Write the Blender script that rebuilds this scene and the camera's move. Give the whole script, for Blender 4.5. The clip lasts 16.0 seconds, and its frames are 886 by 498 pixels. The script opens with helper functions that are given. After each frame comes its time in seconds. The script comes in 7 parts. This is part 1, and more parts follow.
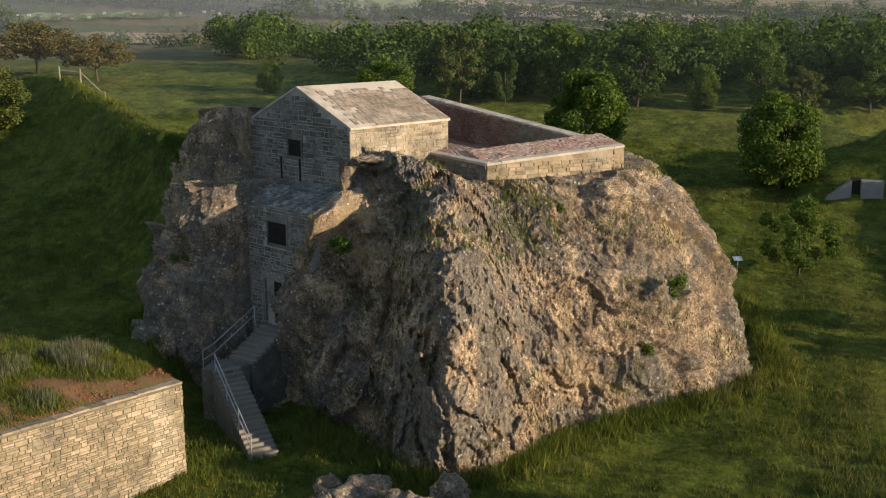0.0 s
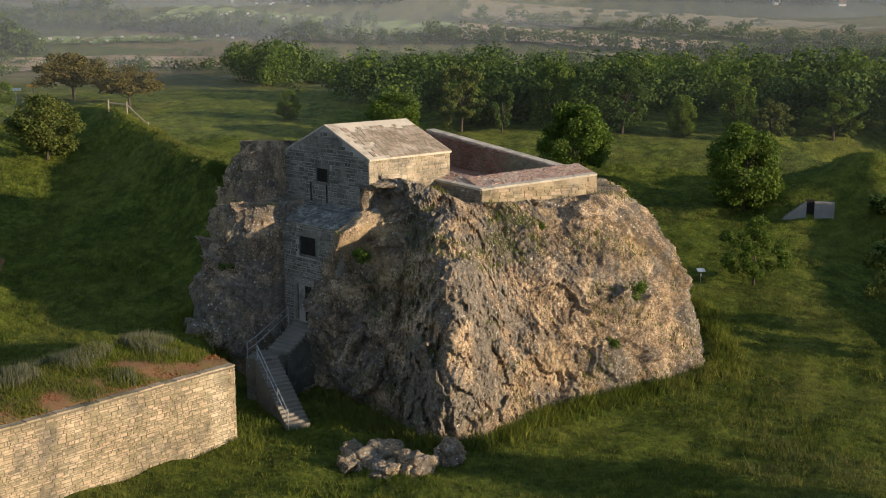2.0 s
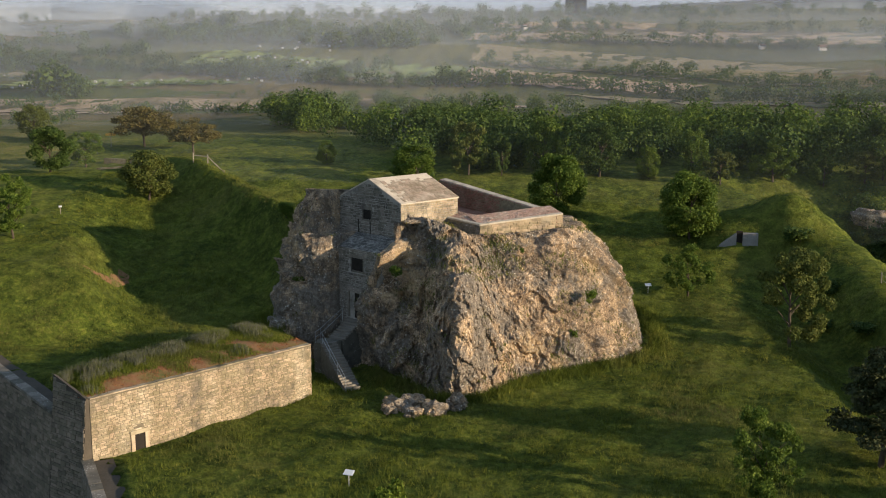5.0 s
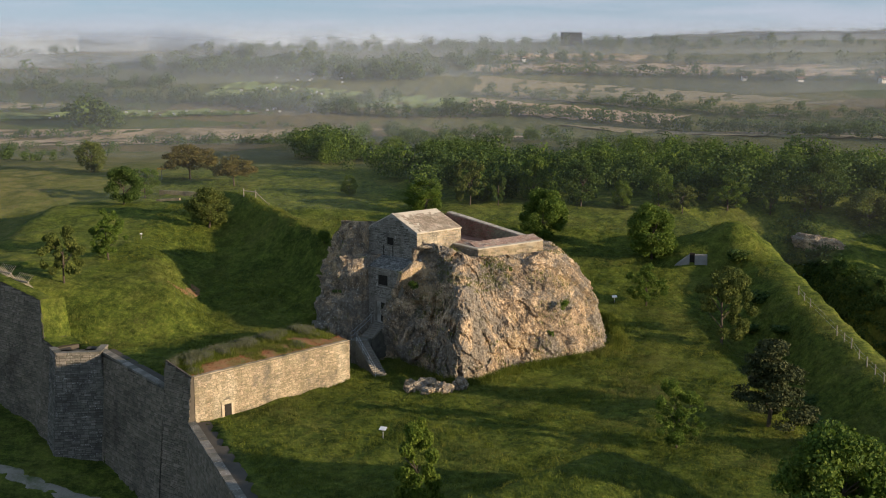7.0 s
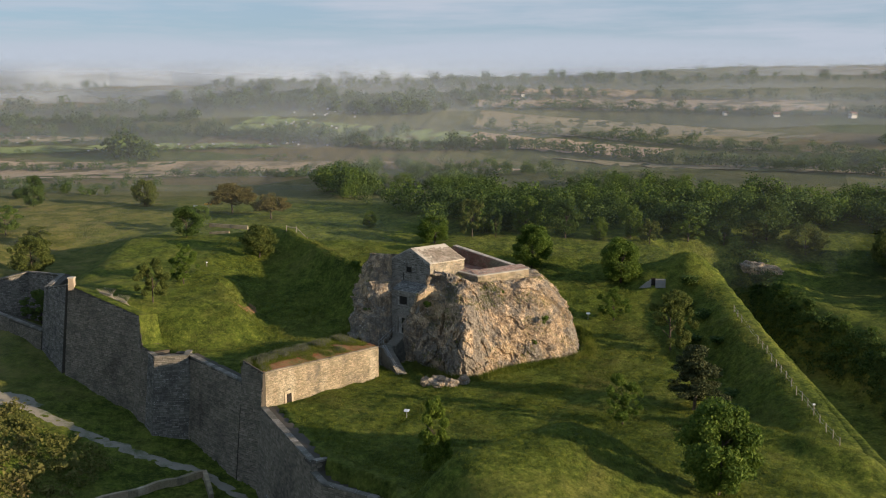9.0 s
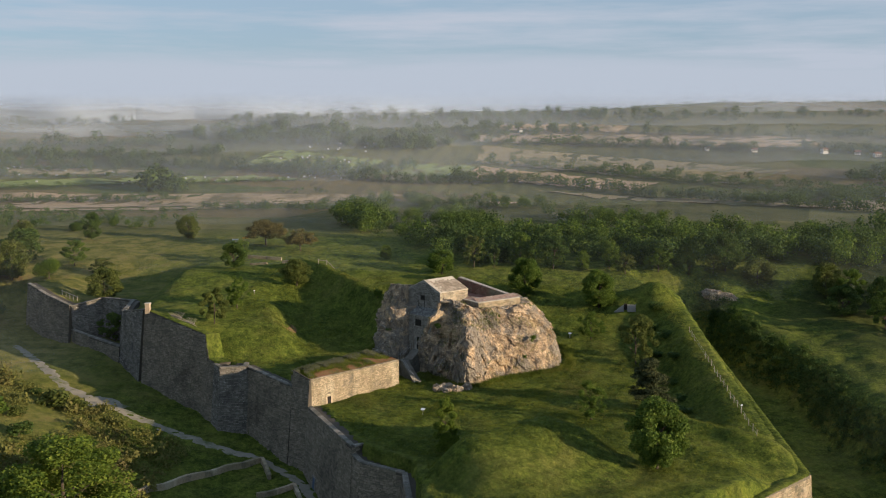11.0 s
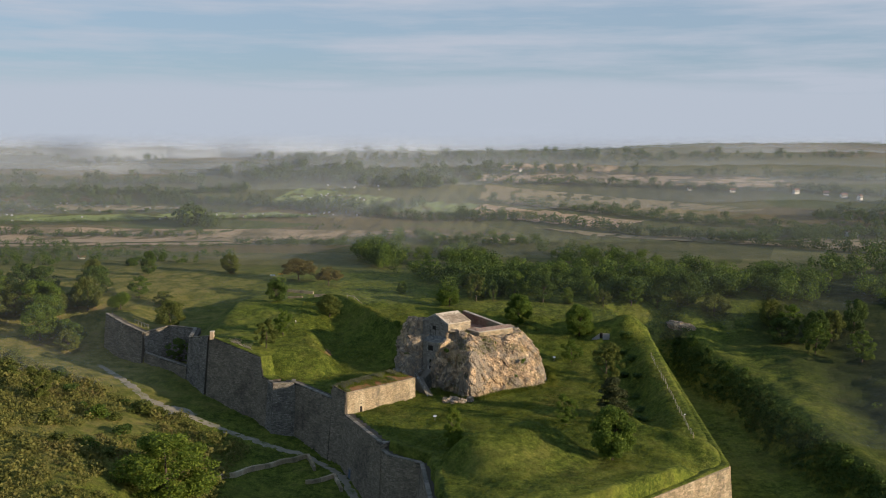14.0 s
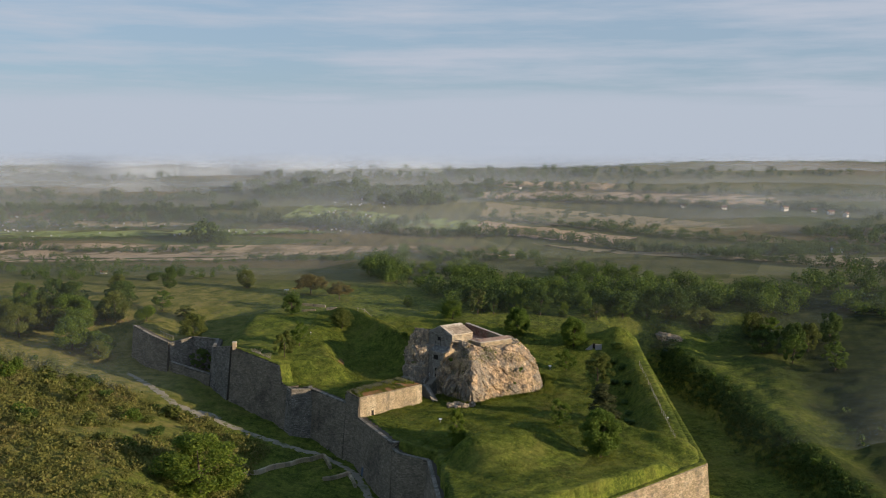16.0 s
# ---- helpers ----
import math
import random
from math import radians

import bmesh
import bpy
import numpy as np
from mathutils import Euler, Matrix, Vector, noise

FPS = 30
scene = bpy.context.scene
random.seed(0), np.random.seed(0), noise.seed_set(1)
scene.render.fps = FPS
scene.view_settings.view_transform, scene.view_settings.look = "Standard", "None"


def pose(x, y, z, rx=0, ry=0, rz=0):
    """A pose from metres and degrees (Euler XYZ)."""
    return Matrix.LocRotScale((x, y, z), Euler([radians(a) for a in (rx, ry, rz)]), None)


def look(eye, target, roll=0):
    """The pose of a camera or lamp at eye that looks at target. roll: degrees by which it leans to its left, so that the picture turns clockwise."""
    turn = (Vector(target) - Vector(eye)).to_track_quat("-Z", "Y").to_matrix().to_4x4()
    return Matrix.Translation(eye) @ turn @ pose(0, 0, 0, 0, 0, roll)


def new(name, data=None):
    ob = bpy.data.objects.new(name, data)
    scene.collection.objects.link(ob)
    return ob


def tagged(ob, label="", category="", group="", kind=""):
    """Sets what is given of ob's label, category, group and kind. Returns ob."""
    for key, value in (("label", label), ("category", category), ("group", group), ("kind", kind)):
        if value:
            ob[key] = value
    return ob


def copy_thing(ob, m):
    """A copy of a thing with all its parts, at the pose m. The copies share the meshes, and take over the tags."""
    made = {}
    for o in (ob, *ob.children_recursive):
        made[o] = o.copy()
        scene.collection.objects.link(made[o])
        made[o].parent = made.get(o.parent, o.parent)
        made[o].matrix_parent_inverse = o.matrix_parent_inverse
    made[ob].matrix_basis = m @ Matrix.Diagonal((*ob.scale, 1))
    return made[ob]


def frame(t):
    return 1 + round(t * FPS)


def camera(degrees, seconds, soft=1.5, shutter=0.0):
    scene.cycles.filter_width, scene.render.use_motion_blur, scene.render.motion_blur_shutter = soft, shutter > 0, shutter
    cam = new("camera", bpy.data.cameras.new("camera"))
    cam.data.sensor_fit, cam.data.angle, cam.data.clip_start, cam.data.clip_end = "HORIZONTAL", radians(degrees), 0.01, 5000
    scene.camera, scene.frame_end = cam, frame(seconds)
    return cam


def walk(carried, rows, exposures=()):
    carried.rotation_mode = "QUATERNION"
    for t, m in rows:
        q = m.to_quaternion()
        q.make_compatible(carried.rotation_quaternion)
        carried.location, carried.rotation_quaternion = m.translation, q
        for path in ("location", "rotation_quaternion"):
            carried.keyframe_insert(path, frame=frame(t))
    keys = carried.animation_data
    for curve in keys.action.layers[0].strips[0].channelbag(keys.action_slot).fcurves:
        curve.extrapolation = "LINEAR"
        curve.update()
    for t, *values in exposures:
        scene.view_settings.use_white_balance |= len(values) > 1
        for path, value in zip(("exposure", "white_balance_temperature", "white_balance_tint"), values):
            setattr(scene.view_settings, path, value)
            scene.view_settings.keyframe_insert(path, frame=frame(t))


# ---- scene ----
cam = camera(45.0, 16.0, soft=1.1)
# seconds, eye x y z, pitch, roll, yaw
PATH = [
    (0.0, 0.000, 0.000, 22.218, -12.276, 0.208, -0.000),
    (0.5, -0.022, -2.371, 22.655, -12.073, 0.136, -0.122),
    (1.0, -0.094, -5.410, 23.234, -11.871, 0.119, -0.074),
    (1.5, -0.017, -8.778, 23.851, -11.640, 0.091, 0.064),
    (2.0, 0.095, -12.512, 24.519, -11.393, 0.044, 0.227),
    (2.5, 0.187, -16.454, 25.206, -11.162, -0.009, 0.403),
    (3.0, 0.274, -20.766, 25.898, -10.907, -0.043, 0.529),
    (3.5, 0.310, -25.470, 26.643, -10.642, -0.038, 0.626),
    (4.0, 0.367, -30.808, 27.552, -10.384, -0.014, 0.707),
    (6.5, 0.402, -64.384, 33.465, -9.195, 0.139, 0.975),
    (7.0, 0.440, -72.721, 35.035, -8.967, 0.130, 1.015),
    (7.5, 0.488, -81.631, 36.673, -8.739, 0.112, 1.081),
    (8.0, 0.498, -90.888, 38.431, -8.475, 0.108, 1.117),
    (8.5, 0.493, -100.321, 40.261, -8.205, 0.118, 1.158),
    (9.0, 0.468, -109.820, 42.290, -7.981, 0.125, 1.196),
    (11.5, 0.062, -159.211, 52.359, -6.701, -0.007, 1.318),
    (12.0, 0.109, -168.335, 54.306, -6.489, -0.038, 1.372),
    (12.5, 0.152, -177.012, 56.287, -6.316, -0.092, 1.424),
    (13.0, 0.195, -185.257, 58.031, -6.129, -0.131, 1.453),
    (13.5, 0.304, -193.088, 59.645, -5.967, -0.161, 1.505),
    (14.0, 0.354, -200.809, 61.126, -5.780, -0.193, 1.540),
    (14.5, 0.341, -208.054, 62.455, -5.604, -0.222, 1.565),
    (15.0, 0.372, -214.157, 63.648, -5.459, -0.223, 1.602),
    (15.5, 0.250, -219.301, 64.339, -5.292, -0.219, 1.605),
    (16.0, 0.203, -223.827, 64.616, -5.093, -0.192, 1.620),
]
walk(cam, [(t, pose(x, y, z, 90 + pitch, roll, yaw)) for t, x, y, z, pitch, roll, yaw in PATH], [(0.0, 0.52), (7.5, 0.52), (16.0, 0.42)])

# ---- world, sun, exposure ----
SUN_AZ, SUN_EL = 113.0, 10.8      # degrees: clockwise from north (+y), above the horizon
world = bpy.data.worlds.new("world")
scene.world = world
world.use_nodes = True
wn, wl = world.node_tree.nodes, world.node_tree.links
wn.clear()
w_out, w_bg = wn.new("ShaderNodeOutputWorld"), wn.new("ShaderNodeBackground")
w_sky = wn.new("ShaderNodeTexSky")
w_sky.sky_type = "NISHITA"
w_sky.sun_disc = False
w_sky.sun_elevation, w_sky.sun_rotation = radians(SUN_EL), radians(SUN_AZ)
w_sky.air_density, w_sky.dust_density, w_sky.ozone_density = 1.0, 0.5, 4.5
w_bg.inputs["Strength"].default_value = 0.082
# a low deck of cloud with bright streaks above it and blue between
w_co, w_sep, w_map = wn.new("ShaderNodeTexCoord"), wn.new("ShaderNodeSeparateXYZ"), wn.new("ShaderNodeMapping")
w_noise, w_ramp, w_mix, w_tint = wn.new("ShaderNodeTexNoise"), wn.new("ShaderNodeValToRGB"), wn.new("ShaderNodeMix"), wn.new("ShaderNodeMix")
w_mix.data_type = w_tint.data_type = "RGBA"
wl.new(w_co.outputs["Generated"], w_sep.inputs[0])
wl.new(w_co.outputs["Generated"], w_map.inputs[0])
w_map.inputs["Scale"].default_value, w_map.inputs["Rotation"].default_value, w_map.inputs["Location"].default_value = (3.2, 3.2, 34.0), (0, radians(1.5), 0), (0.7, 2.2, 0.4)
wl.new(w_map.outputs[0], w_noise.inputs["Vector"])
w_noise.inputs["Scale"].default_value, w_noise.inputs["Detail"].default_value, w_noise.inputs["Roughness"].default_value = 1.0, 8.0, 0.58
w_ramp.color_ramp.elements[0].position, w_ramp.color_ramp.elements[1].position = 0.42, 0.62
w_ramp.color_ramp.elements[0].color, w_ramp.color_ramp.elements[1].color = (0.30, 0.30, 0.30, 1), (0.95, 0.95, 0.95, 1)
wl.new(w_noise.outputs["Fac"], w_ramp.inputs[0])
w_high, w_thin, w_deck, w_lift, w_max = wn.new("ShaderNodeMapRange"), wn.new("ShaderNodeMath"), wn.new("ShaderNodeMapRange"), wn.new("ShaderNodeMath"), wn.new("ShaderNodeMath")
for w_n, w_vals in ((w_high, (0.16, 0.5, 1.0, 0.2)), (w_deck, (0.064, 0.096, 0.92, 0.0))):
    w_n.interpolation_type = "SMOOTHSTEP"
    for w_i, w_v in enumerate(w_vals):
        w_n.inputs[w_i + 1].default_value = w_v
w_thin.operation, w_lift.operation, w_max.operation = "MULTIPLY", "MULTIPLY_ADD", "MAXIMUM"
w_lift.inputs[1].default_value = 0.045
wl.new(w_noise.outputs["Fac"], w_lift.inputs[0])
wl.new(w_sep.outputs["Z"], w_lift.inputs[2])
wl.new(w_lift.outputs[0], w_deck.inputs[0])
wl.new(w_sep.outputs["Z"], w_high.inputs[0])
wl.new(w_ramp.outputs[0], w_thin.inputs[0])
wl.new(w_high.outputs[0], w_thin.inputs[1])
wl.new(w_thin.outputs[0], w_max.inputs[0])
wl.new(w_deck.outputs[0], w_max.inputs[1])
w_tint.inputs["Factor"].default_value = 0.45
wl.new(w_sky.outputs[0], w_tint.inputs[6])
w_tint.inputs[7].default_value = (3.6, 5.0, 6.5, 1)
wl.new(w_max.outputs[0], w_mix.inputs["Factor"])
wl.new(w_tint.outputs[2], w_mix.inputs[6])
w_mix.inputs[7].default_value = (4.4, 4.85, 5.7, 1)
wl.new(w_mix.outputs[2], w_bg.inputs["Color"])
wl.new(w_bg.outputs[0], w_out.inputs["Surface"])

sun = new("sun", bpy.data.lights.new("sun", "SUN"))
sun.data.energy, sun.data.angle, sun.data.color = 5.0, radians(0.6), (1.0, 0.80, 0.56)
az, el = radians(SUN_AZ), radians(SUN_EL)
sun_dir = Vector((math.sin(az) * math.cos(el), math.cos(az) * math.cos(el), math.sin(el)))
sun.matrix_world = look(sun_dir * 300, (0, 0, 0))


# ---- small tools ----
def smooth(a, b, x):
    t = np.clip((x - a) / (b - a), 0, 1)
    return t * t * (3 - 2 * t)


def mesh_of(name, verts, faces, mats=(), shade_smooth=False):
    me = bpy.data.meshes.new(name)
    me.from_pydata([tuple(v) for v in verts], [], [tuple(f) for f in faces])
    for m in mats:
        me.materials.append(m)
    if shade_smooth:
        me.shade_smooth()
    me.update()
    return me


def thing(name, mesh=None, label="", category="", group="", kind="", at=None):
    ob = new(name, mesh)
    if at is not None:
        ob.matrix_world = at
    return tagged(ob, label, category, group, kind)


def piece(name, mesh, parent, label="", at=None, kind=""):
    ob = new(name, mesh)
    ob.parent = parent
    if at is not None:
        ob.matrix_basis = at
    return tagged(ob, label, kind=kind)


def part(name, bm, material, parent, label="", smooth_faces=False):
    me = bpy.data.meshes.new(name)
    bm.normal_update()
    bm.to_mesh(me)
    bm.free()
    me.materials.append(material)
    if smooth_faces:
        me.shade_smooth()
    return piece(name, me, parent, label)


def prism(bm, ring_low, ring_high):
    """A closed solid between two rings of the same number of corners."""
    a = [bm.verts.new(p) for p in ring_low]
    b = [bm.verts.new(p) for p in ring_high]
    n = len(a)
    bm.faces.new(a[::-1])
    bm.faces.new(b)
    for i in range(n):
        bm.faces.new((a[i], a[(i + 1) % n], b[(i + 1) % n], b[i]))


def bar(bm, p, q, w, d=None, up=(0, 0, 1)):
    """A straight bar of section w x d from p to q."""
    p, q = Vector(p), Vector(q)
    d = w if d is None else d
    ax = (q - p).normalized()
    side = ax.cross(Vector(up))
    side = side.normalized() if side.length > 1e-4 else Vector((1, 0, 0))
    top = side.cross(ax).normalized()
    ring = [side * (sx * w / 2) + top * (sy * d / 2) for sx, sy in ((-1, -1), (1, -1), (1, 1), (-1, 1))]
    prism(bm, [p + r for r in ring], [q + r for r in ring])


def tube(bm, p, q, r0, r1=None, n=8):
    p, q = Vector(p), Vector(q)
    r1 = r0 if r1 is None else r1
    ax = (q - p).normalized()
    side = ax.cross(Vector((0, 0, 1)))
    side = side.normalized() if side.length > 1e-3 else Vector((1, 0, 0))
    top = side.cross(ax)
    ang = [2 * math.pi * i / n for i in range(n)]
    prism(bm, [p + (side * math.cos(a) + top * math.sin(a)) * r0 for a in ang],
          [q + (side * math.cos(a) + top * math.sin(a)) * r1 for a in ang])


# ---- the lie of the land ----
FORT = [(-104, 99), (-97, 92.5), (-90, 88.5), (-84, 93), (-75.4, 86), (-73.6, 74.0), (-66.4, 65.4), (-65.3, 64.4), (-50, 53), (-46, 49.5), (-42, 47.5), (-30, 34.8), (-26.6, 32.2), (-16.6, 11), (-8.7, 4.6),
        (-2.4, -44), (51, 8), (50.3, 98), (40, 128), (-60, 150), (-112, 140)]
PROFILE_Y = [-400, -60, 0, 30, 52, 62, 76, 93, 110, 125, 150, 300, 338, 360, 400, 430, 460, 490, 520, 600, 1000, 6000]
PROFILE_Z = [-18, -2, -0.5, 0, 0, 0.5, 2.2, 5.2, 9, 12, 14.5, 16, 22, 27, 38, 43.5, 49, 54.3, 55.0, 52, 44, -40]


def fort_distance(x, y):
    """Metres inside the line of the fort's walls; negative outside."""
    x, y = np.asarray(x, float), np.asarray(y, float)
    best, inside = np.full(x.shape, 1e9), np.zeros(x.shape, bool)
    for (ax, ay), (bx, by) in zip(FORT, FORT[1:] + FORT[:1]):
        dx, dy = bx - ax, by - ay
        t = np.clip(((x - ax) * dx + (y - ay) * dy) / (dx * dx + dy * dy), 0, 1)
        best = np.minimum(best, np.hypot(x - ax - t * dx, y - ay - t * dy))
        cross = ((ay > y) != (by > y)) & (x < dx * (y - ay) / (dy if dy else 1e-9) + ax)
        inside ^= cross
    return np.where(inside, best, -best)


def blob(x, y, cx, cy, rx, ry, turn=0.0, power=2.0):
    c, s = math.cos(radians(turn)), math.sin(radians(turn))
    u, v = ((x - cx) * c + (y - cy) * s) / rx, (-(x - cx) * s + (y - cy) * c) / ry
    return np.exp(-(u * u + v * v) ** (power / 2))


def segment_distance(x, y, p, q):
    dx, dy = q[0] - p[0], q[1] - p[1]
    t = np.clip(((x - p[0]) * dx + (y - p[1]) * dy) / (dx * dx + dy * dy), 0, 1)
    return np.hypot(x - p[0] - t * dx, y - p[1] - t * dy)


def land_inside(x, y):
    z = np.interp(y, PROFILE_Y, PROFILE_Z)
    z = z + 0.012 * np.clip(x, -200, 200) * smooth(180, 300, y)
    # right rampart, falling towards the bastion's tip
    edge = 8.4 - 0.122 * (98 - y)
    z = z + (edge - z) * smooth(38.5, 46.3, x) * smooth(-40, 0, y) * (1 - smooth(98, 125, y))
    z = z - 2.6 * blob(x, y, 40.0, 50, 4.5, 30, 0, 3) + 2.3 * np.exp(-(segment_distance(x, y, (35, 25), (47.5, 14)) / 2.7) ** 2)
    # front bank: a crest with a long slope before it and a steep one behind
    u, v = (x - 12.5) * 0.74 + (y - 12.5) * 0.67, (x - 12.5) * 0.67 - (y - 12.5) * 0.74
    z = z + 5.1 * smooth(-4.5, 0.6, v) * (1 - smooth(3, 19, v)) * (1 - smooth(-0.5, 7.0, u)) * smooth(-25, -17, u) + 1.5 * blob(x, y, 14, -22, 20, 18)
    # left rampart: a terrace that climbs to the back, ended by a crest that runs up to the crag
    cut = (x + 23.0) * 0.82 + (y - 83.5) * 0.575
    terrace_z = np.clip(9.2 + 0.15 * (y - 62), 8.8, 14.6)
    terrace_z = terrace_z + (np.minimum(terrace_z, 8.2) + 2.8 * smooth(-88, -103, x) - terrace_z) * smooth(-66, -75, x)
    crest = 2.3 * np.exp(-((cut + 0.6) / 2.4) ** 2) * smooth(62, 74, y) * (1 - smooth(104, 118, y))
    west = (1 - smooth(-1.0, 13.0, cut)) * smooth(46, 64, y - 0.15 * (x + 40)) * (1 - smooth(106, 140, y)) * (1 - smooth(-106, -130, x)) * smooth(-13.5, -19.5, x - 0.35 * np.clip(y - 64, 0, 16))
    z = z + (terrace_z + crest - z) * west
    # deep hollow between the terrace and the crag, rising to the back
    d1 = segment_distance(x, y, (-34, 47), (-24, 61))
    d2 = segment_distance(x, y, (-24, 61), (-30, 73))
    d3 = segment_distance(x, y, (-30, 73), (-37, 85))
    floor_z = 3.6 + 0.30 * np.clip(y - 64, 0, 30)
    sunk = np.maximum(np.maximum(1 - smooth(5.0, 10.0, d1), 1 - smooth(5.5, 12.5, d2)), 1 - smooth(2.0, 11.0, d3))
    z = z + (np.minimum(floor_z, z) - z) * sunk
    # earth behind the casemate and the curtain wall
    fill = smooth(-14, -23, x) * smooth(34, 44, y) * (1 - smooth(52, 62, y)) * smooth(-1.0, -4.0, (x + 20) * 0.797 - (y - 41) * 0.604)
    z = z + (np.maximum(z, 3.6) - z) * fill
    # the high corner behind the tall rampart
    top = np.clip(11.3 - 0.14 * ((x + 65.8) * 0.8 - (y - 64.8) * 0.6), 8.5, 11.3)
    z = z + (np.maximum(z, top) - z) * blob(x, y, -54.0, 67.0, 14.0, 8.5, 8, 6)
    # bunker mound
    z = z + 3.3 * blob(x, y, 40.5, 99.5, 7.5, 5.5, 0, 3) + 1.6 * blob(x, y, 44.5, 97, 4.5, 5)
    # wooded hills on the skyline
    sky = np.exp(-((y - 505) / 26.0) ** 2)
    z = z + sky * (3.6 * blob(x, 0 * x, -300, 0, 70, 1, 0) + 3.4 * blob(x, 0 * x, -205, 0, 28, 1, 0) + 3.8 * smooth(40, 150, x) - 0.8 + 0.35 * np.sin(x * 0.31) * np.sin(x * 0.13 + 1))
    return z


def land_outside(x, y):
    left = np.maximum(-10.2 + 0.12 * (-34 - x) + 0.12 * (y - 39), -14)
    s = -0.504 * (x + 34) - 0.864 * (y - 39)
    left = left + np.clip(0.22 * (s - 12), 0, 11) * smooth(-40, -75, x)
    left = left - 3.6 * smooth(-72, -98, x) * smooth(62, 90, y)
    ditch = -14 + 0.09 * (y - 10)
    bank = np.minimum(-7 + 0.13 * (y - 23) + 0.07 * (x - 74), 13) + 1.4 * blob(x, y, 84, 60, 6, 40, -8) - 1.2 * blob(x, y, 96, 60, 6, 50, -8)
    lip = 73.5 - 0.19 * (y - 59) + 1.2 * np.sin(y / 9)          # outer edge of the ditch
    right = ditch + (bank + 1.2 * np.exp(-((x - lip - 3) / 4.0) ** 2) - ditch) * smooth(-7, 0.5, x - lip)
    z = left + (right - left) * smooth(-5, 45, x)
    return z


def land(x, y):
    x, y = np.asarray(x, float), np.asarray(y, float)
    a, b = land_inside(x, y), land_outside(x, y)
    back = 0.8 * (1 - smooth(-5, 20, x))          # the bank starts behind the thick walls
    w = smooth(-1.1, 0.1, fort_distance(x, y) - back)
    rear = smooth(104, 128, y)
    w = np.maximum(w, rear)
    z = b + (a - b) * w
    n = 0.22 * np.sin(x * 0.63 + 1.3 * np.sin(y * 0.41)) * np.sin(y * 0.57 + np.sin(x * 0.37)) + 0.10 * np.sin(x * 1.9 + y * 1.3) * np.sin(y * 2.3 - x * 0.7)
    return z + n * (1 + 2.5 * smooth(160, 500, y))


def ground_z(x, y):
    return float(land(np.array([x]), np.array([y]))[0])


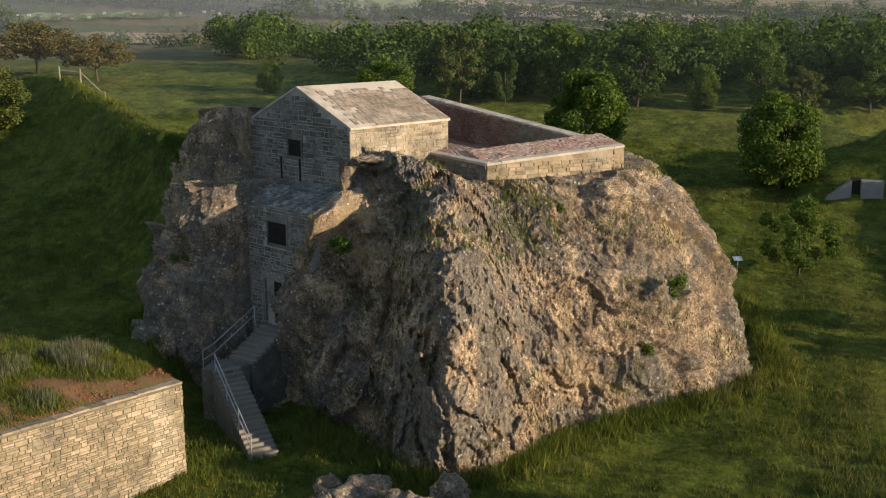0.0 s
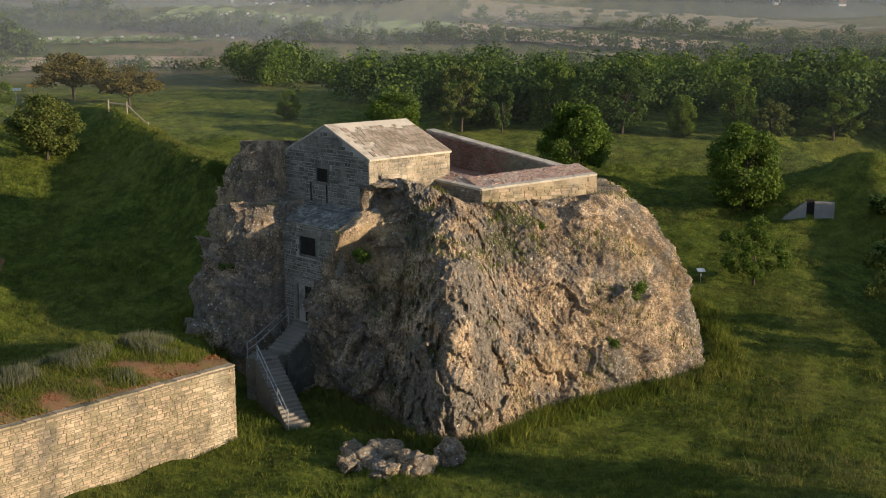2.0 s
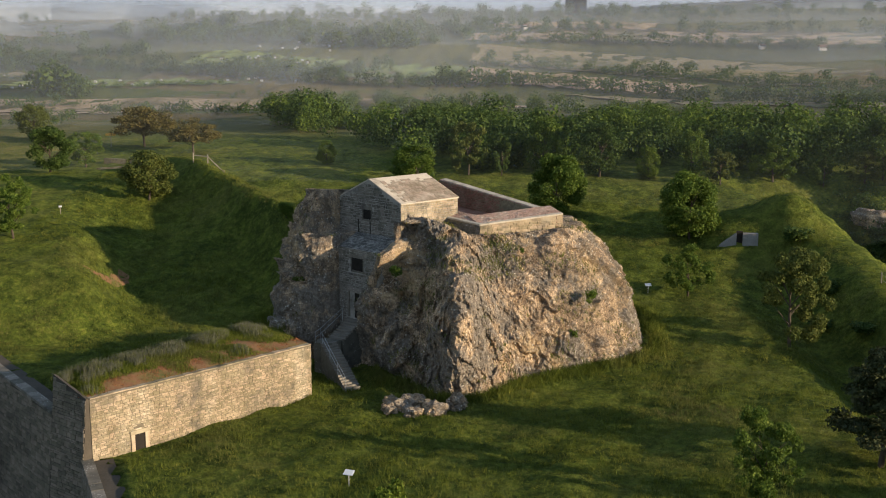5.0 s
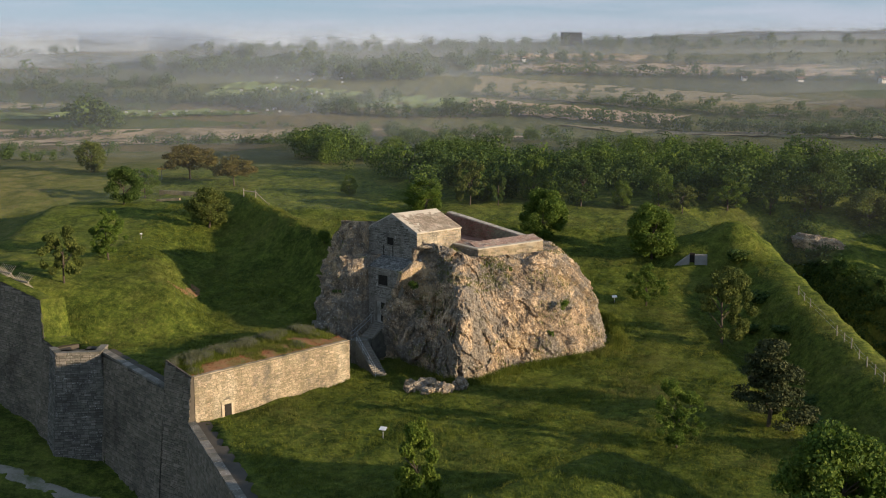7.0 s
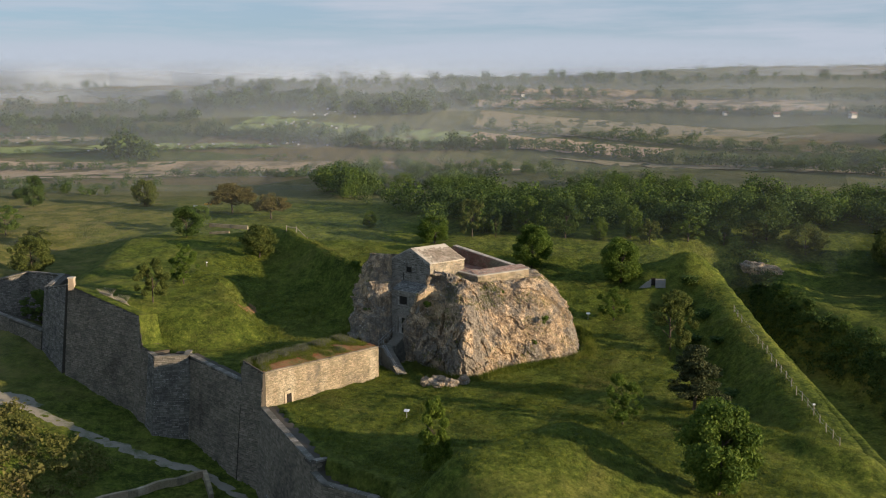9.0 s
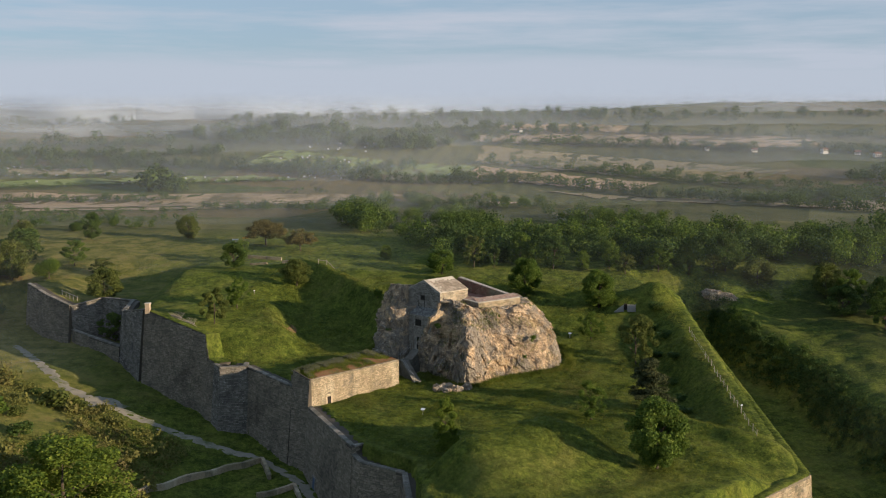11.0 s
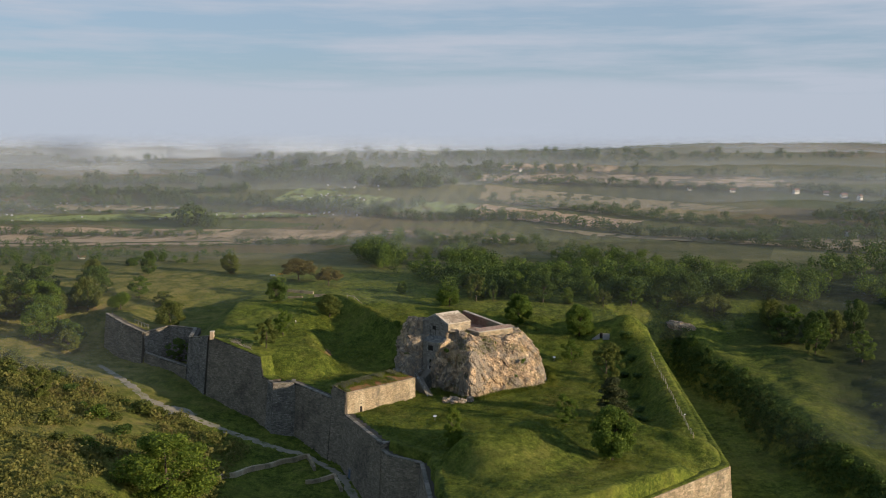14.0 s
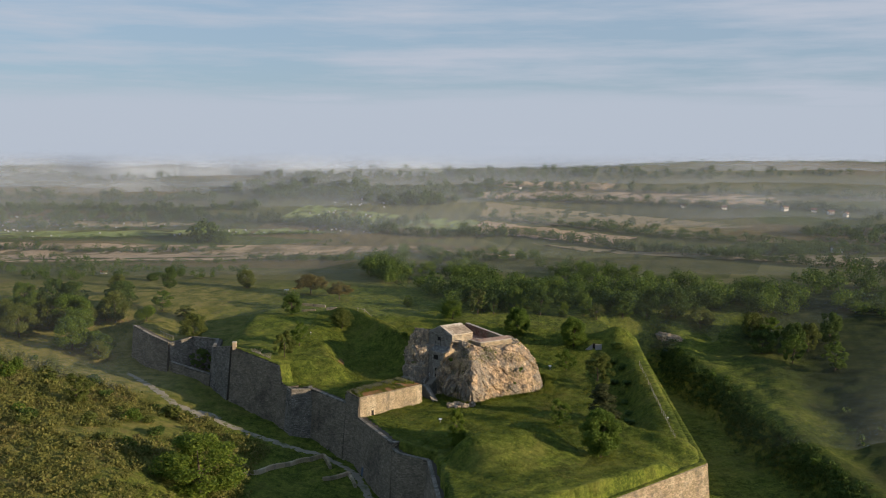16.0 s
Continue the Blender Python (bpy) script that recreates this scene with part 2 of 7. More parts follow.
# ---- materials ----
def material(name, colours, scale=1.0, rough=0.9, bump=0.3, fine=8.0, stain=None, stain_scale=0.15, island=0.0,
             metallic=0.0, stretch=(1, 1, 1), bump_dist=0.05, translucent=0.0, wash=None, wash_scale=0.3, spots=None):
    """Base colours mixed by noise at two scales, in metres; island: how much single pieces differ."""
    m = bpy.data.materials.new(name)
    m.use_nodes = True
    n, l = m.node_tree.nodes, m.node_tree.links
    bsdf = n["Principled BSDF"]
    geo, mp = n.new("ShaderNodeNewGeometry"), n.new("ShaderNodeMapping")
    mp.inputs["Scale"].default_value = stretch
    l.new(geo.outputs["Position"], mp.inputs[0])
    big, small = n.new("ShaderNodeTexNoise"), n.new("ShaderNodeTexNoise")
    for node, sc, det in ((big, scale, 6.0), (small, scale * fine, 8.0)):
        node.inputs["Scale"].default_value, node.inputs["Detail"].default_value, node.inputs["Roughness"].default_value = sc, det, 0.62
        l.new(mp.outputs[0], node.inputs["Vector"])
    mix = n.new("ShaderNodeMath")
    mix.operation = "MULTIPLY_ADD"
    mix.inputs[1].default_value = 0.55
    half = n.new("ShaderNodeMath")
    half.operation = "MULTIPLY"
    half.inputs[1].default_value = 0.45
    l.new(small.outputs["Fac"], half.inputs[0])
    l.new(big.outputs["Fac"], mix.inputs[0])
    l.new(half.outputs[0], mix.inputs[2])
    ramp = n.new("ShaderNodeValToRGB")
    r = ramp.color_ramp
    while len(r.elements) < len(colours):
        r.elements.new(0.5)
    for i, c in enumerate(colours):
        r.elements[i].position = 0.30 + 0.40 * i / max(1, len(colours) - 1)
        r.elements[i].color = (*c, 1)
    l.new(mix.outputs[0], ramp.inputs[0])
    col = ramp.outputs[0]
    if stain:
        st, sr, sm = n.new("ShaderNodeTexNoise"), n.new("ShaderNodeValToRGB"), n.new("ShaderNodeMix")
        st.inputs["Scale"].default_value, st.inputs["Detail"].default_value = stain_scale, 9.0
        st.inputs["Roughness"].default_value = 0.68
        l.new(geo.outputs["Position"], st.inputs["Vector"])
        sr.color_ramp.elements[0].position, sr.color_ramp.elements[1].position = 0.50, 0.66
        l.new(st.outputs["Fac"], sr.inputs[0])
        sm.data_type = "RGBA"
        l.new(sr.outputs[0], sm.inputs["Factor"])
        l.new(col, sm.inputs[6])
        sm.inputs[7].default_value = (*stain, 1)
        col = sm.outputs[2]
    if wash:
        wt, wr, wm = n.new("ShaderNodeTexNoise"), n.new("ShaderNodeValToRGB"), n.new("ShaderNodeMix")
        wt.inputs["Scale"].default_value, wt.inputs["Detail"].default_value, wt.inputs["Roughness"].default_value = wash_scale, 8.0, 0.7
        wp = n.new("ShaderNodeMapping")
        wp.inputs["Scale"].default_value, wp.inputs["Location"].default_value = (1, 1, 0.45), (11, 7, 3)
        l.new(geo.outputs["Position"], wp.inputs[0])
        l.new(wp.outputs[0], wt.inputs["Vector"])
        wr.color_ramp.elements[0].position, wr.color_ramp.elements[1].position = 0.52, 0.68
        wr.color_ramp.elements[1].color = (0.8, 0.8, 0.8, 1)
        l.new(wt.outputs["Fac"], wr.inputs[0])
        wm.data_type = "RGBA"
        l.new(wr.outputs[0], wm.inputs["Factor"])
        l.new(col, wm.inputs[6])
        wm.inputs[7].default_value = (*wash, 1)
        col = wm.outputs[2]
    if spots:
        vo, vr, wo, wr2, ml, vm = [n.new("ShaderNode" + q) for q in ("TexVoronoi", "ValToRGB", "TexNoise", "ValToRGB", "Math", "Mix")]
        vo.inputs["Scale"].default_value, wo.inputs["Scale"].default_value, wo.inputs["Detail"].default_value = 5.0, 1.1, 7.0
        l.new(geo.outputs["Position"], vo.inputs["Vector"])
        l.new(geo.outputs["Position"], wo.inputs["Vector"])
        vr.color_ramp.elements[0].position, vr.color_ramp.elements[1].position = 0.16, 0.30
        vr.color_ramp.elements[0].color, vr.color_ramp.elements[1].color = (1, 1, 1, 1), (0, 0, 0, 1)
        wr2.color_ramp.elements[0].position, wr2.color_ramp.elements[1].position = 0.48, 0.58
        l.new(vo.outputs["Distance"], vr.inputs[0])
        l.new(wo.outputs["Fac"], wr2.inputs[0])
        ml.operation, vm.data_type = "MULTIPLY", "RGBA"
        l.new(vr.outputs[0], ml.inputs[0])
        l.new(wr2.outputs[0], ml.inputs[1])
        l.new(ml.outputs[0], vm.inputs["Factor"])
        l.new(col, vm.inputs[6])
        vm.inputs[7].default_value = (*spots, 1)
        col = vm.outputs[2]
    if island:
        both, wrap = n.new("ShaderNodeMath"), n.new("ShaderNodeMath")
        both.operation, wrap.operation = "ADD", "FRACT"
        l.new(geo.outputs["Random Per Island"], both.inputs[0])
        l.new(n.new("ShaderNodeObjectInfo").outputs["Random"], both.inputs[1])
        l.new(both.outputs[0], wrap.inputs[0])
        src = wrap.outputs[0]
        amt = island
        mr, hs = n.new("ShaderNodeMapRange"), n.new("ShaderNodeHueSaturation")
        mr.inputs["To Min"].default_value, mr.inputs["To Max"].default_value = 1 - amt, 1 + amt
        l.new(src, mr.inputs["Value"])
        l.new(mr.outputs[0], hs.inputs["Value"])
        l.new(col, hs.inputs["Color"])
        mh = n.new("ShaderNodeMapRange")
        mh.inputs["To Min"].default_value, mh.inputs["To Max"].default_value = 0.5 + amt * 0.05, 0.5 - amt * 0.05
        l.new(src, mh.inputs["Value"])
        l.new(mh.outputs[0], hs.inputs["Hue"])
        col = hs.outputs[0]
    l.new(col, bsdf.inputs["Base Color"])
    bsdf.inputs["Roughness"].default_value, bsdf.inputs["Metallic"].default_value = rough, metallic
    bsdf.inputs["Specular IOR Level"].default_value = 0.25
    if bump:
        b = n.new("ShaderNodeBump")
        b.inputs["Strength"].default_value, b.inputs["Distance"].default_value = bump, bump_dist
        l.new(mix.outputs[0], b.inputs["Height"])
        l.new(b.outputs[0], bsdf.inputs["Normal"])
    if translucent:
        tr, ms = n.new("ShaderNodeBsdfTranslucent"), n.new("ShaderNodeMixShader")
        l.new(col, tr.inputs["Color"])
        ms.inputs[0].default_value = translucent
        l.new(bsdf.outputs[0], ms.inputs[1])
        l.new(tr.outputs[0], ms.inputs[2])
        l.new(ms.outputs[0], n["Material Output"].inputs["Surface"])
    return m


def rock_material():
    m = bpy.data.materials.new("weathered_rock")
    m.use_nodes = True
    n, l = m.node_tree.nodes, m.node_tree.links
    bsdf = n["Principled BSDF"]
    geo = n.new("ShaderNodeNewGeometry")

    def tex(kind, scale, detail=8.0, rough_=0.65, out="Fac"):
        t = n.new("ShaderNodeTex" + kind)
        t.inputs["Scale"].default_value = scale
        if kind == "Noise":
            t.inputs["Detail"].default_value, t.inputs["Roughness"].default_value = detail, rough_
        l.new(geo.outputs["Position"], t.inputs["Vector"])
        return t.outputs[out]

    def ramp(fac, stops):
        r = n.new("ShaderNodeValToRGB")
        while len(r.color_ramp.elements) < len(stops):
            r.color_ramp.elements.new(0.5)
        for e, (p, c) in zip(r.color_ramp.elements, stops):
            e.position, e.color = p, (*c, 1)
        l.new(fac, r.inputs[0])
        return r.outputs[0]

    def mix(fac, a, b, mode="MIX"):
        x = n.new("ShaderNodeMix")
        x.data_type, x.blend_type = "RGBA", mode
        l.new(fac, x.inputs["Factor"])
        l.new(a, x.inputs[6])
        l.new(b, x.inputs[7])
        return x.outputs[2]

    base = ramp(tex("Noise", 0.6, 10, 0.70), [(0.37, (0.16, 0.124, 0.092)), (0.46, (0.31, 0.232, 0.162)), (0.53, (0.48, 0.362, 0.248)), (0.61, (0.67, 0.52, 0.365))])
    grain = ramp(tex("Noise", 7.5, 9, 0.80), [(0.38, (0.26, 0.25, 0.24)), (0.48, (0.90, 0.88, 0.85)), (0.58, (1.60, 1.56, 1.48))])
    k = n.new("ShaderNodeValue")
    k.outputs[0].default_value = 1.0
    col = mix(k.outputs[0], base, grain, "MULTIPLY")
    ochre = ramp(tex("Noise", 0.20, 9, 0.62), [(0.53, (0, 0, 0)), (0.62, (0.85, 0.85, 0.85))])
    och = ramp(tex("Noise", 2.2, 8, 0.7), [(0.35, (0.34, 0.23, 0.125)), (0.65, (0.72, 0.55, 0.34))])
    col = mix(ochre, col, och)
    grey = ramp(tex("Noise", 0.24, 10, 0.74), [(0.47, (0, 0, 0)), (0.55, (0.85, 0.85, 0.85))])
    gcol = ramp(tex("Noise", 3.1, 8, 0.75), [(0.35, (0.11, 0.10, 0.088)), (0.5, (0.21, 0.188, 0.16)), (0.65, (0.40, 0.365, 0.315))])
    col = mix(grey, col, gcol)
    # dark weathering in steep slanting bands
    mp = n.new("ShaderNodeMapping")
    mp.inputs["Rotation"].default_value = (0, radians(-28), radians(20))
    mp.inputs["Scale"].default_value = (0.75, 0.75, 0.16)
    l.new(geo.outputs["Position"], mp.inputs[0])
    bt = n.new("ShaderNodeTexNoise")
    bt.inputs["Scale"].default_value, bt.inputs["Detail"].default_value, bt.inputs["Roughness"].default_value = 0.8, 10.0, 0.72
    l.new(mp.outputs[0], bt.inputs["Vector"])
    bands = ramp(bt.outputs["Fac"], [(0.53, (0, 0, 0)), (0.61, (0.62, 0.62, 0.62))])
    col = mix(bands, col, ramp(tex("Noise", 2.6, 8, 0.7), [(0.35, (0.07, 0.062, 0.055)), (0.65, (0.22, 0.195, 0.165))]))
    # pale lichen and pebbles
    spot = ramp(tex("Voronoi", 2.7, out="Distance"), [(0.14, (1, 1, 1)), (0.23, (0, 0, 0))])
    where = ramp(tex("Noise", 0.5, 6, 0.6), [(0.44, (0, 0, 0)), (0.56, (1, 1, 1))])
    spots = mix(where, ramp(tex("Noise", 1.0), [(0.0, (0, 0, 0)), (1.0, (0, 0, 0))]), spot)
    pale = ramp(tex("Noise", 4.0), [(0.3, (0.62, 0.58, 0.50)), (0.7, (0.82, 0.78, 0.70))])
    col = mix(spots, col, pale)
    # darker colour in pits and thin cracks along the beds
    mp2 = n.new("ShaderNodeMapping")
    mp2.inputs["Rotation"].default_value = (0, radians(-37), radians(30))
    mp2.inputs["Scale"].default_value = (2.4, 1.6, 0.8)
    l.new(geo.outputs["Position"], mp2.inputs[0])
    ct = n.new("ShaderNodeTexNoise")
    ct.inputs["Scale"].default_value, ct.inputs["Detail"].default_value, ct.inputs["Roughness"].default_value = 1.3, 11.0, 0.78
    l.new(mp2.outputs[0], ct.inputs["Vector"])
    col = mix(ramp(ct.outputs["Fac"], [(0.35, (0.85, 0.85, 0.85)), (0.43, (0, 0, 0))]), col, ramp(tex("Noise", 6.0), [(0.3, (0.045, 0.038, 0.032)), (0.7, (0.12, 0.10, 0.08))]))
    col = mix(ramp(tex("Noise", 11.0, 6, 0.7), [(0.60, (0, 0, 0)), (0.66, (0.8, 0.8, 0.8))]), col, pale)
    l.new(col, bsdf.inputs["Base Color"])
    bsdf.inputs["Roughness"].default_value = 0.95
    bsdf.inputs["Specular IOR Level"].default_value = 0.15
    b = n.new("ShaderNodeBump")
    b.inputs["Strength"].default_value, b.inputs["Distance"].default_value = 1.0, 0.30
    l.new(ct.outputs["Fac"], b.inputs["Height"])
    b2 = n.new("ShaderNodeBump")
    b2.inputs["Strength"].default_value, b2.inputs["Distance"].default_value = 0.9, 0.14
    l.new(tex("Noise", 6.5, 10, 0.78), b2.inputs["Height"])
    l.new(b.outputs[0], b2.inputs["Normal"])
    l.new(b2.outputs[0], bsdf.inputs["Normal"])
    return m


M_ROCK = rock_material()
M_STONE = material("grey_stone", [(0.115, 0.105, 0.088), (0.185, 0.168, 0.14), (0.27, 0.245, 0.205)], 0.8, 0.93, 0.5, 7, (0.10, 0.092, 0.08), 0.35, island=0.36, spots=(0.46, 0.45, 0.41))
M_LICHEN = material("lichened_ledge_stone", [(0.07, 0.068, 0.064), (0.14, 0.135, 0.125), (0.24, 0.23, 0.21)], 1.6, 0.95, 0.6, 7, (0.42, 0.41, 0.37), 1.3, island=0.3, spots=(0.52, 0.51, 0.47))
M_MORTAR = material("lime_mortar", [(0.20, 0.19, 0.17), (0.34, 0.32, 0.285), (0.46, 0.43, 0.38)], 1.4, 0.96, 0.5, 9, (0.12, 0.115, 0.10), 0.5)
M_WARM = material("pale_limestone", [(0.19, 0.150, 0.098), (0.315, 0.252, 0.165), (0.45, 0.368, 0.248)], 0.6, 0.93, 0.5, 8, (0.15, 0.13, 0.10), 0.5, island=0.30, wash=(0.50, 0.43, 0.315), wash_scale=0.22)
M_JOINT = material("dark_joint", [(0.10, 0.085, 0.064), (0.22, 0.19, 0.14)], 1.2, 0.97, 0.3, 8)
M_COPING = material("coping_stone", [(0.40, 0.355, 0.285), (0.56, 0.50, 0.41)], 0.7, 0.9, 0.4, 9, (0.25, 0.22, 0.18), 0.4, island=0.12)
M_BRICK = material("red_brick", [(0.17, 0.075, 0.055), (0.26, 0.12, 0.085), (0.34, 0.20, 0.15)], 0.7, 0.92, 0.4, 9, (0.34, 0.22, 0.16), 0.45, island=0.3)
M_BRICK_TOP = material("faded_brick", [(0.24, 0.150, 0.115), (0.36, 0.245, 0.195), (0.46, 0.36, 0.30)], 0.9, 0.93, 0.4, 9, (0.40, 0.34, 0.28), 0.6, island=0.28)
M_ROOF = material("stone_slab_roof", [(0.19, 0.150, 0.112), (0.27, 0.218, 0.168), (0.35, 0.295, 0.232)], 0.6, 0.93, 0.5, 8, (0.36, 0.31, 0.25), 0.7, island=0.22)
M_CURTAIN = material("rampart_stone", [(0.15, 0.126, 0.095), (0.21, 0.178, 0.132), (0.275, 0.232, 0.172)], 0.4, 0.95, 0.4, 8, (0.11, 0.094, 0.072), 0.12, island=0.30)
M_WALLJOINT = material("rampart_joint", [(0.06, 0.052, 0.042), (0.10, 0.086, 0.068)], 0.8, 0.97, 0.3, 8)
# timber, and the near-black that stands in for unlit openings
M_DARK = material("dark_timber_and_openings", [(0.012, 0.010, 0.009), (0.03, 0.025, 0.02)], 2.0, 0.8, 0.3, 8)
M_WOOD = material("weathered_wood", [(0.22, 0.19, 0.15), (0.36, 0.32, 0.26)], 2.0, 0.85, 0.4, 8)
M_STEEL = material("galvanised_steel", [(0.42, 0.43, 0.44), (0.55, 0.56, 0.57)], 3.0, 0.5, 0.05, 6, metallic=0.6)
M_STEP = material("stair_stone", [(0.15, 0.135, 0.115), (0.28, 0.255, 0.215)], 1.2, 0.93, 0.4, 8, (0.18, 0.16, 0.13), 0.6)
M_SIGN = material("white_sign_panel", [(0.66, 0.68, 0.70), (0.76, 0.77, 0.78)], 3.0, 0.5, 0.0)
M_PATH = material("gravel_path", [(0.20, 0.178, 0.14), (0.33, 0.295, 0.235)], 0.5, 0.97, 0.4, 14, (0.10, 0.12, 0.05), 0.3)
M_BARK = material("bark", [(0.05, 0.04, 0.03), (0.12, 0.095, 0.07)], 2.0, 0.95, 0.6, 6)
M_REDTURF = material("red_stonecrop", [(0.22, 0.085, 0.040), (0.28, 0.125, 0.055), (0.24, 0.17, 0.055)], 0.6, 0.9, 0.0, 6, island=0.35, translucent=0.2)
M_SOIL = material("soil_and_dry_turf", [(0.15, 0.080, 0.042), (0.22, 0.115, 0.058), (0.19, 0.155, 0.052)], 0.5, 0.97, 0.5, 8, (0.09, 0.11, 0.03), 0.3)
M_CONCRETE = material("pale_render", [(0.20, 0.195, 0.185), (0.32, 0.31, 0.295)], 0.8, 0.92, 0.3, 8, (0.22, 0.21, 0.19), 0.5)
M_GRASSBLADE = material("grass_blades", [(0.056, 0.086, 0.012), (0.118, 0.148, 0.02), (0.235, 0.225, 0.045)], 0.12, 0.85, 0.0, 5, (0.13, 0.13, 0.045), 0.07, island=0.35, translucent=0.35)
M_WEED = material("dry_stalks", [(0.10, 0.11, 0.07), (0.17, 0.17, 0.12)], 0.5, 0.9, 0.0, 5, island=0.3, translucent=0.2)
LEAVES = {
    "oak": material("leaves_mid_green", [(0.056, 0.100, 0.014), (0.094, 0.150, 0.021), (0.145, 0.190, 0.031)], 0.35, 0.75, 0.0, 5, island=0.35, translucent=0.35),
    "dark": material("leaves_dark_green", [(0.036, 0.070, 0.015), (0.06, 0.102, 0.020), (0.098, 0.136, 0.028)], 0.35, 0.75, 0.0, 5, island=0.35, translucent=0.3),
    "light": material("leaves_fresh_green", [(0.08, 0.13, 0.014), (0.12, 0.175, 0.022), (0.17, 0.21, 0.035)], 0.35, 0.75, 0.0, 5, island=0.35, translucent=0.4),
    "straw": material("scrub_leaves", [(0.095, 0.108, 0.028), (0.155, 0.160, 0.042), (0.235, 0.215, 0.065)], 0.12, 0.85, 0.0, 5, (0.15, 0.125, 0.05), 0.09, island=0.25, translucent=0.35),
    "pine": material("pine_needles", [(0.028, 0.042, 0.016), (0.05, 0.062, 0.022), (0.085, 0.085, 0.034)], 0.35, 0.8, 0.0, 5, island=0.35, translucent=0.15),
    "russet": material("russet_needles", [(0.065, 0.062, 0.020), (0.115, 0.100, 0.030), (0.17, 0.14, 0.048)], 0.5, 0.8, 0.0, 5, island=0.4, translucent=0.2),
    "olive": material("leaves_olive", [(0.062, 0.086, 0.018), (0.10, 0.125, 0.027), (0.145, 0.155, 0.04)], 0.35, 0.8, 0.0, 5, island=0.35, translucent=0.3),
}


def ground_material():
    m = bpy.data.materials.new("grassland_and_fields")
    m.use_nodes = True
    n, l = m.node_tree.nodes, m.node_tree.links
    bsdf = n["Principled BSDF"]
    geo, sep = n.new("ShaderNodeNewGeometry"), n.new("ShaderNodeSeparateXYZ")
    l.new(geo.outputs["Position"], sep.inputs[0])

    def noise_of(scale, detail=6.0, rough=0.6, vec=None):
        t = n.new("ShaderNodeTexNoise")
        t.inputs["Scale"].default_value, t.inputs["Detail"].default_value, t.inputs["Roughness"].default_value = scale, detail, rough
        l.new(vec or geo.outputs["Position"], t.inputs["Vector"])
        return t.outputs["Fac"]

    def ramp_of(fac, stops):
        r = n.new("ShaderNodeValToRGB")
        while len(r.color_ramp.elements) < len(stops):
            r.color_ramp.elements.new(0.5)
        for e, (p, c) in zip(r.color_ramp.elements, stops):
            e.position, e.color = p, (*c, 1)
        l.new(fac, r.inputs[0])
        return r.outputs[0]

    def mix_of(fac, a, b):
        x = n.new("ShaderNodeMix")
        x.data_type = "RGBA"
        l.new(fac, x.inputs["Factor"])
        l.new(a, x.inputs[6])
        l.new(b, x.inputs[7])
        return x.outputs[2]

    turf = ramp_of(noise_of(0.11, 9, 0.68), [(0.34, (0.040, 0.066, 0.013)), (0.47, (0.080, 0.114, 0.020)), (0.58, (0.132, 0.158, 0.030)), (0.68, (0.200, 0.190, 0.055))])
    fine = ramp_of(noise_of(1.9, 10, 0.78), [(0.38, (0.026, 0.042, 0.008)), (0.52, (0.100, 0.128, 0.020)), (0.64, (0.225, 0.215, 0.05))])
    half = n.new("ShaderNodeValue")
    half.outputs[0].default_value = 0.55
    turf = mix_of(half.outputs[0], turf, fine)
    # tussocks
    tus = ramp_of(noise_of(0.55, 9, 0.74), [(0.40, (0.45, 0.50, 0.45)), (0.50, (0.95, 0.95, 0.9)), (0.60, (1.5, 1.42, 1.2))])
    tm = n.new("ShaderNodeMix")
    tm.data_type, tm.blend_type = "RGBA", "MULTIPLY"
    tm.inputs["Factor"].default_value = 0.85
    l.new(turf, tm.inputs[6])
    l.new(tus, tm.inputs[7])
    turf = tm.outputs[2]
    # broad patches of drier, taller grass
    patch = ramp_of(noise_of(0.055, 8, 0.66), [(0.50, (0, 0, 0)), (0.64, (0.45, 0.45, 0.45))])
    straw = ramp_of(noise_of(0.9, 8, 0.7), [(0.35, (0.09, 0.105, 0.022)), (0.65, (0.21, 0.21, 0.05))])
    turf = mix_of(patch, turf, straw)
    # rough dry growth on the western slope
    dry = ramp_of(noise_of(0.22, 9, 0.7), [(0.34, (0.070, 0.085, 0.020)), (0.48, (0.140, 0.140, 0.038)), (0.58, (0.215, 0.190, 0.062)), (0.68, (0.18, 0.13, 0.06))])
    wst = n.new("ShaderNodeMapRange")
    wst.inputs["From Min"].default_value, wst.inputs["From Max"].default_value = -58, -92
    jit = n.new("ShaderNodeMath")
    jit.operation = "MULTIPLY_ADD"
    jit.inputs[1].default_value = 60.0
    l.new(noise_of(0.05, 5), jit.inputs[0])
    shf = n.new("ShaderNodeMath")
    shf.operation = "SUBTRACT"
    shf.inputs[1].default_value = 30.0
    l.new(sep.outputs["X"], shf.inputs[0])
    l.new(shf.outputs[0], jit.inputs[2])
    l.new(jit.outputs[0], wst.inputs["Value"])
    turf = mix_of(wst.outputs[0], turf, dry)
    # outer glacis: dull turf with its shade painted into the ground colour
    east_shade = n.new("ShaderNodeMapRange")
    east_shade.inputs["From Min"].default_value, east_shade.inputs["From Max"].default_value = 70, 100
    l.new(jit.outputs[0], east_shade.inputs["Value"])
    dull = ramp_of(noise_of(0.2, 9, 0.7), [(0.36, (0.013, 0.022, 0.008)), (0.52, (0.028, 0.040, 0.013)), (0.68, (0.058, 0.060, 0.022))])
    turf = mix_of(east_shade.outputs[0], turf, dull)
    # strips of fields on the plain
    mp = n.new("ShaderNodeMapping")
    mp.inputs["Scale"].default_value = (0.0085, 0.030, 0.0)
    mp.inputs["Rotation"].default_value = (0, 0, radians(7))
    l.new(geo.outputs["Position"], mp.inputs[0])
